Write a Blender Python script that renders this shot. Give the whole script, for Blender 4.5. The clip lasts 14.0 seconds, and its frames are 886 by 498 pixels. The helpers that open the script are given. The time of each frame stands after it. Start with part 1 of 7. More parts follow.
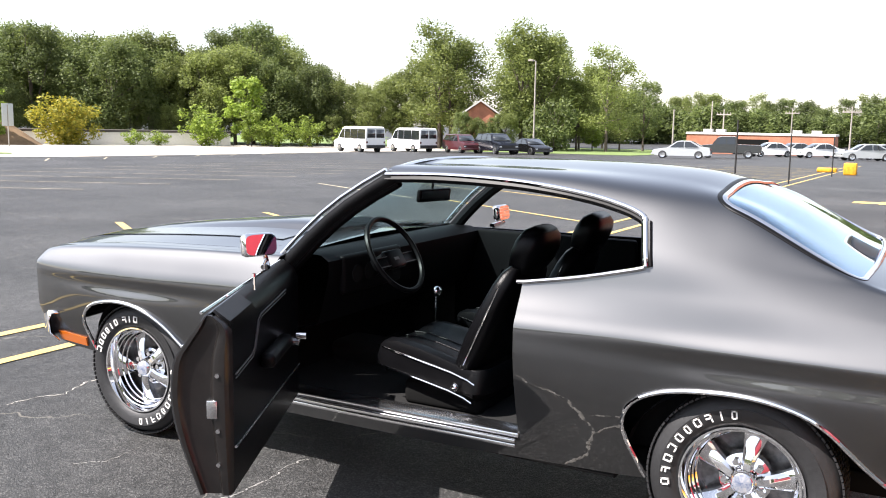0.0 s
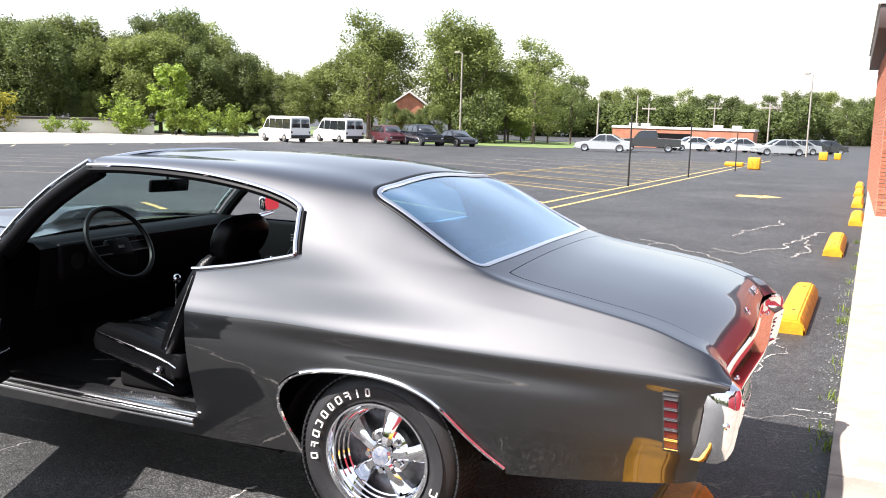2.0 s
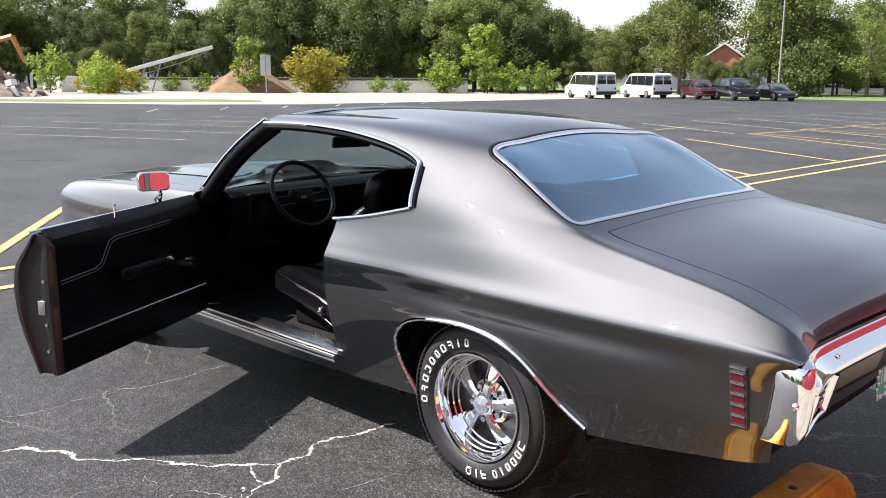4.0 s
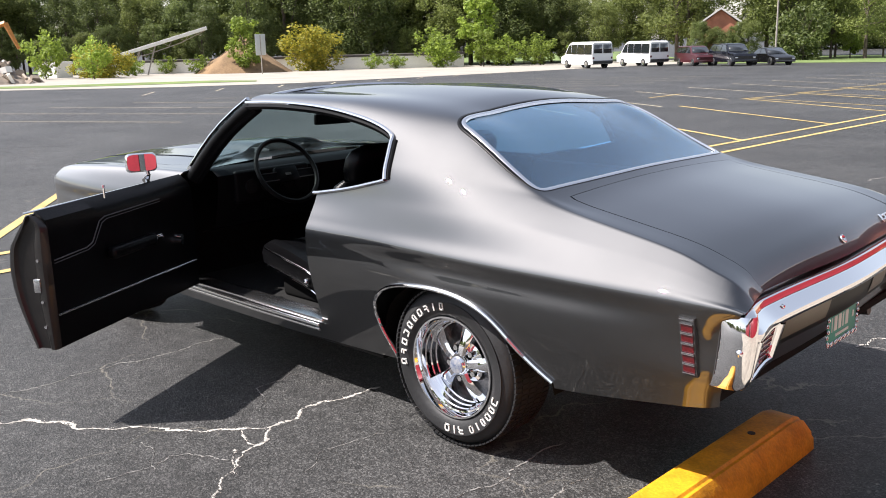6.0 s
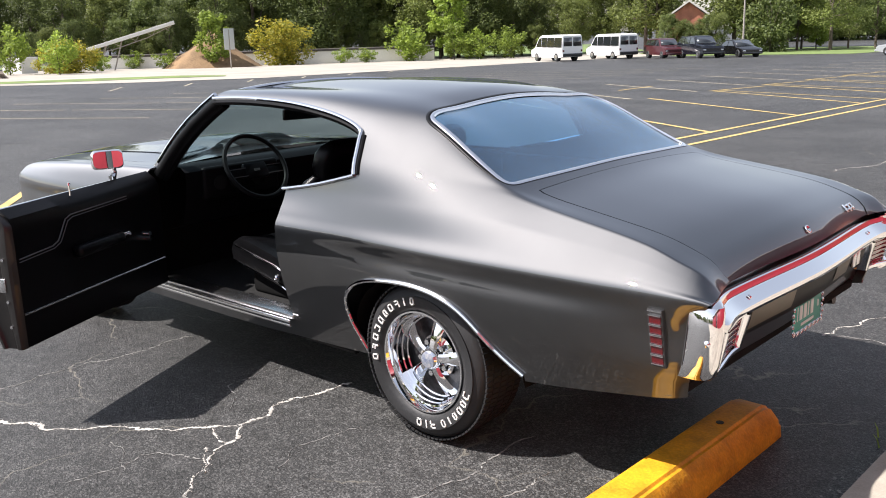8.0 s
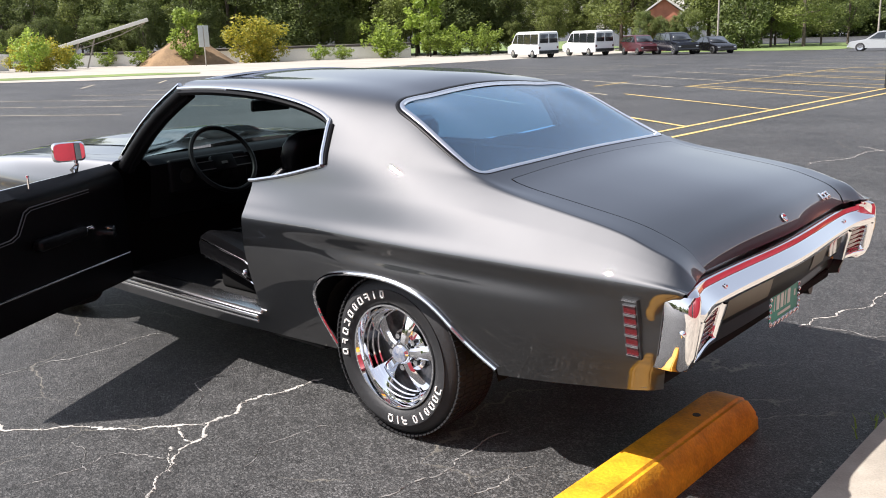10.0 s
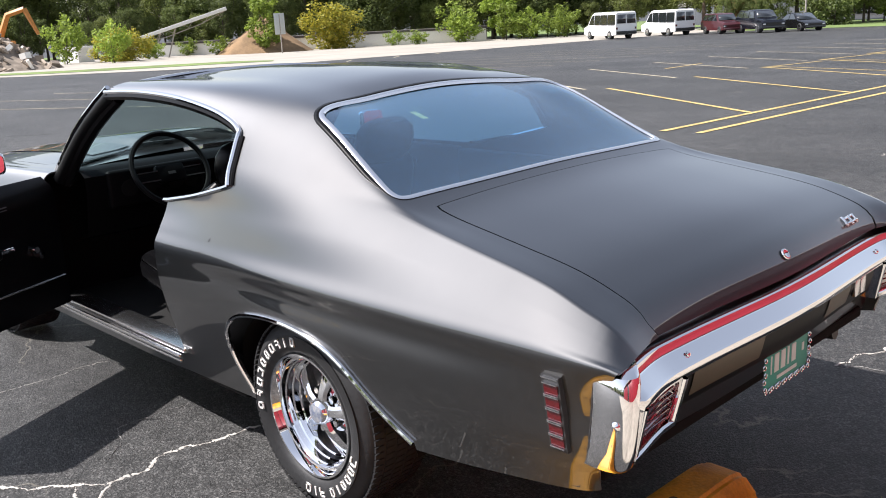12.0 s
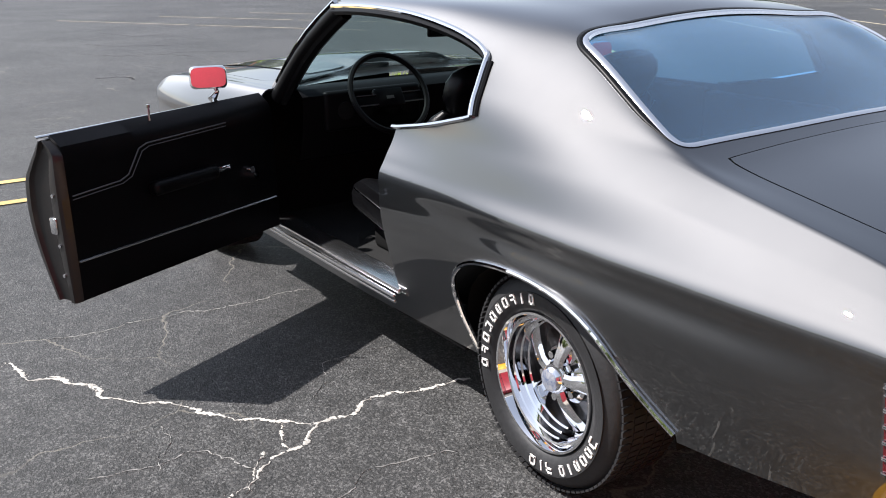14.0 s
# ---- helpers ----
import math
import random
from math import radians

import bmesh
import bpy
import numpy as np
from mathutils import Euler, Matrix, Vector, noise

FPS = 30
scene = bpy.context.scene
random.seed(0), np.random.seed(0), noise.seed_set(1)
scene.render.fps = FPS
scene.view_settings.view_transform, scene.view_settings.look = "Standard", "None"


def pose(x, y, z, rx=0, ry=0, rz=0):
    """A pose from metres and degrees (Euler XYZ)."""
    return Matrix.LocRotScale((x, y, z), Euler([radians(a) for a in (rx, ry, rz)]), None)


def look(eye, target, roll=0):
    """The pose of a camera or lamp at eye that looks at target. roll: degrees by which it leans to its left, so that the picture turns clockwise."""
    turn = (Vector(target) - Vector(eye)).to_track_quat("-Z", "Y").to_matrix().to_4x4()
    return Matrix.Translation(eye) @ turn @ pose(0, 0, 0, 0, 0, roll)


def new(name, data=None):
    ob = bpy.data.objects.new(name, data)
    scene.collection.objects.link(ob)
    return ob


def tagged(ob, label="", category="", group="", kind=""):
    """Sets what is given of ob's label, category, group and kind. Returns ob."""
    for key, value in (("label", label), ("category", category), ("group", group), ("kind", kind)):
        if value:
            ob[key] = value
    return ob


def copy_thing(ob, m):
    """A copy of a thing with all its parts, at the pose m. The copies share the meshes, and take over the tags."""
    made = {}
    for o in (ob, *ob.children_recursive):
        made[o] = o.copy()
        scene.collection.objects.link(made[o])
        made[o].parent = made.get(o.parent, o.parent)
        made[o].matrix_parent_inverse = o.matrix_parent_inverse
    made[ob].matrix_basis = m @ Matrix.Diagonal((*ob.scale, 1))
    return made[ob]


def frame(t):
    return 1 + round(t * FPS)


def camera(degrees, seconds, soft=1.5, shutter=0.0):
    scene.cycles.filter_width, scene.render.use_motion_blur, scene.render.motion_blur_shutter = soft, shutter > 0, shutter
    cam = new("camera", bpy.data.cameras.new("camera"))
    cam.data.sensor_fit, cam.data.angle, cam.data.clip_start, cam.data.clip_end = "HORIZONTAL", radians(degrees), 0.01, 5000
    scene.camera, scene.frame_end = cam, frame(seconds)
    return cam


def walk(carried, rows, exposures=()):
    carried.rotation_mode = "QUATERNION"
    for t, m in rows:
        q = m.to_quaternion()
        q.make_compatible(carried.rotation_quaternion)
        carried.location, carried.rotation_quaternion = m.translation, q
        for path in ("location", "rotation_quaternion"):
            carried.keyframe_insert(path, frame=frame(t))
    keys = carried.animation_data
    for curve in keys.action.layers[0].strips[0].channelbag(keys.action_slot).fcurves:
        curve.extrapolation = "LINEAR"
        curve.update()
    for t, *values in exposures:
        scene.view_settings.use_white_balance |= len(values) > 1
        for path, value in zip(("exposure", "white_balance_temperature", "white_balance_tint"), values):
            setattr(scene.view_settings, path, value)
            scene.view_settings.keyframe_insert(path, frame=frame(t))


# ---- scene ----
cam = camera(52.3, 14.0, 1.0)
PATH = [
    (0, (0.483, -3.942, 1.527), (-0.453, -2.196, 1.255), 1.0),
    (0.5, (0.7, -4.003, 1.512), (-0.152, -2.228, 1.158), 0.6),
    (1, (1.017, -4.041, 1.527), (0.234, -2.233, 1.182), 0.7),
    (1.5, (1.274, -3.888, 1.549), (0.502, -2.072, 1.223), 1.2),
    (2, (1.492, -3.652, 1.566), (0.682, -1.847, 1.278), 1.7),
    (2.5, (1.704, -3.463, 1.576), (0.717, -1.752, 1.262), 1.2),
    (3, (1.852, -3.359, 1.574), (0.679, -1.775, 1.233), 0.6),
    (3.5, (2.027, -3.278, 1.582), (0.726, -1.804, 1.217), 0.3),
    (4, (2.147, -3.282, 1.582), (0.788, -1.868, 1.189), 0.3),
    (6.5, (2.356, -3.331, 1.597), (1.009, -1.924, 1.143), -1.8),
    (7, (2.35, -3.329, 1.607), (1.019, -1.91, 1.145), -1.8),
    (7.5, (2.357, -3.315, 1.598), (1.035, -1.888, 1.136), -1.9),
    (8, (2.358, -3.321, 1.593), (1.049, -1.881, 1.131), -1.7),
    (10.3, (2.324, -3.204, 1.526), (1.065, -1.722, 1.061), -1.9),
    (10.5, (2.328, -3.126, 1.494), (1.084, -1.629, 1.034), -2.0),
    (11, (2.289, -2.902, 1.52), (1.106, -1.371, 1.014), -2.5),
    (11.5, (2.221, -2.654, 1.554), (0.979, -1.173, 1.04), -2.2),
    (12, (2.273, -2.412, 1.553), (0.877, -1.069, 1.057), -3.0),
    (12.5, (2.285, -2.387, 1.564), (0.86, -1.078, 1.058), -2.6),
    (13, (2.272, -2.378, 1.537), (0.83, -1.095, 1.014), -2.1),
    (13.5, (2.166, -2.33, 1.502), (0.642, -1.162, 0.942), -1.6),
    (14, (1.822, -2.389, 1.501), (0.229, -1.349, 0.883), -1.0),
]
walk(cam, [(t, look(eye, target, roll)) for t, eye, target, roll in PATH],
     [(0, 1.53, 6480, 14), (1.5, 1.55, 6450, 14), (3.0, 1.22, 6350, 14), (6.5, 1.07, 6480, 14), (11.0, 1.05, 6420, 14), (12.5, 1.0, 6320, 14), (14.0, 1.04, 6300, 13)])
import collections

# world and sun: a hazy bright summer sky, the sun behind and to the left of the walk
SUN = Vector((-0.505, -0.57, 1.0)).normalized()
world = bpy.data.worlds.new("sky")
scene.world = world
world.use_nodes = True
wn = world.node_tree
sky = wn.nodes.new("ShaderNodeTexSky")
sky.sky_type, sky.sun_disc = "NISHITA", False
sky.sun_elevation, sky.sun_rotation = math.asin(SUN.z), math.atan2(SUN.x, SUN.y)
sky.air_density, sky.dust_density, sky.ozone_density = 1.2, 0.7, 1.0
wn.nodes["Background"].inputs[1].default_value = 0.098
haze = wn.nodes.new("ShaderNodeHueSaturation")
haze.inputs["Saturation"].default_value = 0.5
wn.links.new(sky.outputs[0], haze.inputs["Color"])
wn.links.new(haze.outputs[0], wn.nodes["Background"].inputs[0])
sun = new("sun", bpy.data.lights.new("sun", "SUN"))
sun.data.energy, sun.data.angle, sun.data.color = 5.0, radians(0.6), (1.0, 0.96, 0.90)
sun.matrix_world = look(SUN * 60, (0, 0, 0))


# ---- materials ----
def mat(name, color, rough=0.5, metal=0.0, spread=0.0, scale=6.0, bump=0.0, fine=60.0, spec=0.5, coat=0.0, second=None, emit=None, vary=0.0):
    """A surface with its colour, mottled at two scales, with fine relief. second: the colour of the mottling."""
    m = bpy.data.materials.new(name)
    m.use_nodes = True
    nt = m.node_tree
    b = nt.nodes["Principled BSDF"]
    b.inputs["Base Color"].default_value = (*color, 1)
    b.inputs["Roughness"].default_value = rough
    b.inputs["Metallic"].default_value = metal
    b.inputs["Specular IOR Level"].default_value = spec
    b.inputs["Coat Weight"].default_value = coat
    b.inputs["Coat Roughness"].default_value = 0.03
    tc = nt.nodes.new("ShaderNodeTexCoord")
    if spread or second:
        big, small, mix, ramp = (nt.nodes.new(n) for n in ("ShaderNodeTexNoise", "ShaderNodeTexNoise", "ShaderNodeMix", "ShaderNodeMapRange"))
        big.inputs["Scale"].default_value, small.inputs["Scale"].default_value = scale, fine
        big.inputs["Detail"].default_value = 6
        nt.links.new(tc.outputs["Object"], big.inputs["Vector"])
        nt.links.new(tc.outputs["Object"], small.inputs["Vector"])
        add = nt.nodes.new("ShaderNodeMath")
        add.operation = "MULTIPLY_ADD"
        add.inputs[1].default_value = 0.4
        nt.links.new(small.outputs[0], add.inputs[0])
        nt.links.new(big.outputs[0], add.inputs[2])
        ramp.inputs["From Min"].default_value, ramp.inputs["From Max"].default_value = 0.5, 0.9
        nt.links.new(add.outputs[0], ramp.inputs["Value"])
        mix.data_type = "RGBA"
        lo = second or tuple(c * (1 - spread) for c in color)
        mix.inputs["A"].default_value, mix.inputs["B"].default_value = (*lo, 1), (*(min(1, c * (1 + spread)) for c in color), 1)
        nt.links.new(ramp.outputs[0], mix.inputs["Factor"])
        out = mix.outputs["Result"]
        if vary:
            info, hsv, mr = (nt.nodes.new(n) for n in ("ShaderNodeObjectInfo", "ShaderNodeHueSaturation", "ShaderNodeMapRange"))
            mr.inputs["To Min"].default_value, mr.inputs["To Max"].default_value = 1 - vary, 1 + vary
            nt.links.new(info.outputs["Random"], mr.inputs["Value"])
            nt.links.new(mr.outputs[0], hsv.inputs["Value"])
            nt.links.new(out, hsv.inputs["Color"])
            out = hsv.outputs[0]
        nt.links.new(out, b.inputs["Base Color"])
    if bump:
        n2, bp = nt.nodes.new("ShaderNodeTexNoise"), nt.nodes.new("ShaderNodeBump")
        n2.inputs["Scale"].default_value, n2.inputs["Detail"].default_value = fine, 4
        nt.links.new(tc.outputs["Object"], n2.inputs["Vector"])
        bp.inputs["Strength"].default_value, bp.inputs["Distance"].default_value = bump, 0.01
        nt.links.new(n2.outputs[0], bp.inputs["Height"])
        nt.links.new(bp.outputs[0], b.inputs["Normal"])
    if emit:
        b.inputs["Emission Color"].default_value, b.inputs["Emission Strength"].default_value = (*color, 1), emit
    return m


def glass(name, tint, rough=0.0, sheen=0.045):
    """Thin tinted pane: clear transmission with a mirror's sheen."""
    m = bpy.data.materials.new(name)
    m.use_nodes = True
    nt = m.node_tree
    nt.nodes.remove(nt.nodes["Principled BSDF"])
    tr, gl, lw, pw, ma, mx = (nt.nodes.new(n) for n in ("ShaderNodeBsdfTransparent", "ShaderNodeBsdfGlossy", "ShaderNodeLayerWeight", "ShaderNodeMath", "ShaderNodeMath", "ShaderNodeMixShader"))
    # a quarter of the tint also colours the reflection
    tr.inputs[0].default_value, gl.inputs[0].default_value, gl.inputs["Roughness"].default_value = (*tint, 1), (*(0.75 + 0.25 * c for c in tint), 1), rough
    lw.inputs["Blend"].default_value = 0.5
    pw.operation, ma.operation = "POWER", "MULTIPLY_ADD"
    pw.inputs[1].default_value, ma.inputs[1].default_value, ma.inputs[2].default_value = 3.5, 0.85, sheen
    nt.links.new(lw.outputs["Facing"], pw.inputs[0])
    nt.links.new(pw.outputs[0], ma.inputs[0])
    nt.links.new(ma.outputs[0], mx.inputs[0])
    nt.links.new(tr.outputs[0], mx.inputs[1])
    nt.links.new(gl.outputs[0], mx.inputs[2])
    nt.links.new(mx.outputs[0], nt.nodes["Material Output"].inputs[0])
    return m


def asphalt_material():
    """Sealed asphalt: stone grain in dark binder, worn pale patches, a few hairline cracks."""
    m = mat("asphalt", (0.05, 0.051, 0.054), 0.55, spec=0.32)
    nt = m.node_tree
    b = nt.nodes["Principled BSDF"]

    def node(kind, **inputs):
        n = nt.nodes.new(kind)
        for key, value in inputs.items():
            n.inputs[key].default_value = value
        return n

    tc = nt.nodes.new("ShaderNodeTexCoord")
    stones = node("ShaderNodeTexVoronoi", Scale=150.0)
    grit = node("ShaderNodeTexNoise", Scale=320.0, Detail=3.0)
    patch = node("ShaderNodeTexNoise", Scale=0.35, Detail=8.0, Roughness=0.6)
    warp = node("ShaderNodeTexNoise", Scale=1.3, Detail=6.0)
    blotch = node("ShaderNodeTexNoise", Scale=9.0, Detail=7.0, Roughness=0.65)
    pits = node("ShaderNodeTexNoise", Scale=42.0, Detail=2.0, Roughness=0.6)
    for n in (stones, grit, patch, warp, blotch, pits):
        nt.links.new(tc.outputs["Object"], n.inputs["Vector"])
    value = nt.nodes.new("ShaderNodeSeparateColor")
    nt.links.new(stones.outputs["Color"], value.inputs[0])
    power = nt.nodes.new("ShaderNodeMath")
    power.operation = "POWER"
    power.inputs[1].default_value = 3.0
    nt.links.new(value.outputs[0], power.inputs[0])
    c1 = nt.nodes.new("ShaderNodeMix")
    c1.data_type = "RGBA"
    c1.inputs["A"].default_value, c1.inputs["B"].default_value = (0.0225, 0.0224, 0.0224, 1), (0.102, 0.100, 0.097, 1)
    nt.links.new(power.outputs[0], c1.inputs["Factor"])
    pr = node("ShaderNodeMapRange")
    pr.inputs["From Min"].default_value, pr.inputs["From Max"].default_value = 0.35, 0.70
    pr.inputs["To Min"].default_value, pr.inputs["To Max"].default_value = 0.72, 1.45
    nt.links.new(patch.outputs[0], pr.inputs["Value"])
    gr = node("ShaderNodeMapRange")
    gr.inputs["From Min"].default_value, gr.inputs["From Max"].default_value = 0.3, 0.7
    gr.inputs["To Min"].default_value, gr.inputs["To Max"].default_value = 0.62, 1.38
    nt.links.new(grit.outputs[0], gr.inputs["Value"])
    mul = nt.nodes.new("ShaderNodeMath")
    mul.operation = "MULTIPLY"
    nt.links.new(pr.outputs[0], mul.inputs[0])
    nt.links.new(gr.outputs[0], mul.inputs[1])
    # blotches a hand wide and small dark pits
    for src, lo, hi, to_lo, to_hi in ((blotch, 0.36, 0.64, 0.78, 1.24), (pits, 0.28, 0.40, 0.45, 1.0)):
        r2, m2 = node("ShaderNodeMapRange"), nt.nodes.new("ShaderNodeMath")
        r2.inputs["From Min"].default_value, r2.inputs["From Max"].default_value = lo, hi
        r2.inputs["To Min"].default_value, r2.inputs["To Max"].default_value = to_lo, to_hi
        m2.operation = "MULTIPLY"
        nt.links.new(src.outputs[0], r2.inputs["Value"])
        nt.links.new(r2.outputs[0], m2.inputs[0])
        nt.links.new(mul.outputs[0], m2.inputs[1])
        mul = m2
    sc = nt.nodes.new("ShaderNodeVectorMath")
    sc.operation = "SCALE"
    nt.links.new(c1.outputs["Result"], sc.inputs[0])
    nt.links.new(mul.outputs[0], sc.inputs["Scale"])
    # hairline cracks
    shift = nt.nodes.new("ShaderNodeVectorMath")
    shift.operation = "MULTIPLY_ADD"
    shift.inputs[1].default_value = (0.9, 0.9, 0.9)
    nt.links.new(warp.outputs["Color"], shift.inputs[0])
    nt.links.new(tc.outputs["Object"], shift.inputs[2])
    net = node("ShaderNodeTexVoronoi", Scale=0.36)
    net.feature = "DISTANCE_TO_EDGE"
    nt.links.new(shift.outputs[0], net.inputs["Vector"])
    thin = node("ShaderNodeMapRange")
    thin.inputs["From Min"].default_value, thin.inputs["From Max"].default_value = 0.0006, 0.0022
    thin.inputs["To Min"].default_value, thin.inputs["To Max"].default_value = 0.55, 0.0
    nt.links.new(net.outputs["Distance"], thin.inputs["Value"])
    gate = nt.nodes.new("ShaderNodeMath")
    gate.operation = "MULTIPLY"
    gp = node("ShaderNodeMapRange")
    gp.inputs["From Min"].default_value, gp.inputs["From Max"].default_value = 0.46, 0.56
    nt.links.new(warp.outputs[0], gp.inputs["Value"])
    nt.links.new(thin.outputs[0], gate.inputs[0])
    nt.links.new(gp.outputs[0], gate.inputs[1])
    c2 = nt.nodes.new("ShaderNodeMix")
    c2.data_type = "RGBA"
    c2.inputs["B"].default_value = (0.25, 0.23, 0.19, 1)
    nt.links.new(sc.outputs[0], c2.inputs["A"])
    nt.links.new(gate.outputs[0], c2.inputs["Factor"])
    nt.links.new(c2.outputs["Result"], b.inputs["Base Color"])
    bp = node("ShaderNodeBump", Strength=1.0, Distance=0.008)
    rough = node("ShaderNodeTexNoise", Scale=110.0, Detail=4.0, Roughness=0.7)
    nt.links.new(tc.outputs["Object"], rough.inputs["Vector"])
    nt.links.new(rough.outputs[0], bp.inputs["Height"])
    nt.links.new(bp.outputs[0], b.inputs["Normal"])
    return m


M = {
    "asphalt": asphalt_material(),
    "stripe": mat("black_stripe", (0.012, 0.012, 0.013), 0.3, coat=1.0),
    "chrome": mat("chrome", (0.86, 0.86, 0.87), 0.04, 1.0),
    "trim": mat("polished_trim", (0.86, 0.86, 0.87), 0.16, 1.0),
    "satin": mat("brushed_steel", (0.6, 0.6, 0.61), 0.25, 1.0),
    "rubber": mat("tyre_rubber", (0.016, 0.016, 0.017), 0.6, spread=0.3, bump=0.15),
    "white": mat("white_letters", (0.78, 0.77, 0.74), 0.6, spread=0.08),
    "vinyl": mat("black_vinyl", (0.003, 0.003, 0.0035), 0.30, spread=0.25, bump=0.12, fine=300, spec=0.12),
    "plastic": mat("black_plastic", (0.004, 0.004, 0.0045), 0.4, spec=0.12),
    "carpet": mat("black_carpet", (0.003, 0.003, 0.003), 0.95, spread=0.4, bump=0.5, fine=400),
    "under": mat("underbody", (0.008, 0.008, 0.008), 0.9, spec=0.1),
    "jamb": mat("door_jamb", (0.006, 0.0045, 0.004), 0.4, 0.0, spread=0.5, scale=14, coat=0.15),
    "dull": mat("dull_black_vinyl", (0.0025, 0.0025, 0.003), 0.55, spread=0.2, spec=0.08),
    "red": mat("red_lens", (0.085, 0.003, 0.005), 0.12, coat=1.0),
    "amber": mat("amber_lens", (0.5, 0.12, 0.01), 0.15, coat=1.0),
    "mirror": mat("mirror", (0.92, 0.92, 0.92), 0.0, 1.0),
    "concrete": mat("concrete", (0.29, 0.26, 0.215), 0.85, spread=0.20, scale=6, bump=0.3, fine=120, vary=0.05),
    "gravel": mat("pale_gravel", (0.31, 0.285, 0.245), 0.95, spread=0.12, scale=0.3, fine=5),
    "yellow": mat("yellow_paint", (0.62, 0.29, 0.010), 0.55, spread=0.30, scale=9, bump=0.25, fine=90),
    "line": mat("line_paint", (0.42, 0.31, 0.115), 0.8, spread=0.25, scale=3, fine=60),
    "line_pale": mat("worn_line_paint", (0.35, 0.31, 0.225), 0.8, spread=0.3, scale=3, fine=60),
    "crack_fine": mat("fine_crack_fill", (0.21, 0.205, 0.195), 0.9, spread=0.4, scale=20),
    "crack": mat("crack_fill", (0.42, 0.40, 0.365), 0.9, spread=0.3, scale=20),
    "brick": mat("red_brick", (0.36, 0.12, 0.065), 0.85, spread=0.3, scale=9, bump=0.3, fine=120, vary=0.25),
    "far_brick": mat("weathered_far_brick", (0.38, 0.15, 0.09), 0.9, spread=0.2, scale=1.5, fine=8),
    "redwall": mat("red_wall_paint", (0.27, 0.010, 0.022), 0.5, spread=0.2, scale=2),
    "mortar": mat("mortar", (0.42, 0.38, 0.33), 0.95, spread=0.15),
    "brown": mat("brown_trim", (0.05, 0.03, 0.025), 0.5),
    "wallwhite": mat("pale_metal_wall", (0.72, 0.70, 0.66), 0.6, spread=0.06),
    "grass": mat("grass", (0.12, 0.17, 0.045), 0.95, spread=0.35, scale=0.6, fine=14),
    "earth": mat("earth", (0.185, 0.118, 0.062), 0.95, spread=0.3, scale=0.8, bump=0.4, fine=6),
    "bark": mat("bark", (0.09, 0.07, 0.055), 0.9, spread=0.3, scale=3, bump=0.4, fine=20),
    "pole": mat("weathered_pole", (0.30, 0.27, 0.23), 0.7, spread=0.2),
    "dark": mat("dark_metal", (0.02, 0.02, 0.02), 0.5),
    "shield": glass("tinted_glass", (0.84, 0.93, 0.92)),
    # rear pane: the blue of the reflected sky is put into the tint
    "backlight": glass("sky_tinted_glass", (0.50, 0.80, 1.0), 0.0, 0.16),
    "carwhite": mat("white_car_paint", (0.75, 0.75, 0.74), 0.3, coat=1.0),
    "carsilver": mat("silver_car_paint", (0.45, 0.46, 0.46), 0.35, 0.5, coat=1.0),
    "carred": mat("maroon_car_paint", (0.06, 0.010, 0.013), 0.3, coat=1.0),
    "carnavy": mat("navy_car_paint", (0.004, 0.005, 0.009), 0.2, coat=0.6),
    "carblack": mat("black_car_paint", (0.006, 0.006, 0.007), 0.2, coat=1.0),
    "carglass": mat("dark_car_glass", (0.015, 0.018, 0.02), 0.06, coat=1.0),
    "roofgrey": mat("grey_roofing", (0.33, 0.32, 0.30), 0.8, spread=0.1),
    "excavator": mat("orange_paint", (0.42, 0.17, 0.03), 0.5, spread=0.2),
    "rubble": mat("rubble", (0.286, 0.236, 0.187), 0.95, spread=0.35, scale=2, vary=0.3),
    "sign": mat("sign_back", (0.42, 0.44, 0.43), 0.5, 0.2, spread=0.05),
    "signred": mat("sign_red", (0.4, 0.04, 0.04), 0.5),
    "plate": mat("green_plate", (0.02, 0.27, 0.20), 0.5),
    "platewhite": mat("plate_text", (0.55, 0.62, 0.58), 0.5),
}


def leaf_material(name, color, color2):
    m = bpy.data.materials.new(name)
    m.use_nodes = True
    nt = m.node_tree
    b = nt.nodes["Principled BSDF"]
    geo, mix, info, hsv, mr = (nt.nodes.new(n) for n in ("ShaderNodeNewGeometry", "ShaderNodeMix", "ShaderNodeObjectInfo", "ShaderNodeHueSaturation", "ShaderNodeMapRange"))
    mix.data_type = "RGBA"
    mix.inputs["A"].default_value, mix.inputs["B"].default_value = (*color, 1), (*color2, 1)
    nt.links.new(geo.outputs["Random Per Island"], mix.inputs["Factor"])
    mr.inputs["To Min"].default_value, mr.inputs["To Max"].default_value = 0.75, 1.25
    nt.links.new(info.outputs["Random"], mr.inputs["Value"])
    nt.links.new(mr.outputs[0], hsv.inputs["Value"])
    nt.links.new(mix.outputs["Result"], hsv.inputs["Color"])
    nt.links.new(hsv.outputs[0], b.inputs["Base Color"])
    b.inputs["Roughness"].default_value = 0.6
    b.inputs["Transmission Weight"].default_value = 0.0
    tl, ms = nt.nodes.new("ShaderNodeBsdfTranslucent"), nt.nodes.new("ShaderNodeMixShader")
    nt.links.new(hsv.outputs[0], tl.inputs[0])
    ms.inputs[0].default_value = 0.5
    nt.links.new(b.outputs[0], ms.inputs[1])
    nt.links.new(tl.outputs[0], ms.inputs[2])
    nt.links.new(ms.outputs[0], nt.nodes["Material Output"].inputs[0])
    return m


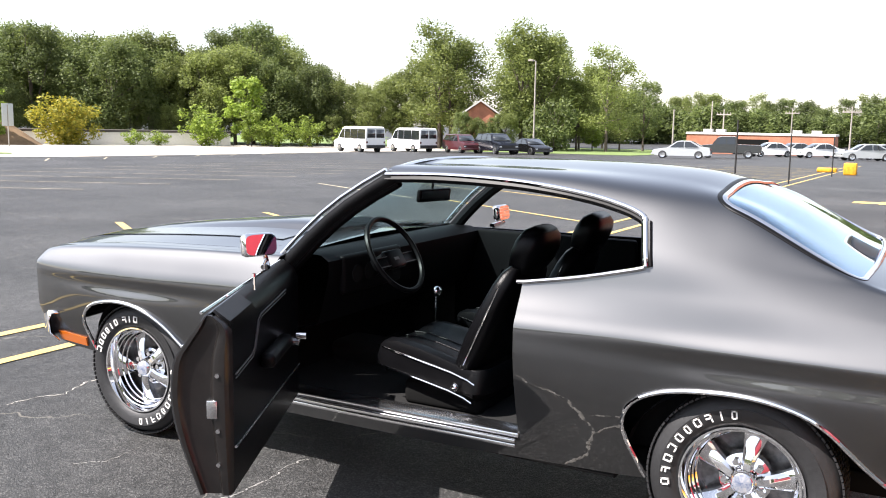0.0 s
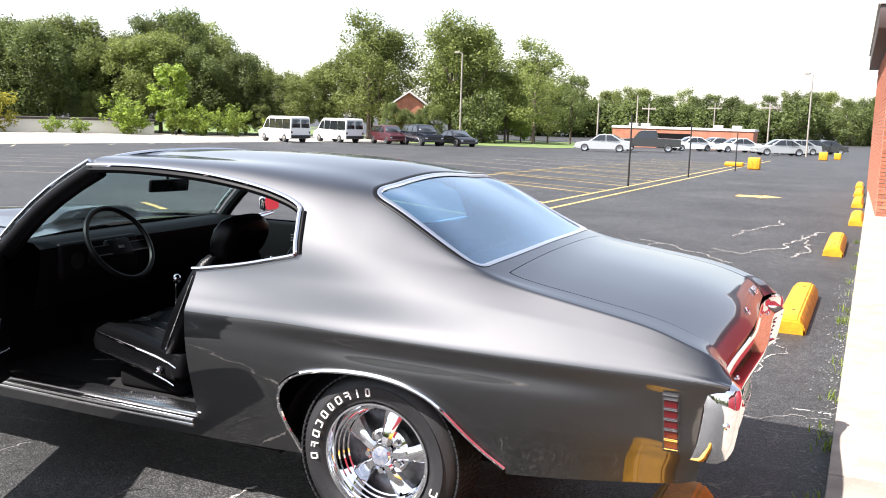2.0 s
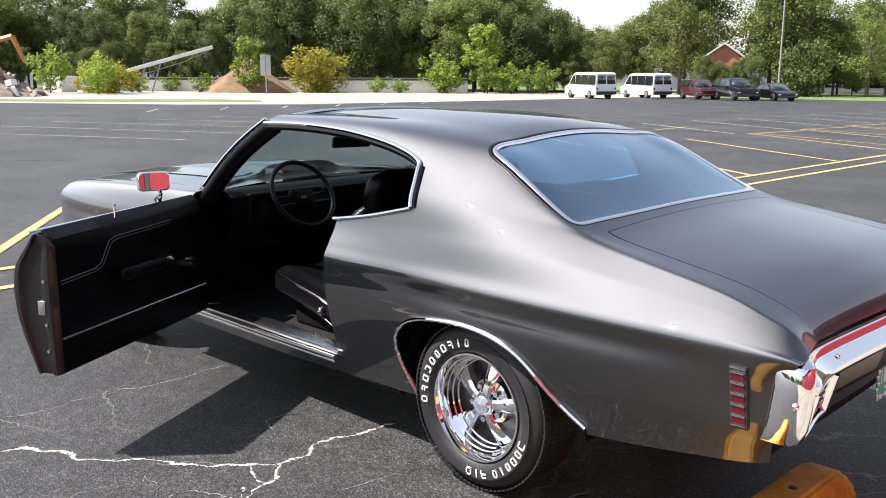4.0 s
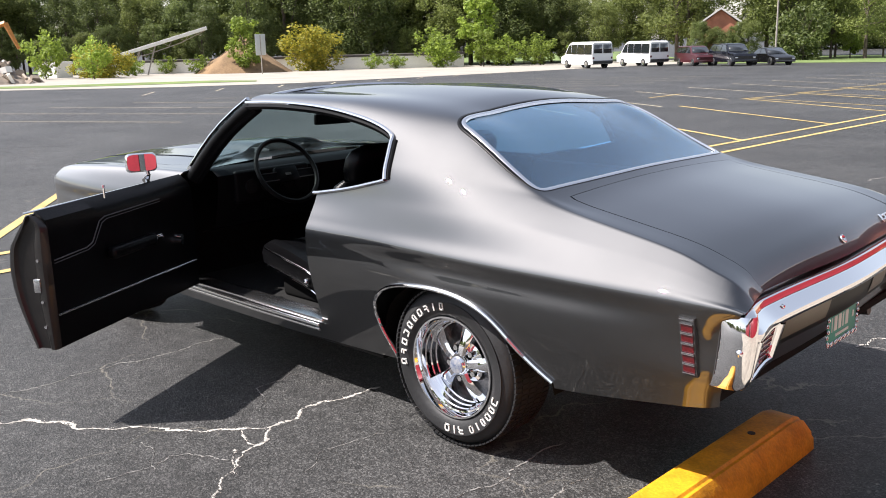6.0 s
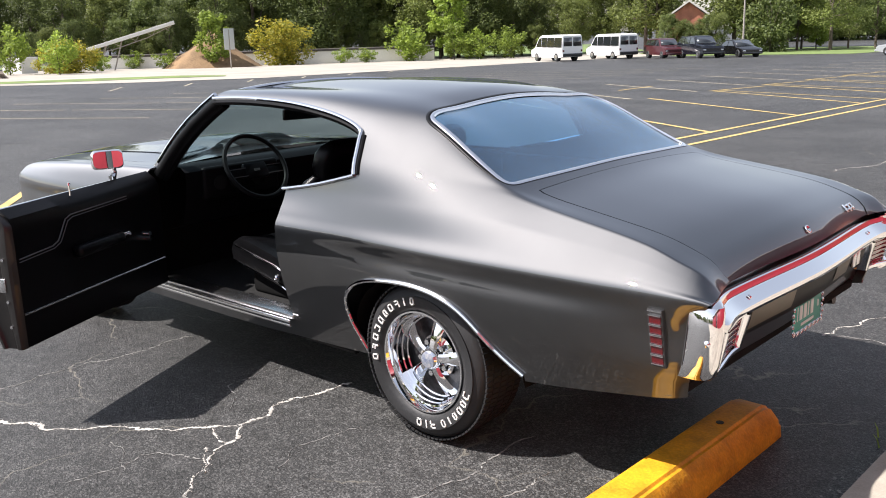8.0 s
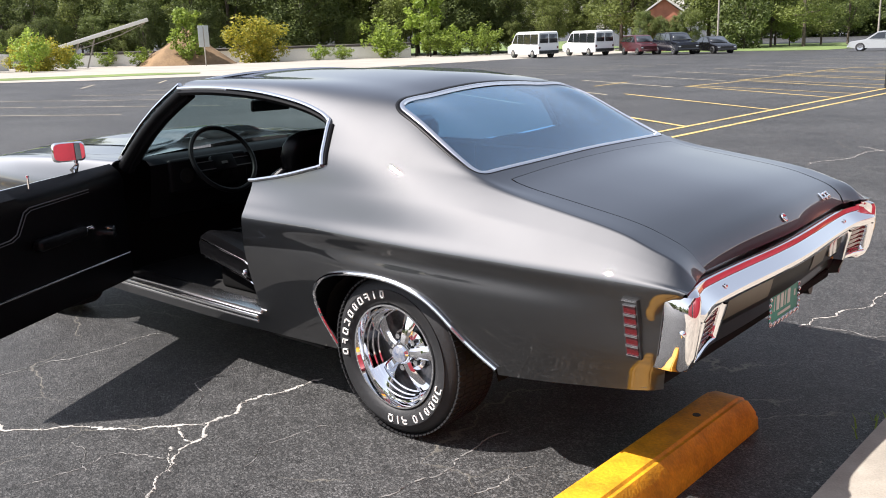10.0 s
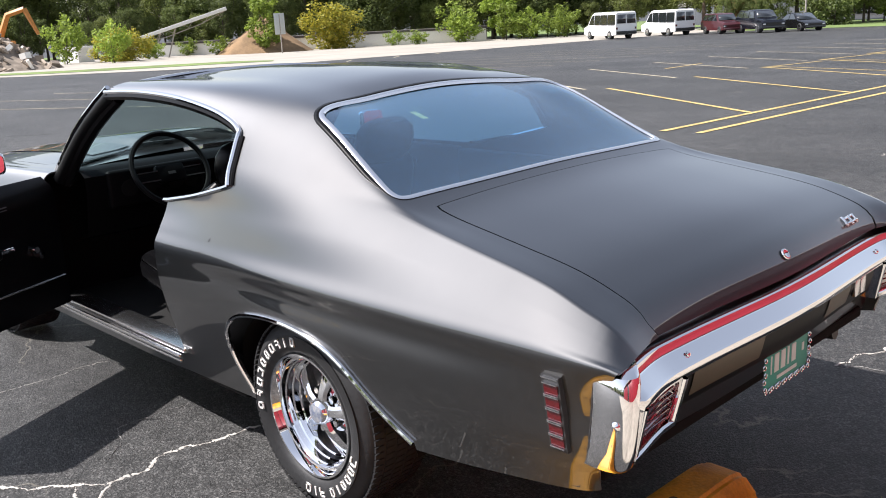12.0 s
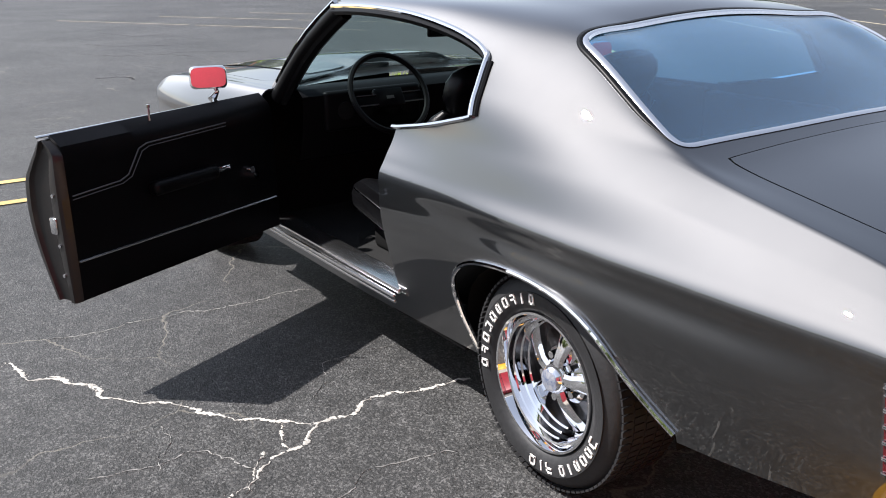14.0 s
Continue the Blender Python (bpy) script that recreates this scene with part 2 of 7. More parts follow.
def metallic_paint(name, color, flake, ior):
    """Dark metallic lacquer: a broad sheen from the flakes, stronger at a glancing view, under a clear smooth coat."""
    m = bpy.data.materials.new(name)
    m.use_nodes = True
    nt = m.node_tree
    nt.nodes.remove(nt.nodes["Principled BSDF"])
    base, coat, fr, mx, tc, no, mr, ml = (nt.nodes.new(n) for n in ("ShaderNodeBsdfGlossy", "ShaderNodeBsdfGlossy", "ShaderNodeFresnel", "ShaderNodeMixShader", "ShaderNodeTexCoord", "ShaderNodeTexNoise", "ShaderNodeMapRange", "ShaderNodeMix"))
    lw, pw, edge = (nt.nodes.new(n) for n in ("ShaderNodeLayerWeight", "ShaderNodeMath", "ShaderNodeMix"))
    base.distribution, coat.distribution = "BECKMANN", "GGX"
    base.inputs["Roughness"].default_value, coat.inputs["Roughness"].default_value = flake, 0.004
    fr.inputs["IOR"].default_value = ior
    no.inputs["Scale"].default_value, no.inputs["Detail"].default_value = 2.5, 8.0
    mr.inputs["From Min"].default_value, mr.inputs["From Max"].default_value = 0.35, 0.65
    ml.data_type = edge.data_type = "RGBA"
    ml.inputs["A"].default_value, ml.inputs["B"].default_value = (*(c * 0.94 for c in color), 1), (*(c * 1.06 for c in color), 1)
    edge.inputs["B"].default_value = (0.8, 0.81, 0.84, 1)
    lw.inputs["Blend"].default_value = 0.5
    pw.operation = "POWER"
    pw.inputs[1].default_value = 4.5
    nt.links.new(tc.outputs["Object"], no.inputs["Vector"])
    nt.links.new(no.outputs[0], mr.inputs["Value"])
    nt.links.new(mr.outputs[0], ml.inputs["Factor"])
    nt.links.new(ml.outputs["Result"], edge.inputs["A"])
    nt.links.new(lw.outputs["Facing"], pw.inputs[0])
    nt.links.new(pw.outputs[0], edge.inputs["Factor"])
    nt.links.new(edge.outputs["Result"], base.inputs["Color"])
    nt.links.new(fr.outputs[0], mx.inputs[0])
    nt.links.new(base.outputs[0], mx.inputs[1])
    nt.links.new(coat.outputs[0], mx.inputs[2])
    nt.links.new(mx.outputs[0], nt.nodes["Material Output"].inputs[0])
    return m


M["paint"] = metallic_paint("grey_metallic_paint", (0.066, 0.0665, 0.068), 0.57, 2.05)
M["paletrim"] = mat("pale_metal_trim", (0.09, 0.09, 0.09), 0.4, 0.4)
M["leaf"] = leaf_material("green_leaves", (0.112, 0.140, 0.038), (0.232, 0.272, 0.070))
M["leaf_dark"] = leaf_material("dark_green_leaves", (0.080, 0.108, 0.034), (0.165, 0.205, 0.056))
M["leaf_light"] = leaf_material("light_green_leaves", (0.15, 0.22, 0.03), (0.30, 0.38, 0.06))
M["leaf_yellow"] = leaf_material("yellowing_leaves", (0.17, 0.19, 0.025), (0.42, 0.35, 0.04))


# ---- mesh helpers ----
def thing(name, label, category, group="", kind="", at=(0, 0, 0)):
    e = new(name)
    e.location = at
    return tagged(e, label, category, group, kind)


def part(name, bm, material, parent=None, label="", smooth=True):
    me = bpy.data.meshes.new(name)
    bm.to_mesh(me)
    bm.free()
    for m in material if isinstance(material, (list, tuple)) else [material]:
        me.materials.append(m)
    if smooth:
        me.shade_smooth()
        me.set_sharp_from_angle(angle=radians(35))
    ob = new(name, me)
    ob.parent = parent
    return tagged(ob, label)


def raw(name, verts, faces, material, parent=None, label="", smooth=True, sharp=35):
    me = bpy.data.meshes.new(name)
    me.from_pydata([tuple(map(float, v)) for v in verts], [], [tuple(int(i) for i in f) for f in faces])
    me.update()
    for m in material if isinstance(material, (list, tuple)) else [material]:
        me.materials.append(m)
    if smooth:
        me.shade_smooth()
        if sharp:
            me.set_sharp_from_angle(angle=radians(sharp))
            uses = collections.Counter(k for loop in me.polygons for k in loop.edge_keys)
            for e in me.edges:
                if uses[e.key] == 1:
                    e.use_edge_sharp = True
    ob = new(name, me)
    ob.parent = parent
    return tagged(ob, label)


def box(bm, lo, hi, m=None, bevel=0.0, seg=2):
    """A box between two corners, its edges rounded, moved by m."""
    v = [bm.verts.new((x, y, z)) for x in (lo[0], hi[0]) for y in (lo[1], hi[1]) for z in (lo[2], hi[2])]
    fs = [bm.faces.new([v[i] for i in f]) for f in ((0, 1, 3, 2), (4, 6, 7, 5), (0, 4, 5, 1), (2, 3, 7, 6), (0, 2, 6, 4), (1, 5, 7, 3))]
    made = set(v)
    if bevel:
        r = bmesh.ops.bevel(bm, geom=list({e for f in fs for e in f.edges}), offset=bevel, segments=seg, affect="EDGES", profile=0.5)
        made = {x for x in made if x.is_valid} | set(r["verts"])
    if m is not None:
        bmesh.ops.transform(bm, matrix=m, verts=list(made))
    return list(made)


def cyl(bm, a, b, r0, r1=None, n=20, caps=True):
    """A round bar from a to b."""
    a, b = Vector(a), Vector(b)
    q = (b - a).to_track_quat("Z", "Y").to_matrix()
    rings = []
    for p, r in ((a, r0), (b, r0 if r1 is None else r1)):
        rings.append([bm.verts.new(p + q @ Vector((r * math.cos(2 * math.pi * i / n), r * math.sin(2 * math.pi * i / n), 0))) for i in range(n)])
    for i in range(n):
        bm.faces.new((rings[0][i], rings[0][(i + 1) % n], rings[1][(i + 1) % n], rings[1][i]))
    if caps:
        bm.faces.new(rings[0][::-1])
        bm.faces.new(rings[1])


def tube(bm, pts, r, n=8, flat=1.0, closed=False, up=(0, 0, 1)):
    """A bar along points; flat: its thickness across `up` as a share of its width."""
    pts = [Vector(p) for p in pts]
    k = len(pts)
    rings = []
    for i, p in enumerate(pts):
        t = (pts[(i + 1) % k] - pts[i - 1]) if closed or 0 < i < k - 1 else (pts[1] - pts[0] if i == 0 else pts[-1] - pts[-2])
        t.normalize()
        s = t.cross(Vector(up))
        s = s.normalized() if s.length > 1e-4 else Vector((1, 0, 0))
        u = s.cross(t)
        rr = r[i] if isinstance(r, (list, tuple)) else r
        rings.append([bm.verts.new(p + s * (rr * flat * math.cos(2 * math.pi * j / n)) + u * (rr * math.sin(2 * math.pi * j / n))) for j in range(n)])
    for i in range(k if closed else k - 1):
        a, b = rings[i], rings[(i + 1) % k]
        for j in range(n):
            bm.faces.new((a[j], a[(j + 1) % n], b[(j + 1) % n], b[j]))
    if not closed:
        bm.faces.new(rings[0][::-1])
        bm.faces.new(rings[-1])


def lathe(bm, profile, n=48, m=None):
    """Turns a profile of (radius, height) about z; m moves it."""
    rings = []
    for r, z in profile:
        rings.append([bm.verts.new((r * math.cos(2 * math.pi * i / n), r * math.sin(2 * math.pi * i / n), z)) for i in range(n)])
    for a, b in zip(rings, rings[1:]):
        for i in range(n):
            bm.faces.new((a[i], a[(i + 1) % n], b[(i + 1) % n], b[i]))
    if m is not None:
        bmesh.ops.transform(bm, matrix=m, verts=[v for r in rings for v in r])


def curve(xs, ys):
    """A smooth curve through (xs, ys) that does not overshoot."""
    xs, ys = np.array(xs, float), np.array(ys, float)
    h, d = np.diff(xs), np.diff(ys) / np.diff(xs)
    s = np.zeros(len(xs))
    for i in range(1, len(xs) - 1):
        if d[i - 1] * d[i] > 0:
            w1, w2 = 2 * h[i] + h[i - 1], h[i] + 2 * h[i - 1]
            s[i] = (w1 + w2) / (w1 / d[i - 1] + w2 / d[i])
    s[0], s[-1] = d[0], d[-1]

    def f(x):
        x = min(max(x, xs[0]), xs[-1])
        i = min(max(int(np.searchsorted(xs, x)) - 1, 0), len(h) - 1)
        t = (x - xs[i]) / h[i]
        return float(ys[i] * (1 + 2 * t) * (1 - t) ** 2 + s[i] * h[i] * t * (1 - t) ** 2 + ys[i + 1] * t * t * (3 - 2 * t) + s[i + 1] * h[i] * t * t * (t - 1))

    return f


def ground_z(x, y):
    """The lot falls away gently in front of the car."""
    d = -0.5 * x + 0.866 * y - 7
    z = -0.0135 * (math.sqrt(d * d + 25) + d) / 2
    return z if z > -1.2 else -1.2 - 0.6 * (1 - math.exp((z + 1.2) / 0.6))


# ---- ground, sidewalk, building ----
def sheet(name, pts, material, lift=0.0, label="", category="", kind="structure", parent=None):
    """A flat strip over the ground, following its fall, from a quad of corners."""
    (a, b, c, d), n = [Vector((*p, 0)) for p in pts], 10
    vs = []
    for i in range(n + 1):
        for j in range(3):
            p = a.lerp(b, i / n).lerp(d.lerp(c, i / n), j / 2)
            vs.append((p.x, p.y, ground_z(p.x, p.y) + lift))
    fs = [(i * 3 + j, (i + 1) * 3 + j, (i + 1) * 3 + j + 1, i * 3 + j + 1) for i in range(n) for j in range(2)]
    ob = raw(name, vs, fs, material, parent)
    return tagged(ob, label, category, "", kind) if label else ob


def build_ground():
    xs = [-1500, -700, -300] + list(range(-120, 121, 6)) + [300, 700, 1500]
    vs = [(x, y, ground_z(x, y)) for x in xs for y in xs]
    n = len(xs)
    fs = [(i * n + j, (i + 1) * n + j, (i + 1) * n + j + 1, i * n + j + 1) for i in range(n - 1) for j in range(n - 1)]
    tagged(raw("ground", vs, fs, M["asphalt"]), "dark grey sealed asphalt of a parking lot, cracked and patched", "ground", kind="structure")


SKEW = 0.018  # the kerb line turns a little from the car's cross axis


def kerb_x(y):
    return 1.50 + SKEW * y


def build_sidewalk():
    walk_slab = thing("pavement", "pale worn concrete sidewalk slabs with a low kerb", "sidewalk", kind="structure")
    y = -16.0
    while y < 40:
        bm = bmesh.new()
        x0, x1 = kerb_x(y), kerb_x(y + 1.5)
        vs = box(bm, (0, 0, -0.25), (3.6, 1.492, 0.085), None, 0.012, 2)
        for v in bm.verts:
            v.co.x += x0 + (x1 - x0) * v.co.y / 1.5
            v.co.y += y
            v.co.z += ground_z(v.co.x, v.co.y) * (0.9 if v.co.y > 3 else 1)
        part("slab", bm, M["concrete"], walk_slab)
        y += 1.5


def brick_wall(parent, origin, along, length, height, corner=True):
    """Running bond bricks proud of a mortar sheet, as one joined mesh."""
    o, a = Vector(origin), Vector(along).normalized()
    nrm = a.cross(Vector((0, 0, 1)))
    vs, fs = [], []
    bw, bh, j = 0.203, 0.057, 0.010
    rows = int(height / (bh + j))
    for r in range(rows):
        s = -(bw + j) / 2 * (r % 2)
        while s < length:
            s0, s1 = max(s, 0), min(s + bw, length)
            if s1 - s0 > 0.03:
                z0 = r * (bh + j)
                k = len(vs)
                out = 0.008 + random.uniform(-0.001, 0.001)
                for d in (0.0, out):
                    e = 0.002 if d else 0
                    vs += [o + a * (s0 + e) + nrm * d + Vector((0, 0, z0 + e)), o + a * (s1 - e) + nrm * d + Vector((0, 0, z0 + e)),
                           o + a * (s1 - e) + nrm * d + Vector((0, 0, z0 + bh - e)), o + a * (s0 + e) + nrm * d + Vector((0, 0, z0 + bh - e))]
                fs += [(k + 4, k + 5, k + 6, k + 7), (k, k + 1, k + 5, k + 4), (k + 2, k + 3, k + 7, k + 6), (k + 1, k + 2, k + 6, k + 5), (k + 3, k, k + 4, k + 7)]
            s += bw + j
    return tagged(raw("brickwork", vs, fs, M["brick_field"], parent, smooth=False), kind="stuff")


def build_building():
    b = thing("brick_building", "single-storey red brick building with a dark brown flat fascia", "building", kind="structure")
    zb = -0.25
    h = 3.35
    wx, wy = 5.05, 14.6
    bm = bmesh.new()
    box(bm, (wx, -14.0, zb), (wx + 9, wy, h))
    box(bm, (1.95, wy, zb), (wx + 9, wy + 12, h))
    part("wall", bm, M["mortar"], b, smooth=False)
    brick_wall(b, (1.95 + 0.852, wy, zb), (1, 0, 0), wx - 1.95 - 0.852, h - zb)
    brick_wall(b, (1.95, wy + 12, zb), (0, -1, 0), 12, h - zb)
    for y0, y1 in ((-14.0, -4.9), (-3.76, -2.43), (-2.36, wy)):
        bm = bmesh.new()
        box(bm, (wx - 0.03, y0, zb), (wx + 0.01, y1, h - 0.02), None, 0.004)
        part("painted_panel", bm, M["redwall"], b, "bright red painted wall panel")
    for y0, y1 in ((-4.9, -3.8), (-2.43, -2.36)):
        bm = bmesh.new()
        box(bm, (wx - 0.02, y0, zb + 0.1), (wx + 0.01, y1, h - 0.1), None, 0.004)
        part("door_glass", bm, M["carglass"], b, "dark glass door")
    bm = bmesh.new()
    box(bm, (wx - 0.04, -3.8, zb), (wx + 0.01, -3.76, h - 0.02), None, 0.004)
    part("door_trim", bm, M["wallwhite"], b, "white door frame")
    bm = bmesh.new()
    box(bm, (1.70, wy - 0.25, h), (wx + 9, wy + 12.2, h + 0.42), None, 0.02)
    box(bm, (wx - 0.3, -14.2, h), (wx + 9, wy - 0.26, h + 0.42), None, 0.02)
    part("fascia", bm, M["brown"], b, "dark brown metal fascia")
    bm = bmesh.new()
    box(bm, (1.66, wy - 0.29, h + 0.42), (wx + 9, wy + 12.24, h + 0.50), None, 0.01)
    box(bm, (wx - 0.34, -14.24, h + 0.42), (wx + 9, wy - 0.30, h + 0.50), None, 0.01)
    part("coping", bm, M["wallwhite"], b, "pale metal coping")


def wheel_stop(x, y0, length, first=False):
    """A chamfered kerb block of painted concrete."""
    bm = bmesh.new()
    prof = [(-0.122, 0.0), (-0.116, 0.07), (-0.064, 0.135), (0.064, 0.135), (0.116, 0.07), (0.122, 0.0)]
    ends = [(0.0, 0.80), (0.05, 0.97), (0.12, 1.0), (length - 0.12, 1.0), (length - 0.05, 0.97), (length, 0.80)]
    rings = [[bm.verts.new((px * (0.9 + 0.1 * s), y, pz * s)) for px, pz in prof] for y, s in ends]
    for a, b in zip(rings, rings[1:]):
        for i in range(5):
            bm.faces.new((a[i], a[i + 1], b[i + 1], b[i]))
    bm.faces.new(rings[0])
    bm.faces.new(rings[-1][::-1])
    bmesh.ops.bevel(bm, geom=[e for e in bm.edges], offset=0.012, segments=2, affect="EDGES")
    ob = part("wheel_stop", bm, M["yellow"])
    ob.location = (x, y0, ground_z(x, y0))
    ob.rotation_euler = (0, 0, -SKEW)
    for yy in (0.32, length - 0.32):
        bm = bmesh.new()
        cyl(bm, (0.005, yy, 0.10), (0.005, yy, 0.1375), 0.016, 0.015, 12)
        part("anchor_pin", bm, M["dark"], ob, "dark steel anchor pin")
    return tagged(ob, "yellow painted concrete wheel stop on the asphalt" + (" behind the car" if first else ""), "wheel stop", "wheel stops along the sidewalk")


build_ground()
build_sidewalk()
M["brick_field"] = mat("brick_field", (0.36, 0.12, 0.065), 0.85, spread=0.3, scale=9, bump=0.3, fine=120)
build_building()
wheel_stop(0.95, -1.80, 1.85, True)
for xx, yy in ((1.15, 3.7), (1.36, 8.7), (1.63, 13.3), (1.66, 17.9), (1.70, 22.2), (1.74, 26.6)):
    wheel_stop(xx, yy, 1.85)


# ---- the car ----
XS = [-2.0, -1.62, -1.2, -0.84, -0.36, -0.12, 0.1, 0.31, 0.42, 0.65, 0.95, 1.08, 1.13, 1.165, 1.20]
REAR = []  # half width, height of each long line of the body, rocker to middle
REAR.append((XS, [0.82, 0.82, 0.82, 0.82, 0.83, 0.835, 0.84, 0.845, 0.847, 0.85, 0.85, 0.845, 0.84, 0.835, 0.83], [0.24, 0.24, 0.24, 0.25, 0.27, 0.3, 0.32, 0.34, 0.35, 0.375, 0.42, 0.44, 0.446, 0.45, 0.452]))
REAR.append((XS, [0.85, 0.85, 0.852, 0.852, 0.86, 0.865, 0.87, 0.872, 0.872, 0.872, 0.868, 0.86, 0.857, 0.852, 0.848], [0.38, 0.38, 0.38, 0.38, 0.39, 0.4, 0.42, 0.43, 0.437, 0.45, 0.48, 0.49, 0.5, 0.5, 0.5]))
REAR.append((XS, [0.88, 0.88, 0.89, 0.896, 0.898, 0.905, 0.908, 0.908, 0.907, 0.903, 0.892, 0.885, 0.88, 0.875, 0.872], [0.56] * 15))
REAR.append((XS, [0.893, 0.893, 0.904, 0.912, 0.911, 0.92, 0.925, 0.925, 0.923, 0.918, 0.9, 0.889, 0.884, 0.878, 0.874], [0.665] * 15))
REAR.append((XS, [0.902, 0.902, 0.909, 0.914, 0.914, 0.915, 0.918, 0.919, 0.917, 0.913, 0.906, 0.9, 0.894, 0.888, 0.882], [0.735] * 15))
REAR.append((XS, [0.908, 0.908, 0.909, 0.91, 0.923, 0.933, 0.938, 0.937, 0.934, 0.928, 0.914, 0.907, 0.903, 0.898, 0.892], [0.793] * 11 + [0.792, 0.791, 0.79, 0.784]))
REAR.append((XS, [0.892, 0.892, 0.886, 0.882, 0.902, 0.905, 0.907, 0.904, 0.902, 0.897, 0.890, 0.888, 0.884, 0.878, 0.868], [0.845, 0.845, 0.845, 0.845, 0.85, 0.85, 0.848, 0.846, 0.844, 0.840, 0.830, 0.815, 0.808, 0.800, 0.788]))
REAR.append((XS, [0.845, 0.845, 0.838, 0.832, 0.868, 0.87, 0.86, 0.842, 0.838, 0.837, 0.847, 0.852, 0.850, 0.846, 0.832], [0.935, 0.935, 0.94, 0.945, 0.957, 0.957, 0.950, 0.942, 0.928, 0.906, 0.875, 0.845, 0.832, 0.818, 0.793]))
REAR.append((XS, [0.795, 0.795, 0.8, 0.803, 0.818, 0.8, 0.775, 0.745, 0.748, 0.771, 0.800, 0.812, 0.812, 0.808, 0.794], [1.12, 1.12, 1.12, 1.12, 1.11, 1.09, 1.05, 1.028, 1.004, 0.968, 0.918, 0.876, 0.858, 0.836, 0.797]))
REAR.append((XS, [0.68, 0.68, 0.69, 0.695, 0.668, 0.613, 0.645, 0.672, 0.672, 0.680, 0.692, 0.694, 0.694, 0.692, 0.688], [1.328, 1.328, 1.334, 1.328, 1.284, 1.262, 1.155, 1.046, 1.008, 0.972, 0.924, 0.886, 0.866, 0.842, 0.798]))
REAR.append((XS, [0.36] * 15, [1.351, 1.353, 1.361, 1.359, 1.337, 1.280, 1.183, 1.066, 1.026, 0.988, 0.940, 0.900, 0.878, 0.850, 0.80]))
REAR.append((XS, [0.0] * 15, [1.367, 1.370, 1.381, 1.380, 1.359, 1.293, 1.199, 1.076, 1.034, 0.996, 0.948, 0.906, 0.883, 0.853, 0.80]))
XF = [-3.54, -3.50, -3.4, -3.15, -2.845, -2.4, -2.0]
FRONT = []  # half width, height of each long line of the body, rocker to middle
FRONT.append((XF, [.80, .82, .835, .84, .84, .84, .82], [.46, .42, .385, .36, .32, .26, .24]))
FRONT.append((XF, [.83, .845, .86, .865, .87, .865, .85], [.52, .49, .47, .46, .44, .40, .38]))
FRONT.append((XF, [.855, .865, .88, .898, .905, .893, .88], [.57, .56, .56, .56, .56, .56, .56]))
FRONT.append((XF, [.862, .875, .892, .914, .925, .905, .893], [.665] * 7))
FRONT.append((XF, [.865, .878, .894, .910, .914, .906, .902], [.725] * 7))
FRONT.append((XF, [.868, .882, .90, .921, .932, .916, .908], [.765, .768, .77, .772, .775, .782, .793]))
FRONT.append((XF, [.855, .868, .885, .903, .912, .90, .892], [.80, .81, .815, .825, .835, .84, .845]))
FRONT.append((XF, [.80, .815, .83, .848, .86, .85, .835], [.825, .85, .868, .89, .91, .928, .935]))
FRONT.append((XF, [.75, .76, .765, .775, .785, .78, .775], [.83, .858, .88, .905, .925, .94, .95]))
FRONT.append((XF, [.70] * 7, [.83, .86, .885, .91, .93, .945, .955]))
FRONT.append((XF, [.36] * 7, [.82, .87, .90, .93, .955, .975, .975]))
FRONT.append((XF, [0.0] * 7, [.82, .875, .91, .945, .97, .99, .985]))


def ease(u):
    u = min(max(u, 0.0), 1.0)
    return u * u * (3 - 2 * u)


def tail(y):
    """The tail in plan: a slight bow in the middle, drawn in beside it, its corners swept back."""
    return 0.004 - 0.028 * ease(abs(y) / 0.64) + 0.040 * ease((abs(y) - 0.66) / 0.22)


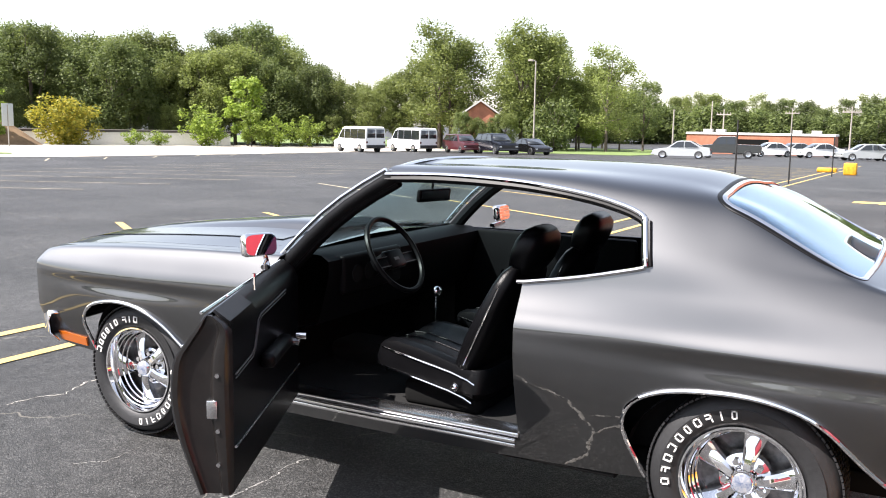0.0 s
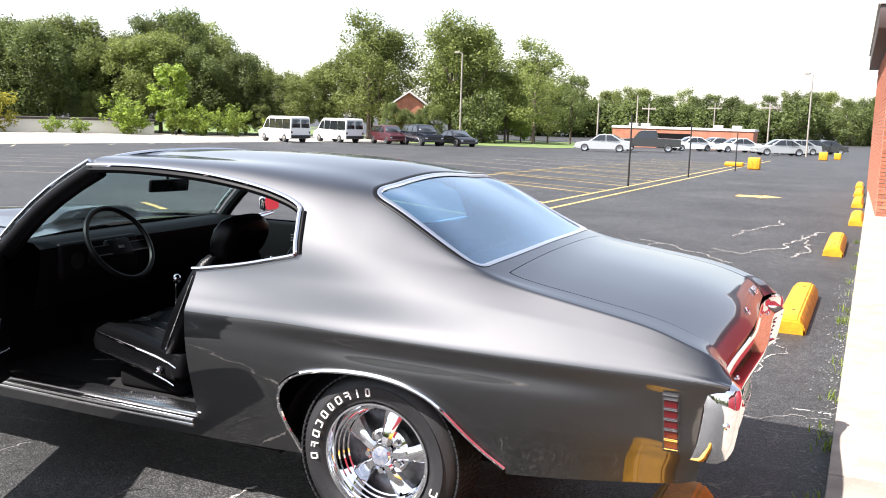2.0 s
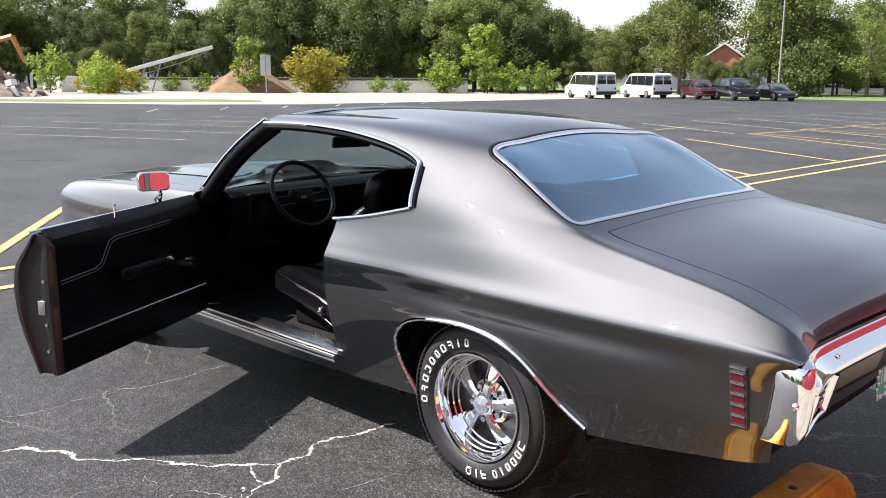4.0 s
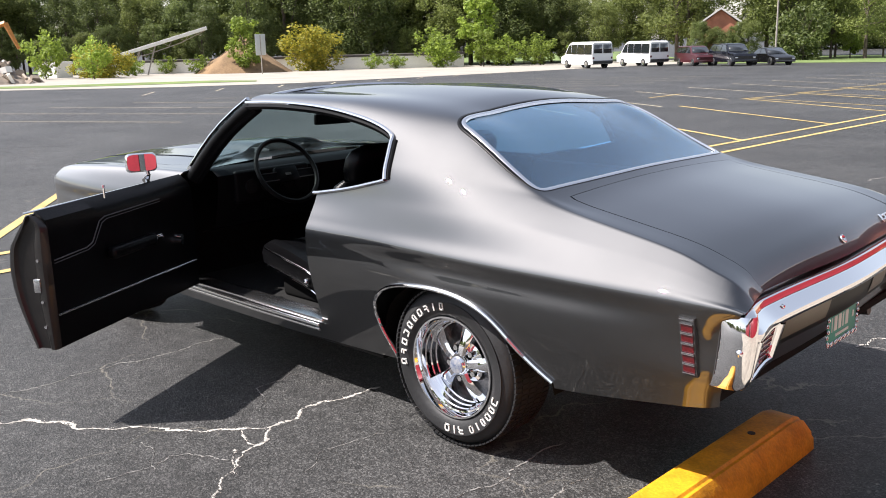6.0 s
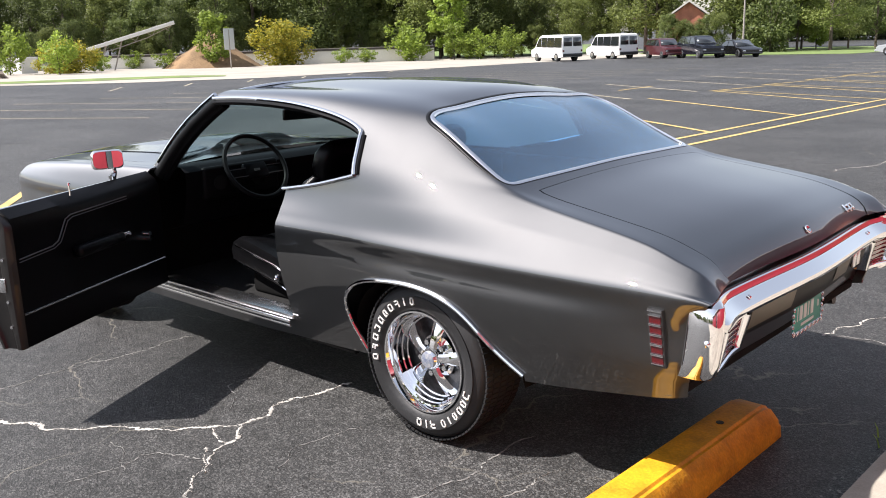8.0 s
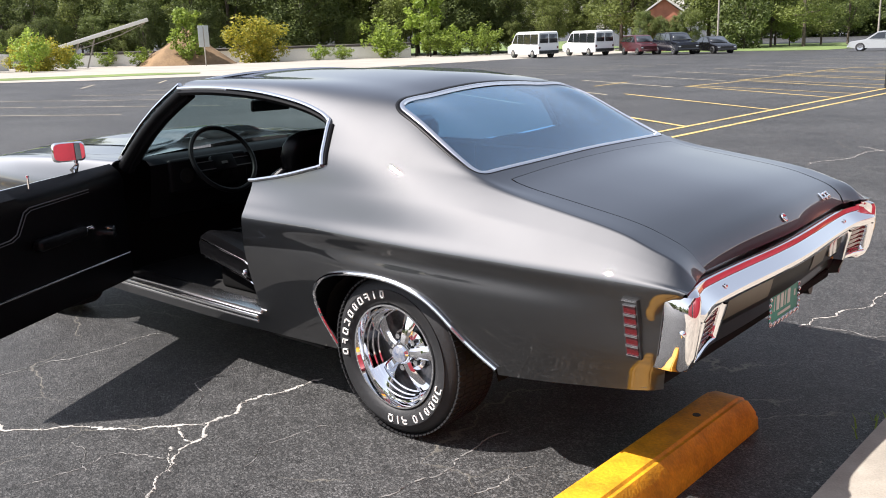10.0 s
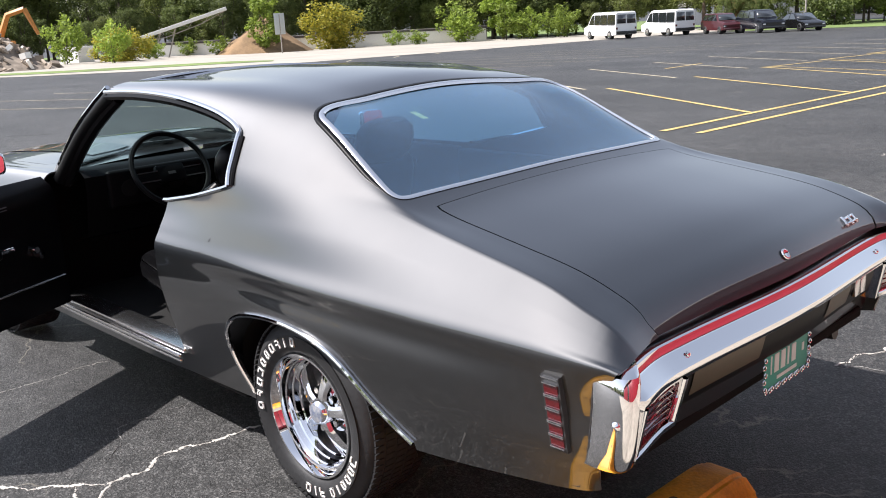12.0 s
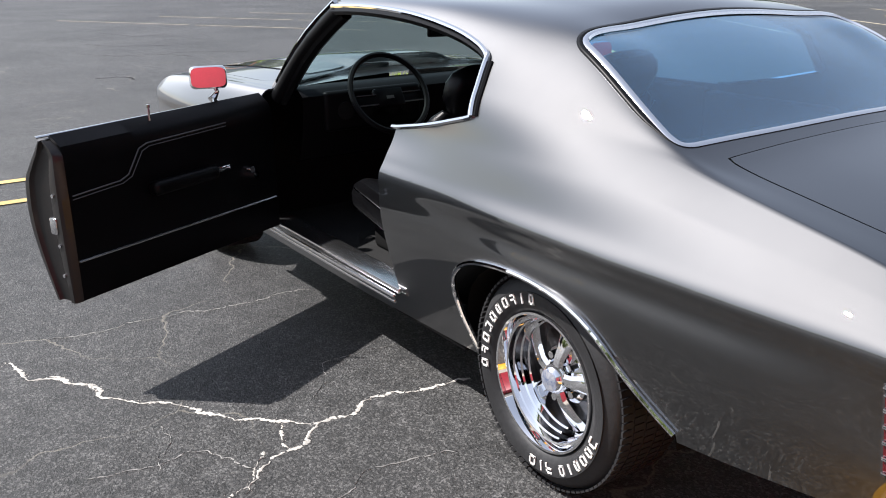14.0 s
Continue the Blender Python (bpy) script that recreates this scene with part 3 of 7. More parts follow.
class Skin:
    """The painted surface over one stretch of the car: at(x, v) for x along the car and v from rocker (0) to middle (11)."""

    def __init__(self, table, bow=0.0):
        self.lines = [(curve(xs, ys), curve(xs, zs)) for xs, ys, zs in table]
        self.bow, self.memo, self.ends = bow, {}, (table[0][0][0], table[0][0][-1])

    def ring(self, x):
        k = round(x, 5)
        if k not in self.memo:
            h = 0.12 * min(max((1.06 - x) / 0.35, 0.12), 1) if self.bow > 0 else 0.10
            h = min(h, max(x - self.ends[0], 0.001), max(self.ends[1] - x, 0.001))
            at = [x + h * u for u in (-1, -0.6, -0.25, 0, 0.25, 0.6, 1)]
            w = (0.06, 0.14, 0.19, 0.22, 0.19, 0.14, 0.06)
            self.memo[k] = [(sum(a * f(q) for a, q in zip(w, at)), sum(a * g(q) for a, q in zip(w, at))) for f, g in self.lines]
        return self.memo[k]

    def at(self, x, v):
        r = self.ring(x)
        i = min(int(v), 10)
        t = v - i
        p0, p1, p2, p3 = r[max(i - 1, 0)], r[i], r[i + 1], r[i + 2] if i < 10 else (-r[10][0], r[10][1])
        out = []
        for k in (0, 1):
            a, b, c, d = p0[k], p1[k], p2[k], p3[k]
            out.append(0.5 * (2 * b + (c - a) * t + (2 * a - 5 * b + 4 * c - d) * t * t + (3 * b - 3 * c + d - a) * t ** 3))
        y, z = out
        if self.bow > 0 and 6 <= i <= 8:
            q = min(max((x - 0.2) / 0.4, 0), 1)
            q = (0.5 if i == 6 else 0.97 if i == 7 else 0.85) * q * q * (3 - 2 * q)
            y, z = y + (p1[0] + (p2[0] - p1[0]) * t - y) * q, z + (p1[1] + (p2[1] - p1[1]) * t - z) * q
        if self.bow > 0:
            s = min(max((x - 0.5) / 0.7, 0), 1)
            back = 0.056 * min(max((x - 1.0) / 0.2, 0), 1) ** 2 * min(max((0.79 - z) / 0.08, 0), 1) * (abs(y) > 0.78) * (1 + 0.5 * min(max((0.62 - z) / 0.15, 0), 1))
            return Vector((x - back + s * s * tail(y), y, z))
        s = min(max((-2.6 - x) / 0.9, 0), 1)
        return Vector((x + self.bow * s * s * (1 - (y / 0.9) ** 2), y, z))

    def find(self, x, z, lo=0.0, hi=9.0):
        """The v at which the side has the height z."""
        for _ in range(26):
            m = (lo + hi) / 2
            if self.at(x, m).z < z:
                lo = m
            else:
                hi = m
        return lo

    def side(self, x, z, out=0.0, s=-1):
        p = self.at(x, self.find(x, z))
        return Vector((p.x, s * (p.y + out), p.z))

    def top(self, x, y, out=0.0):
        """The point of the upper skin over (x, y)."""
        lo, hi = 7.0, 11.0
        for _ in range(26):
            m = (lo + hi) / 2
            if self.at(x, m).y > abs(y):
                lo = m
            else:
                hi = m
        p = self.at(x, lo)
        return Vector((p.x, y, p.z + out))


def inside(p, poly):
    hit = False
    for (x0, y0), (x1, y1) in zip(poly, poly[1:] + poly[:1]):
        if (y0 > p[1]) != (y1 > p[1]) and p[0] < (x1 - x0) * (p[1] - y0) / (y1 - y0) + x0:
            hit = not hit
    return hit


def smooth_poly(pts, times=2, closed=True):
    """Rounds a polygon by cutting its corners."""
    for _ in range(times):
        out = []
        for a, b in zip(pts, pts[1:] + pts[:1]) if closed else zip(pts, pts[1:]):
            out += [(a[0] * .75 + b[0] * .25, a[1] * .75 + b[1] * .25), (a[0] * .25 + b[0] * .75, a[1] * .25 + b[1] * .75)]
        pts = out if closed else [pts[0]] + out + [pts[-1]]
    return pts


def shell(skin, x0, x1, nx, nv, cuts, v0=0.0, v1=11.0, sides=(-1, 1)):
    """The skin between x0 and x1 with clean-edged openings. cuts: (name, plane 'side' or 'top', polygon, sides). Returns verts, faces, faces taken out by name."""
    verts, index, edge = [], {}, {}
    vs = [v0 + (v1 - v0) * j / nv for j in range(nv + 1)]
    xs = [x0 + (x1 - x0) * i / nx for i in range(nx + 1)]
    spans = [(name, plane, poly, which, min(p[0] for p in poly), max(p[0] for p in poly), min(p[1] for p in poly), max(p[1] for p in poly)) for name, plane, poly, which in cuts]

    def owner(x, v, s, p):
        for name, plane, poly, which, xa, xb, ya, yb in spans:
            if s not in which or (plane == "side" and v > 9.2) or (plane == "top" and v < 7.0):
                continue
            q = (x, p.z) if plane == "side" else (x, s * p.y)
            if xa <= q[0] <= xb and ya <= q[1] <= yb and inside(q, poly):
                return name
        return None

    who, at = [], []
    for s in sides:
        for i, x in enumerate(xs):
            for j, v in enumerate(vs):
                if s == 1 and -1 in sides and j == nv and v1 == 11.0:
                    index[s, i, j] = index[-1, i, j]
                    continue
                index[s, i, j] = len(verts)
                p = skin.at(x, v)
                verts.append(Vector((p.x, s * p.y, p.z)))
                who.append(owner(x, v, s, p))
                at.append((x, v))

    def crossing(a, b, s):
        key = (min(a, b), max(a, b))
        if key not in edge:
            (xa, va), (xb, vb), lo, hi = at[key[0]], at[key[1]], 0.0, 1.0
            for _ in range(11):
                m = (lo + hi) / 2
                x, v = xa + (xb - xa) * m, va + (vb - va) * m
                if owner(x, v, s, skin.at(x, v)) == who[key[0]]:
                    lo = m
                else:
                    hi = m
            p = skin.at(xa + (xb - xa) * lo, va + (vb - va) * lo)
            p = Vector((p.x, s * p.y, p.z))
            if min(lo, 1 - lo) < 0.18:
                edge[key] = key[0] if lo < 0.5 else key[1]
                verts[edge[key]] = p
            else:
                edge[key] = len(verts)
                verts.append(p)
        return edge[key]

    keep, gone = [], {}
    for s in sides:
        for i in range(nx):
            for j in range(nv):
                f = [index[s, i, j], index[s, i + 1, j], index[s, i + 1, j + 1], index[s, i, j + 1]]
                if s == 1:
                    f = f[::-1]
                kinds = {who[k] for k in f}
                if len(kinds) > 2:
                    xm, vm = (xs[i] + xs[i + 1]) / 2, (vs[j] + vs[j + 1]) / 2
                    pieces = {owner(xm, vm, s, skin.at(xm, vm)): f}
                elif len(kinds) == 1:
                    pieces = {who[f[0]]: f}
                else:
                    pieces = {k: [] for k in kinds}
                    for a, b in zip(f, f[1:] + f[:1]):
                        pieces[who[a]].append(a)
                        if who[a] != who[b]:
                            c = crossing(a, b, s)
                            for k in kinds:
                                pieces[k].append(c)
                for k, piece in pieces.items():
                    piece = [p for i2, p in enumerate(piece) if p != piece[i2 - 1]]
                    if len(piece) > 2:
                        (keep if k is None else gone.setdefault(k, [])).append(piece)
    return verts, keep, gone


def solid(ob, thick, offset=-1.0):
    m = ob.modifiers.new("thickness", "SOLIDIFY")
    m.thickness, m.offset, m.use_even_offset = thick, offset, False
    return ob


def arch(cx, cz, rf, rr, top, z0f, z0r, n=28):
    """A wheel opening in side view, flatter on top, its rear edge drawn out."""
    pts = []
    for i in range(n + 1):
        a = math.pi * i / n
        r = rf if a < math.pi / 2 else rr
        c, s = math.cos(a), math.sin(a)
        pts.append((cx - r * math.copysign(abs(c) ** 0.9, c), cz + (top - cz) * abs(s) ** 0.85))
    return [(pts[0][0] + 0.03, z0f)] + pts + [(pts[-1][0] + 0.06, z0r)]


car = thing("muscle_car", "dark grey metallic two-door muscle car with its driver's door open", "car")
rear, front = Skin(REAR, 0.03), Skin(FRONT, -0.20)

RLIP = [(-0.335, 0.28), (-0.365, 0.34), (-0.405, 0.42), (-0.42, 0.49), (-0.395, 0.56), (-0.31, 0.618), (-0.17, 0.648), (0.0, 0.658), (0.14, 0.64), (0.255, 0.592), (0.36, 0.485), (0.425, 0.43), (0.495, 0.382)]
FLIP = [(-3.13, 0.36), (-3.165, 0.44), (-3.19, 0.53), (-3.125, 0.62), (-2.965, 0.66), (-2.79, 0.653), (-2.64, 0.585), (-2.53, 0.48), (-2.45, 0.40), (-2.40, 0.34)]
RLIP, FLIP = smooth_poly(RLIP, 2, False), smooth_poly(FLIP, 2, False)
RARCH = [(-0.33, 0.10)] + RLIP + [(0.50, 0.10)]
FARCH = [(-3.13, 0.10)] + FLIP + [(-2.40, 0.10)]
RAIL = smooth_poly([(-0.366, 1.048), (-0.378, 1.11), (-0.392, 1.175), (-0.399, 1.208), (-0.412, 1.222), (-0.47, 1.246), (-0.60, 1.279), (-0.80, 1.308), (-1.0, 1.322), (-1.28, 1.328), (-1.53, 1.318)], 3, False)
BELT = [(-0.84, 0.945), (-0.62, 0.982), (-0.40, 1.035)]
DOORWAY = [(-0.835, 0.345), (-0.84, 0.945)] + BELT[1:] + RAIL + [(-2.1, 1.318), (-2.1, 0.345)]
WINDOW = [(-2.1, 0.93)] + BELT + RAIL + [(-2.1, 1.318)]
BACK = [(-0.172, 0.50), (-0.166, 0.575), (-0.140, 0.618), (-0.07, 0.634), (0.05, 0.655), (0.22, 0.686), (0.29, 0.697), (0.320, 0.680), (0.326, 0.61), (0.345, 0.35)]
BACK = smooth_poly([(x, -y) for x, y in BACK[::-1]] + [(-0.185, -0.3), (-0.19, 0.0), (-0.185, 0.3)] + BACK + [(0.352, 0.0)], 2)
LID = [(0.405, 0.0), (0.397, 0.621), (0.3985, 0.629), (0.405, 0.6325), (0.8, 0.662), (1.08, 0.676), (1.1985, 0.68), (1.1985, -0.68), (1.08, -0.676), (0.8, -0.662), (0.405, -0.6325), (0.3985, -0.629), (0.397, -0.621)]
NOTOP = [(-2.2, -0.9), (-1.53, -0.9), (-1.56, -0.4), (-1.575, 0.0), (-1.56, 0.4), (-1.53, 0.9), (-2.2, 0.9)]

v, keep, gone = shell(rear, -2.0, 1.20, 136, 110, [("arch", "side", RARCH, (-1, 1)), ("door", "side", DOORWAY, (-1,)), ("window", "side", WINDOW, (1,)),
                                                  ("open", "top", NOTOP, (-1, 1)), ("glass", "top", BACK, (-1, 1)), ("lid", "top", LID, (-1, 1))])
solid(raw("body_shell", v, keep, M["paint"], car, "dark grey metallic paint", sharp=50), 0.006)
lid = raw("trunk_lid", [Vector((0.8 + (p.x - 0.8) * 0.990, p.y * 0.992, p.z)) for p in v], gone["lid"], M["paint"], car, sharp=50)
solid(lid, 0.006)
solid(raw("rear_window", [p - Vector((0, 0, 0.008)) for p in v], gone["glass"], M["backlight"], car, "curved glass, its blue tint painted for the reflected sky", sharp=0), 0.004)

HOODPOLY = smooth_poly([(-3.535, -0.70), (-3.545, 0), (-3.535, 0.70), (-2.9, 0.715), (-2.12, 0.715), (-2.2, 0.3), (-2.22, 0.0), (-2.2, -0.3), (-2.12, -0.715), (-2.9, -0.715)], 1)
COWL = [(-2.05, -0.70), (-2.20, -0.3), (-2.215, 0.0), (-2.20, 0.3), (-2.05, 0.70), (-1.9, 0.80), (-1.9, -0.80)]
v, keep, gone = shell(front, -3.54, -2.0, 66, 110, [("arch", "side", FARCH, (-1, 1)), ("hood", "top", HOODPOLY, (-1, 1)), ("cowl", "top", COWL, (-1, 1))])
solid(raw("front_clip", v, keep, M["paint"], car, sharp=50), 0.006)


def hood_height(x, y):
    s = min(max((x + 3.5) / 1.2, 0), 1)
    return 0.045 * s * (1 / (1 + math.exp((abs(y) - 0.27) * 45)))


solid(raw("hood", [Vector((p.x, p.y * 0.993, p.z + hood_height(p.x, p.y))) for p in v], gone["hood"], M["paint"], car, sharp=50), 0.006)
for s in (-1, 1):
    vs, fs = [], []
    for i in range(31):
        x = -3.5 + 1.26 * i / 30
        for y in (0.30, 0.37, 0.44, 0.50):
            p = front.top(x, s * y)
            vs.append((p.x, p.y, p.z + hood_height(x, y) + 0.004))
    fs = [(i * 4 + j, i * 4 + j + 1, i * 4 + j + 5, i * 4 + j + 4) for i in range(30) for j in range(3)]
    raw("hood_stripe", vs, fs, M["stripe"], car, "black painted stripe")
raw("cowl_panel", [p - Vector((0, 0, 0.012)) for p in v], gone.get("cowl", []), M["stripe"], car, "black cowl vents")

# wheel wells, floor, firewall and underside
for cx in (0.0, -2.845):
    for s in (-1, 1):
        bm = bmesh.new()
        mid, rx = (0.03, 0.45) if cx == 0.0 else (-2.80, 0.37)
        ring = [[bm.verts.new((mid + rx * math.cos(a), s * min(y, abs((rear if cx == 0.0 else front).side(mid + rx * math.cos(a), max(0.36, 0.32 + 0.36 * math.sin(a))).y) - 0.02), 0.32 + 0.36 * math.sin(a))) for a in [math.pi * k / 16 for k in range(17)]] for y in (0.52, 0.90)]
        for k in range(16):
            bm.faces.new((ring[0][k], ring[0][k + 1], ring[1][k + 1], ring[1][k]))
        bm.faces.new(ring[0])
        part("wheel_well", bm, M["under"], car)
for nm, lo, hi in (("floor_pan", (-2.3, -0.82, 0.24), (-0.45, 0.82, 0.275)), ("trunk_floor", (0.45, -0.78, 0.44), (1.10, 0.78, 0.48)), ("axle_tunnel", (-0.45, -0.55, 0.26), (0.45, 0.55, 0.34)),
                   ("engine_bay", (-3.4, -0.55, 0.28), (-2.3, 0.55, 0.34)), ("firewall", (-2.30, -0.80, 0.26), (-2.24, 0.80, 0.90)), ("grille", (-3.66, -0.74, 0.45), (-3.60, 0.74, 0.82)),
                   ("seat_bulkhead", (-0.24, -0.72, 0.34), (-0.20, 0.72, 0.90))):
    bm = bmesh.new()
    box(bm, lo, hi, None, 0.01)
    part(nm, bm, M["under"], car, smooth=False)
bm = bmesh.new()
q = [[bm.verts.new((1.135 + 0.02 * (1 - (y / 0.88) ** 2) + d, y, z)) for d, z in ((-0.12, 0.44), (-0.06, 0.45), (-0.03, 0.56), (0.012, 0.80))] for y in np.linspace(-0.85, 0.85, 17)]
for a, b in zip(q, q[1:]):
    for j in range(3):
        bm.faces.new((a[j], b[j], b[j + 1], a[j + 1]))
part("rear_valance", bm, M["stripe"], car)
bm = bmesh.new()
box(bm, (-2.24, -0.80, 0.277), (-0.32, 0.80, 0.297))
box(bm, (-2.24, -0.13, 0.28), (-0.6, 0.13, 0.40), None, 0.05, 4)
part("carpet", bm, M["carpet"], car)


# windscreen and pillars
def shield_point(u, w, out=0.0):
    """u across from -1 to 1, w from base to roof."""
    k = 1 - abs(u) ** 2.4
    base = Vector((-2.0 - 0.20 * k, 0.745 * u, 0.945 + 0.015 * k))
    top = Vector((-1.525 - 0.052 * k, 0.668 * u, 1.318 + 0.041 * k))
    p = base.lerp(top, w)
    bulge = 0.03 * math.sin(math.pi * w)
    return p + Vector((-0.62, 0, 0.78)) * (bulge + out)


n, k = 28, 10
vs = [shield_point(-1 + 2 * i / n, j / k) for i in range(n + 1) for j in range(k + 1)]
fs = [(i * (k + 1) + j, (i + 1) * (k + 1) + j, (i + 1) * (k + 1) + j + 1, i * (k + 1) + j + 1) for i in range(n) for j in range(k)]
solid(raw("windshield", vs, fs, M["shield"], car, "green-tinted curved glass", sharp=0), 0.005)
for s in (-1, 1):
    bm = bmesh.new()
    a = [shield_point(s * 1.02, w) for w in (-0.06, 0.2, 0.4, 0.6, 0.8, 1.0)]
    tube(bm, [p + Vector((0.02, s * 0.012, -0.01)) for p in a], [0.034, 0.03, 0.028, 0.027, 0.027, 0.03], 10, 0.8)
    part("windshield_pillar", bm, M["plastic"], car)
    bm = bmesh.new()
    tube(bm, [p + Vector((0.030, -s * 0.012, -0.025)) for p in a], 0.030, 8)
    part("inner_pillar", bm, M["plastic"], car)
    bm = bmesh.new()
    tube(bm, [shield_point(s * 1.0, w, 0.024) + Vector((0.0, s * 0.022, 0)) for w in (-0.04, 0.2, 0.4, 0.6, 0.8, 1.0)] , 0.010, 6, 1.3)
    part("pillar_moulding", bm, M["chrome"], car, "chrome windshield moulding")
    bm = bmesh.new()
    rail = RAIL
    pts = [rear.side(x, z, 0.006, s) for x, z in rail]
    tube(bm, [p + Vector((0, s * 0.004, 0)) for p in pts], 0.0098, 8, 1.0)
    part("drip_moulding", bm, M["chrome"], car, "chrome drip rail moulding")
    bm = bmesh.new()
    tube(bm, [rear.side(x + 0.013, z, 0.0, s) for x, z in rail if z < 1.20], 0.010, 8)
    part("quarter_window_seal", bm, M["plastic"], car, "black rubber seal")
    bm = bmesh.new()
    pts = [rear.side(x, z - 0.02, -0.014, s) for x, z in rail[6:]]
    tube(bm, pts, 0.016, 6)
    part("weather_strip", bm, M["plastic"], car)
    bm = bmesh.new()
    tube(bm, [rear.side(x, z, 0.002, s) for x, z in [(-0.86, 0.944)] + smooth_poly(BELT, 2, False)[1:] + [(-0.37, 1.044)]], 0.008, 6, 1.4)
    part("belt_moulding", bm, M["chrome"], car, "chrome belt moulding")
    for nm, skin, poly in (("rear_arch_moulding", rear, RLIP), ("front_arch_moulding", front, FLIP)):
        bm = bmesh.new()
        pts = [skin.side(x, max(z, skin.ring(x)[0][1] + 0.01), 0.006, s) for x, z in poly]
        tube(bm, pts, 0.0085, 8, 0.9)
        part(nm, bm, M["chrome"], car, "chrome wheel arch moulding")
    bm = bmesh.new()
    for z0, z1, o in ((0.302, 0.318, 0.0), (0.321, 0.337, 0.004)):
        box(bm, (-2.02, s * (0.862 + o) - 0.008, z0), (-0.836, s * (0.862 + o) + 0.008, z1), None, 0.005, 2)
    part("rocker_moulding", bm, M["satin"], car, "bright ribbed rocker moulding")
    bm = bmesh.new()
    box(bm, (-1.98, min(s * 0.745, s * 0.855), 0.335), (-0.83, max(s * 0.745, s * 0.855), 0.358), None, 0.008, 2)
    part("sill_plate", bm, M["satin"], car, "scuffed aluminium sill plate")
cx = sum(p[0] for p in BACK) / len(BACK)
rows = []
for grow, up in ((-0.010, -0.006), (-0.007, 0.002), (0.0, 0.0035), (0.007, 0.003), (0.010, 0.001)):
    row = []
    for i, (x, y) in enumerate(BACK):
        (xa, ya), (xb, yb) = BACK[i - 1], BACK[(i + 1) % len(BACK)]
        n = Vector((yb - ya, xa - xb)).normalized()
        if n.dot(Vector((x - cx, y * 0.4))) < 0:
            n = -n
        row.append(rear.top(x + n.x * grow, y + n.y * grow, up))
    rows.append(row)
k = len(BACK)
bm = bmesh.new()
q = [[bm.verts.new(p) for p in r] for r in rows]
for a, b in zip(q, q[1:]):
    for i in range(k):
        bm.faces.new((a[i], a[(i + 1) % k], b[(i + 1) % k], b[i]))
bmesh.ops.recalc_face_normals(bm, faces=bm.faces[:])
part("rear_window_moulding", bm, M["trim"], car, "chrome rear window moulding")
# flat dark band: the recess's shade and dark reflection are put into its colour
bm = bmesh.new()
edging = []
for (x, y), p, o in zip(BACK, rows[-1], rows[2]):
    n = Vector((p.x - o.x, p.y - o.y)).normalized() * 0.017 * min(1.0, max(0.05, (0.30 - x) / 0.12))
    edging.append((p + Vector((0, 0, 0.0012)), rear.top(p.x + n.x, p.y + n.y, 0.0022)))
q = [[bm.verts.new(c) for c in pair] for pair in edging]
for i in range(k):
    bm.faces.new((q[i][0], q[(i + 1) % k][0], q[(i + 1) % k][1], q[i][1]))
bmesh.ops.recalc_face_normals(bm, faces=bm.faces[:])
solid(part("window_dark_band", bm, M["plastic"], car, "dark band painted for the shaded recess round the rear window"), 0.003)
bm = bmesh.new()
tube(bm, [shield_point(-1 + 2 * i / 20, 1.0, 0.012) for i in range(21)], 0.010, 6)
part("windshield_top_moulding", bm, M["chrome"], car)

# headlining inside the roof
vs, fs = [], []
for i in range(21):
    x = -1.58 + 1.36 * i / 20
    for j in range(13):
        y = -0.60 + 1.2 * j / 12
        p = rear.top(x, y)
        vs.append((p.x, p.y, p.z - 0.028))
fs = [(i * 13 + j, i * 13 + j + 1, (i + 1) * 13 + j + 1, (i + 1) * 13 + j) for i in range(20) for j in range(12)]
raw("headliner", vs, fs, M["dull"], car, "black vinyl headliner")


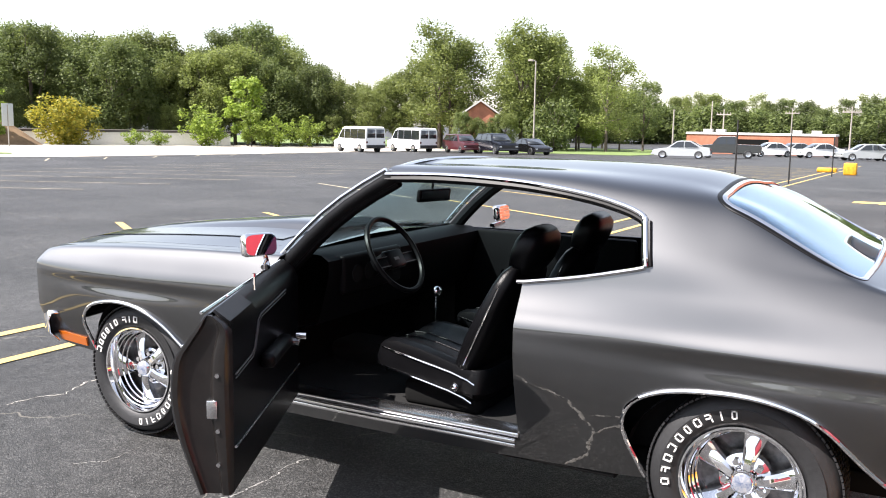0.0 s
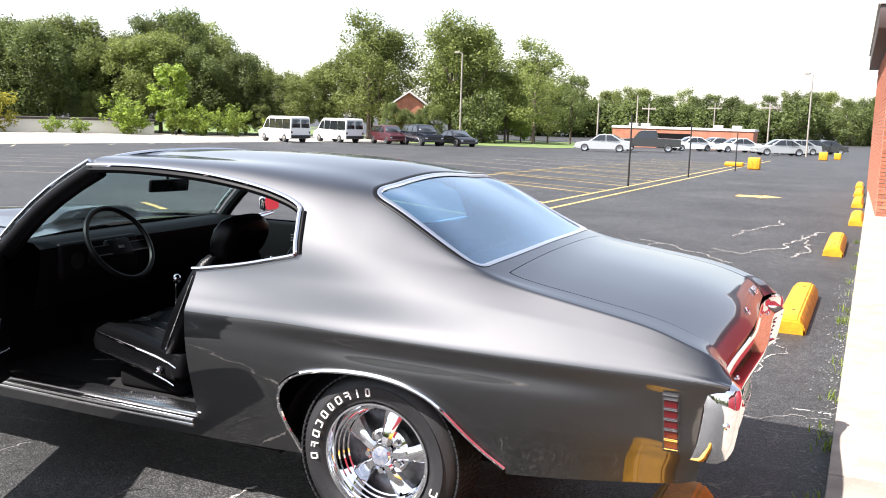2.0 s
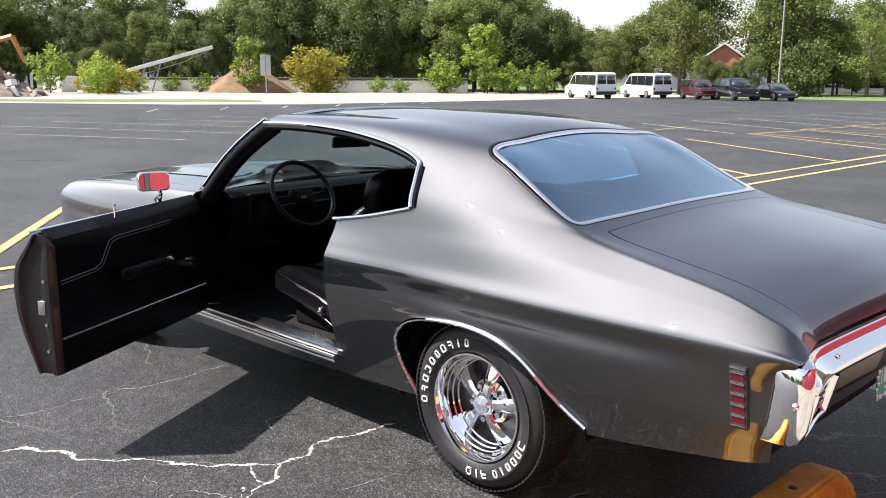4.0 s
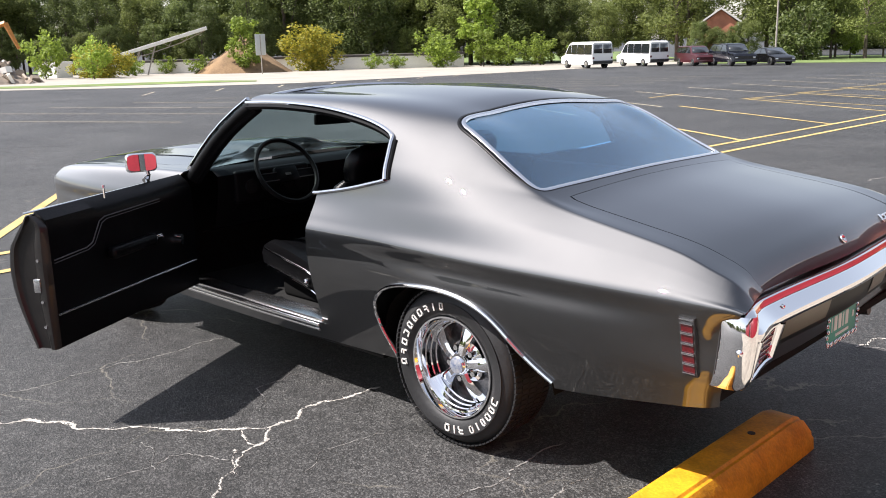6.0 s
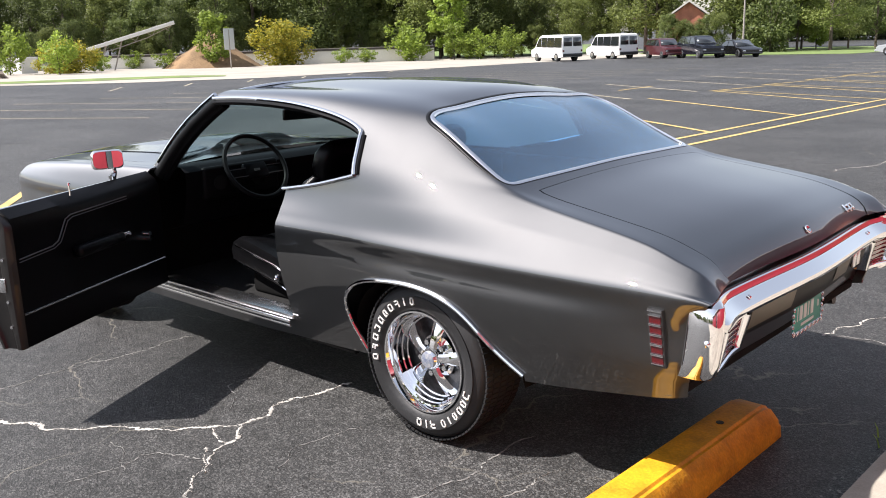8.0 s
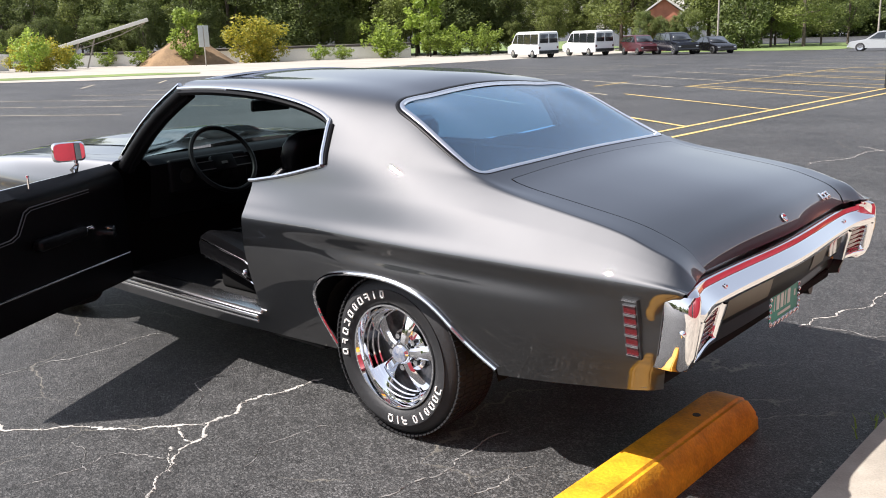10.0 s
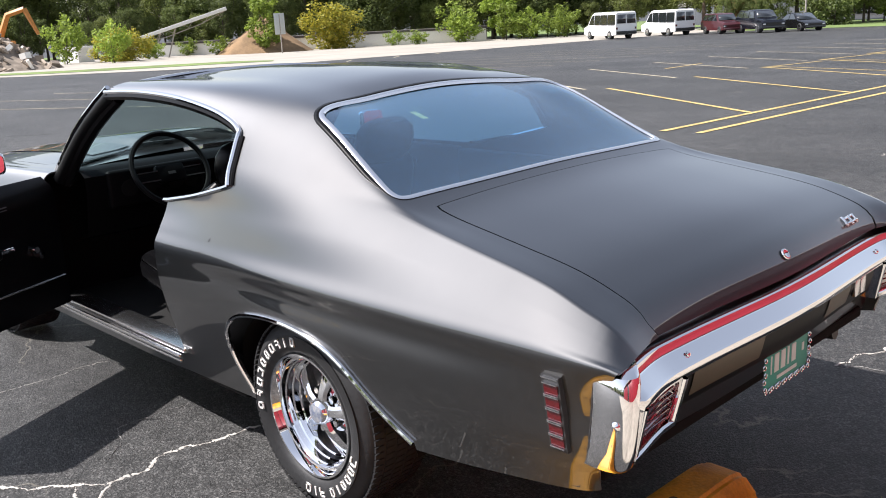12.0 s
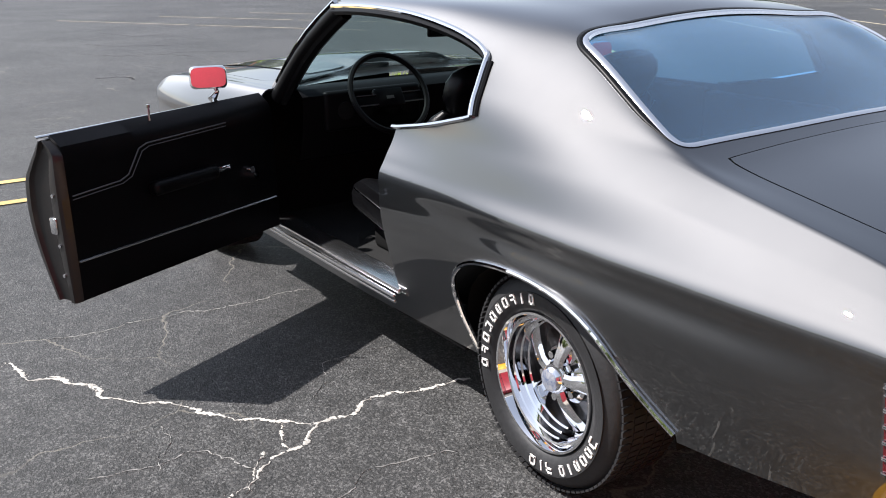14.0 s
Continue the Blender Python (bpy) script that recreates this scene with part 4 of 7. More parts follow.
# ---- wheels ----
def build_wheel(name, at, s, radius, spin):
    w = new(name)
    w.parent, w.matrix_basis = car, Matrix.Translation(at) @ Matrix.Rotation(radians(90 if s < 0 else -90), 4, "X") @ Matrix.Rotation(radians(spin), 4, "Z")
    r = radius
    bm = bmesh.new()
    lathe(bm, [(0.205, -0.20), (0.225, -0.225), (0.28, -0.235), (r - 0.03, -0.22), (r - 0.008, -0.20), (r, -0.17), (r, -0.025), (r - 0.010, 0.002), (r - 0.028, 0.018), (r - 0.05, 0.028),
               (0.275, 0.034), (0.245, 0.032), (0.225, 0.024), (0.212, 0.012), (0.205, -0.01), (0.205, -0.20)], 72)
    tyre = part("tyre", bm, M["rubber"], w, "black tyre with raised white lettering")
    bm = bmesh.new()
    for i in range(90):
        a = 2 * math.pi * i / 90
        for k, z in enumerate((-0.185, -0.14, -0.095, -0.05, -0.008)):
            m = Matrix.Rotation(a + 0.02 * (k % 2), 4, "Z") @ Matrix.Translation((r, 0, z))
            box(bm, (-0.004, -0.0085, -0.018), (0.003, 0.0085, 0.018), m)
    part("tread", bm, M["rubber"], tyre, smooth=False)
    for k, a in enumerate([186 - 9.9 * i for i in range(10)] + [-18 - 8.8 * i for i in range(6)] + [-76, -84, -93]):
        # plain outlined shapes stand for the lettering
        bm = bmesh.new()
        hw, hh, t = (0.0122, 0.0100, 0.0130, 0.0112)[k % 4], 0.0155, 0.0026
        m = Matrix.Rotation(radians(a), 4, "Z") @ Matrix.Translation((0.253 + (0.0 if k % 3 else 0.001), 0, 0.0335))
        sides = [(-hh, -hw, hh, -hw + 2 * t), (-hh, hw - 2 * t, hh, hw), (hh - 2 * t, -hw, hh, hw), (-hh, -hw, -hh + 2 * t, hw)]
        if k in (8, 14, 17):
            sides = [(-hh, -t, hh, t)]
        elif k in (1, 7, 16):
            sides = sides[:1] + sides[2:3] + [(-t, -hw, t, hw)]
        elif k in (3, 10):
            sides = sides[:1] + sides[2:]
        for x0, y0, x1, y1 in sides:
            box(bm, (x0, y0, -0.002), (x1, y1, 0.0022), m)
        part("letter_bar", bm, M["white"], tyre, smooth=False)
    bm = bmesh.new()
    lathe(bm, [(0.200, -0.02), (0.212, 0.014), (0.210, 0.022), (0.203, 0.022), (0.197, 0.010), (0.192, -0.004), (0.186, -0.006), (0.184, -0.022), (0.180, -0.026), (0.178, -0.046),
               (0.173, -0.050), (0.171, -0.070), (0.166, -0.074), (0.163, -0.10), (0.163, -0.17)], 72)
    rim = part("rim", bm, M["chrome"], w, "deep stepped chrome rim")
    bm = bmesh.new()
    lathe(bm, [(0.163, -0.13), (0.10, -0.135), (0.0005, -0.135)], 40)
    part("brake_drum", bm, M["drum"], w)
    for i in range(5):
        bm = bmesh.new()
        q = []
        for rr, hw, zt, zb in ((0.035, 0.020, -0.028, -0.07), (0.07, 0.021, -0.030, -0.07), (0.12, 0.029, -0.046, -0.085), (0.168, 0.041, -0.068, -0.11)):
            q.append([bm.verts.new((rr, -hw, zb)), bm.verts.new((rr, -hw, zt - 0.010)), bm.verts.new((rr, -hw * 0.55, zt)), bm.verts.new((rr, hw * 0.55, zt)), bm.verts.new((rr, hw, zt - 0.010)), bm.verts.new((rr, hw, zb))])
        for a, b in zip(q, q[1:]):
            for j in range(5):
                bm.faces.new((a[j], b[j], b[j + 1], a[j + 1]))
        bmesh.ops.rotate(bm, cent=(0, 0, 0), matrix=Matrix.Rotation(2 * math.pi * i / 5 + 0.14, 3, "Z"), verts=bm.verts)
        part("spoke", bm, M["chrome"], w)
        bm = bmesh.new()
        a = 2 * math.pi * (i + 0.5) / 5 + 0.14
        cyl(bm, (0.068 * math.cos(a), 0.068 * math.sin(a), -0.09), (0.068 * math.cos(a), 0.068 * math.sin(a), -0.042), 0.014, 0.012, 6)
        part("lug_nut", bm, M["chrome"], w)
    bm = bmesh.new()
    lathe(bm, [(0.095, -0.10), (0.09, -0.075), (0.05, -0.06), (0.046, -0.03), (0.040, -0.018), (0.034, -0.013)], 32)
    hub = part("hub", bm, M["chrome"], w)
    bm = bmesh.new()
    lathe(bm, [(0.036, -0.016), (0.032, -0.010), (0.012, -0.007), (0.0004, -0.0065)], 24)
    part("hub_cap", bm, M["capblue"], w, "chrome cap with a small blue emblem")


M["drum"] = mat("grey_wheel_centre", (0.16, 0.16, 0.165), 0.4, 0.9, spread=0.3, scale=40)
M["markergrey"] = mat("marker_housing", (0.05, 0.05, 0.052), 0.35, 0.5)
M["bronze"] = mat("bronze_inset", (0.09, 0.075, 0.045), 0.3, 0.4, spread=0.1)
M["capblue"] = mat("cap_emblem", (0.25, 0.32, 0.5), 0.2, 0.7, second=(0.75, 0.76, 0.8), scale=60, fine=200)
for nm, x, r in (("rear_wheel", 0.0, 0.324), ("front_wheel", -2.845, 0.318)):
    for s in (-1, 1):
        build_wheel(nm, (x, s * 0.852, r), s, r, 0 if x == 0 else 180)


# ---- rear bumper, lights, plate ----
def rear_x(y):
    return 1.186 + 0.8 * tail(y)


def strip(cols):
    """A mesh over columns of points."""
    bm = bmesh.new()
    q = [[bm.verts.new(p) for p in c] for c in cols]
    for a, b in zip(q, q[1:]):
        for j in range(len(a) - 1):
            bm.faces.new((a[j], b[j], b[j + 1], a[j + 1]))
    bmesh.ops.recalc_face_normals(bm, faces=bm.faces[:])
    return bm


prof = [(-0.03, 0.764), (-0.004, 0.774), (0.005, 0.775), (0.010, 0.772), (0.0145, 0.754), (0.020, 0.749), (0.054, 0.725), (0.059, 0.720), (0.060, 0.712), (0.056, 0.696), (0.050, 0.690), (0.03, 0.686), (-0.02, 0.686)]
ys = list(np.linspace(-0.872, 0.872, 61))
cols = [[(rear_x(y) + px, y, z) for px, z in prof] for y in ys]
for c in (cols[0], cols[-1]):
    mid = sum((Vector(p) for p in c), Vector()) / len(c)
    c[:] = [mid + (Vector(p) - mid) * 0.55 for p in c]
bumper = part("rear_bumper", strip(cols), M["chrome"], car, "bright chrome rear bumper")
for s in (-1, 1):
    # the tall end of the bumper, wrapped round the corner and tucked in below
    cols = []
    for y, dx in ((0.862, -0.055), (0.884, -0.050), (0.896, -0.035), (0.899, -0.005), (0.898, 0.022), (0.893, 0.044), (0.885, 0.056), (0.872, 0.062), (0.858, 0.062), (0.846, 0.057), (0.838, 0.046), (0.834, 0.01)):
        cols.append([(1.188 + dx + tuck, s * y * wide, z) for z, tuck, wide in ((0.786, -0.045, 0.945), (0.784, -0.026, 0.970), (0.774, -0.010, 0.988), (0.755, -0.002, 0.997), (0.70, 0.0, 1.0), (0.64, -0.006, 0.999), (0.59, -0.014, 0.995), (0.552, -0.026, 0.988), (0.534, -0.044, 0.975), (0.531, -0.08, 0.955))])
    part("bumper_end", strip(cols), M["chrome"], bumper)

    def lamp_point(y, z, d):
        """A point on the lamp's face, d in front of it; the face leans in below."""
        return Vector((rear_x(y) + 0.040 + d - 0.22 * (0.70 - z), s * y, z))

    def lamp_bar(ya, za, yb, zb, w, d0, d1):
        """A rounded bar of the lamp's frame from one corner to the next."""
        bm = bmesh.new()
        a, b = (ya, za), (yb, zb)
        n = Vector((b[1] - a[1], a[0] - b[0])).normalized() * w
        cols = []
        for i in range(5):
            u = i / 4
            y, z = ya + (yb - ya) * u, za + (zb - za) * u
            cols.append([lamp_point(y + n.x * e, z + n.y * e, d) for e, d in ((-1, d0), (-1, d1 - 0.006), (-0.6, d1), (0.6, d1), (1, d1 - 0.006), (1, d0))])
        bm.free()
        return part("lamp_frame", strip(cols), M["chrome"], bumper)

    lamp_bar(0.838, 0.562, 0.632, 0.574, 0.011, -0.05, 0.022)
    lamp_bar(0.634, 0.566, 0.622, 0.692, 0.010, -0.05, 0.022)
    lamp_bar(0.832, 0.562, 0.830, 0.692, 0.008, -0.05, 0.020)
    vs = [lamp_point(y, z, d) for d in (-0.05, -0.004) for y, z in ((0.828, 0.570), (0.640, 0.576), (0.630, 0.690), (0.828, 0.690))]
    light = raw("tail_light", vs, [(4, 5, 6, 7), (0, 1, 5, 4), (1, 2, 6, 5), (2, 3, 7, 6), (3, 0, 4, 7)], M["red"], bumper, "red ribbed tail light lens", smooth=False)
    for k in range(5):
        z = 0.594 + 0.020 * k
        vs = [lamp_point(y, z + e, d) for y in (0.82, 0.73, 0.642) for e, d in ((-0.002, -0.003), (-0.001, 0.004), (0.001, 0.004), (0.002, -0.003))]
        raw("trim_bar", vs, [(c * 4 + i, c * 4 + i + 1, c * 4 + i + 5, c * 4 + i + 4) for c in range(2) for i in range(3)], M["red"], light)
    bm = bmesh.new()
    lathe(bm, [(0.012, 0.0), (0.011, 0.006), (0.006, 0.010), (0.0004, 0.011)], 16, Matrix.Translation((1.212, s * 0.893, 0.665)) @ Matrix.Rotation(radians(-80 * s), 4, "X"))
    part("bumper_bolt", bm, M["chrome"], bumper)
    for yy in (0.585,):
        bm = bmesh.new()
        lathe(bm, [(0.008, 0.0), (0.007, 0.003), (0.004, 0.005), (0.0004, 0.006)], 14, Matrix.Translation((rear_x(yy) + 0.038, s * yy, 0.7395)) @ Matrix.Rotation(radians(51), 4, "Y"))
        part("bumper_bolt", bm, M["chrome"], bumper)
    # side marker
    low, high = rear.side(1.048, 0.556, 0.0, s), rear.side(1.036, 0.748, 0.0, s)

    def on_marker(u, w, out):
        """u along the car, w up the marker from 0 to 1."""
        p = low.lerp(high, w)
        return Vector((p.x + u, p.y + s * (out + 0.006), p.z))

    def block(u0, u1, w0, w1, o0, o1):
        bm = bmesh.new()
        vv = [bm.verts.new(on_marker(u, w, o)) for u, w in ((u0, w0), (u1, w0), (u1, w1), (u0, w1)) for o in (o0, o1)]
        for f in ((1, 3, 5, 7), (0, 1, 7, 6), (2, 3, 1, 0), (4, 5, 3, 2), (6, 7, 5, 4)):
            bm.faces.new([vv[i] for i in f])
        bmesh.ops.recalc_face_normals(bm, faces=bm.faces[:])
        return bm

    marker = part("side_marker", block(-0.026, 0.026, 0.0, 1.0, -0.02, 0.004), M["markergrey"], car, "red slatted side marker light")
    part("trim_bar", block(-0.024, 0.024, 0.962, 0.98, 0.0, 0.008), M["chrome"], marker)
    for k in range(5):
        w = 0.045 + 0.174 * k
        part("lens", block(-0.020, 0.020, w + 0.022, w + 0.15, 0.0, 0.006), M["red"], marker)
        for ww in (w, w + 0.151):
            part("trim_bar", block(-0.021, 0.021, ww, ww + 0.017, 0.0, 0.010), M["chrome"], marker)
# middle of the bumper: black pad, plate in a chrome frame
cols = [[(rear_x(y) + d, y, z) for d, z in ((-0.03, 0.575), (-0.006, 0.578), (0.006, 0.592), (0.020, 0.64), (0.030, 0.685), (0.01, 0.692))] for y in np.linspace(-0.622, 0.622, 21)]
pad = part("bumper_pad", strip(cols), M["plastic"], bumper, "black rear bumper pad")
for y0, y1 in ((-0.54, -0.20), (0.22, 0.40)):
    bm = bmesh.new()
    for k in range(6):
        ya, yb = y0 + (y1 - y0) * k / 6, y0 + (y1 - y0) * (k + 1) / 6
        q = [bm.verts.new((rear_x(y) + d + 0.003, y, z)) for y in (ya, yb) for d, z in ((0.0106, 0.608), (0.020, 0.64), (0.0285, 0.678))]
        bm.faces.new((q[0], q[3], q[4], q[1]))
        bm.faces.new((q[1], q[4], q[5], q[2]))
    bmesh.ops.remove_doubles(bm, verts=bm.verts, dist=1e-5)
    part("pad_inset", bm, M["bronze"], pad, "dull bronze inset panel")
bm = bmesh.new()
for dy in (0.44, 0.49):
    box(bm, (rear_x(dy) + 0.016, dy, 0.618), (rear_x(dy) + 0.030, dy + 0.036, 0.672), None, 0.002)
part("pad_badge", bm, M["satin"], pad, "small silver badge shapes")
bm = bmesh.new()
box(bm, (1.226, -0.15, 0.545), (1.231, 0.15, 0.665), None, 0.002)
plate = part("number_plate", bm, M["plate"], bumper, "green number plate in a chrome chain frame")
for y0, y1, z0, z1 in ((-0.115, -0.108, .585, .64), (-0.09, -0.06, .585, .64), (-0.045, -0.015, .585, .64), (0.0, 0.012, .585, .64), (0.03, 0.06, .585, .64), (0.105, 0.12, .60, .625), (-0.07, 0.07, .560, .571)):
    bm = bmesh.new()
    box(bm, (1.2305, y0, z0), (1.233, y1, z1), None, 0.001)
    part("plate_bar", bm, M["platewhite"], plate)
corners = [(-0.158, 0.54), (0.158, 0.54), (0.158, 0.672), (-0.158, 0.672)]
for (y0, z0), (y1, z1) in zip(corners, corners[1:] + corners[:1]):
    n = 14 if abs(y1 - y0) > 0.1 else 6
    bm = bmesh.new()
    for i in range(n):
        u = (i + 0.5) / n
        c = Vector((1.232, y0 + (y1 - y0) * u, z0 + (z1 - z0) * u))
        tube(bm, [c + Vector((0.003 * (i % 2), 0.009 * math.cos(a), 0.006 * math.sin(a))) for a in [2 * math.pi * k / 10 for k in range(10)]], 0.0024, 5, closed=True, up=(1, 0, 0.01))
    part("chain_frame", bm, M["chrome"], plate)
plate.location, plate.scale = (-0.045, 0, -0.062), (1, 0.9, 1)
# lock and emblem on the lid
bm = bmesh.new()
lathe(bm, [(0.017, 0.0), (0.016, 0.003), (0.013, 0.004), (0.008, 0.001), (0.0004, 0.001)], 24, Matrix.Translation(rear.top(1.164, 0.0)) @ Matrix.Rotation(radians(52), 4, "Y"))
part("trunk_lock", bm, M["chrome"], car, "round chrome trunk lock with a red centre")
bm = bmesh.new()
for dy, dz, w, h in ((-0.05, 0.0, 0.012, 0.05), (-0.03, 0.012, 0.03, 0.012), (0.0, -0.005, 0.014, 0.045), (0.02, 0.014, 0.03, 0.012), (0.045, -0.002, 0.012, 0.045), (0.0, -0.012, 0.12, 0.010)):
    m = Matrix.Translation(rear.top(1.160, 0.50)) @ Matrix.Rotation(radians(45), 4, "Y") @ Matrix.Diagonal((0.75, 0.75, 0.75, 1))
    box(bm, (-h / 2 - dz, dy - w / 2, 0.0), (h / 2 - dz, dy + w / 2, 0.012), m, 0.002)
part("deck_emblem", bm, M["chrome"], car, "small chrome emblem")
bm = bmesh.new()
cyl(bm, (0.7, 0.58, 0.40), (1.09, 0.58, 0.435), 0.026, n=16)
part("exhaust_pipe", bm, M["dark"], car)
# front bumper, corner lamp
cols = []
for y in np.linspace(-0.9, 0.9, 31):
    e = max(0, (abs(y) - 0.72) / 0.18)
    cols.append([(-3.72 + 0.19 * abs(y / 0.9) ** 2.5 + 0.12 * e ** 3 + d, y, z - 0.02 * e) for d, z in ((0.05, 0.57), (-0.005, 0.56), (-0.03, 0.52), (-0.02, 0.45), (0.05, 0.42))])
solid(part("front_bumper", strip(cols), M["chrome"], car, "chrome front bumper"), 0.006)
for s in (-1, 1):
    bm = bmesh.new()
    c = [front.side(x, z, o, s) for x, z in ((-3.39, 0.395), (-3.20, 0.385), (-3.20, 0.43), (-3.40, 0.445)) for o in (0.0, 0.008)]
    vv = [bm.verts.new(p) for p in c]
    for f in ((1, 3, 5, 7), (0, 1, 7, 6), (2, 3, 1, 0), (4, 5, 3, 2), (6, 7, 5, 4)):
        bm.faces.new([vv[i] for i in f])
    part("front_marker", bm, M["amber"], car, "amber front side marker")

# ---- the open door ----
HINGE = Vector((-1.995, -0.868, 0))
DOOR = Matrix.Translation(HINGE) @ Matrix.Rotation(radians(-63.5), 4, "Z") @ Matrix.Translation(-HINGE)
door = new("door")
door.parent, door.matrix_basis = car, DOOR
tagged(door, "driver's door standing open, black vinyl inner panel")
D0, D1 = -1.985, -0.85


def door_swell(x, z):
    """How far the door's skin stands out towards its free edge."""
    u = min(max((z - 0.35) / 0.58, 0.0), 1.0)
    return (0.030 * math.sin(math.pi * u) + 0.016 * (1 - u)) * (x - D0) / (D1 - D0)


def door_grid(out, z0, z1, x0, x1, n, k):
    vs = []
    for i in range(n + 1):
        x = x0 + (x1 - x0) * i / n
        for j in range(k + 1):
            z = z0 + (z1 - z0) * j / k
            vs.append(rear.side(x, z, out + door_swell(x, z), -1))
    fs = [(i * (k + 1) + j, (i + 1) * (k + 1) + j, (i + 1) * (k + 1) + j + 1, i * (k + 1) + j + 1) for i in range(n) for j in range(k)]
    return vs, fs


vs, fs = door_grid(0.0, 0.347, 0.932, D0, D1, 24, 22)
solid(raw("outer_skin", vs, fs, M["paint"], door), 0.006)
# inner shell: the jamb face and the panel, 13 cm deep
vs, fs, k = [], [], 24
section = ((0.004, 0.0), (0.016, 0.001), (0.022, -0.010), (0.028, -0.013), (0.088, -0.012), (0.094, -0.002), (0.100, 0.002), (0.122, 0.002), (0.130, -0.006), (0.136, -0.03))
for j in range(k + 1):
    z = 0.350 + (0.928 - 0.350) * j / k
    p = rear.side(D1, z, door_swell(D1, z), -1)
    room = max(-0.758 - p.y, 0.05) if z < 0.87 else max(-0.758 - p.y - 0.05 * ((z - 0.87) / 0.058) ** 2, 0.02)
    for d, dx in section:
        vs.append((D1 + dx, p.y + d / 0.136 * room, z))
m = len(section)
fs = [(m * j + i, m * j + i + 1, m * j + m + i + 1, m * j + m + i) for j in range(k) for i in range(m - 1)]
solid(raw("jamb", vs, fs, M["jamb"], door, "brown-black painted door edge"), 0.006)
for z in (0.45, 0.56, 0.74):
    bm = bmesh.new()
    cyl(bm, (D1 - 0.01, -0.80, z), (D1 + 0.006, -0.80, z), 0.007, n=10)
    part("door_bolt", bm, M["satin"], door)
bm = bmesh.new()
box(bm, (D1 - 0.02, -0.835, 0.60), (D1 + 0.006, -0.80, 0.66), None, 0.004)
part("door_latch", bm, M["satin"], door)
vs, fs, n, k = [], [], 30, 16
for i in range(n + 1):
    x = D0 + 0.03 + (D1 - 0.03 - D0 - 0.03) * i / n
    for j in range(k + 1):
        z = 0.352 + (0.945 - 0.352) * j / k
        t = max(0, (z - 0.87) / 0.075)
        y = rear.side(x, min(z, 0.925), 0, -1).y
        vs.append((x, max(-0.758, y + 0.1) - 0.075 * t * t if z > 0.87 else -0.758, z))
fs = [(i * (k + 1) + j, i * (k + 1) + j + 1, (i + 1) * (k + 1) + j + 1, (i + 1) * (k + 1) + j) for i in range(n) for j in range(k)]
solid(raw("door_panel", vs, fs, M["vinyl"], door, "black vinyl door panel with bright trim lines"), 0.010)
bm = bmesh.new()
tube(bm, [(D1 - 0.03, -0.752, 0.50), (-1.5, -0.752, 0.495), (D0 + 0.05, -0.752, 0.49)], 0.005, 6)
part("trim_strip", bm, M["satin"], door)
bm = bmesh.new()
tube(bm, [(D1 - 0.04, -0.752, 0.735), (-1.10, -0.752, 0.745), (-1.14, -0.752, 0.76), (-1.20, -0.752, 0.845), (-1.24, -0.752, 0.858), (-1.66, -0.752, 0.866)], 0.003, 5)
tube(bm, [(D1 - 0.04, -0.752, 0.722), (-1.11, -0.752, 0.733), (-1.155, -0.752, 0.75), (-1.215, -0.752, 0.833), (-1.25, -0.752, 0.845), (-1.66, -0.752, 0.853)], 0.002, 5)
part("piping", bm, M["paletrim"], door)
bm = bmesh.new()
box(bm, (-1.56, -0.758, 0.66), (-1.22, -0.70, 0.715), None, 0.02, 3)
part("armrest", bm, M["vinyl"], door)
bm = bmesh.new()
box(bm, (-1.66, -0.758, 0.672), (-1.58, -0.742, 0.695), None, 0.006, 2)
part("inner_handle", bm, M["chrome"], door)
bm = bmesh.new()
cyl(bm, (-1.785, -0.758, 0.625), (-1.785, -0.72, 0.625), 0.018, n=14)
tube(bm, [(-1.785, -0.725, 0.625), (-1.76, -0.715, 0.66), (-1.72, -0.715, 0.665)], 0.008, 6)
cyl(bm, (-1.72, -0.72, 0.665), (-1.72, -0.68, 0.665), 0.014, n=12)
part("window_crank", bm, M["chrome"], door)
bm = bmesh.new()
cyl(bm, (-1.30, -0.79, 0.93), (-1.30, -0.79, 0.985), 0.005, 0.004, 8)
cyl(bm, (-1.30, -0.79, 0.978), (-1.30, -0.79, 0.99), 0.007, 0.006, 8)
part("lock_knob", bm, M["chrome"], door)
bm = bmesh.new()
tube(bm, [(D0 + 0.02, -0.838, 0.936), (-1.4, -0.845, 0.937), (D1, -0.848, 0.938)], 0.005, 6)
part("belt_moulding", bm, M["chrome"], door)
bm = bmesh.new()
tube(bm, [(-1.03, -0.90, 0.81), (-1.03, -0.925, 0.81), (-0.92, -0.925, 0.81), (-0.92, -0.90, 0.81)], 0.011, 8)
part("outer_handle", bm, M["chrome"], door)


def build_mirror(at, yaw, parent, foot):
    bm = bmesh.new()
    m = Matrix.Translation(at) @ Matrix.Rotation(radians(yaw), 4, "Z") @ Matrix.Rotation(radians(-6), 4, "Y")
    box(bm, (-0.05, -0.076, -0.047), (0.0, 0.076, 0.047), m, 0.022, 4)
    tube(bm, [m @ Vector((-0.02, 0.02, -0.03)), m @ Vector((-0.02, 0.03, -0.06)), Vector(foot)], [0.012, 0.010, 0.020], 10)
    ob = part("side_mirror", bm, M["chrome"], parent, "chrome door mirror")
    vs = [m @ Vector((0.0015, 0.070 * math.copysign(abs(math.cos(a)) ** 0.45, math.cos(a)), 0.041 * math.copysign(abs(math.sin(a)) ** 0.45, math.sin(a)))) for a in [2 * math.pi * i / 32 for i in range(32)]]
    raw("mirror_glass", vs, [tuple(range(32))], M["mirror"], ob, smooth=False)
    return ob


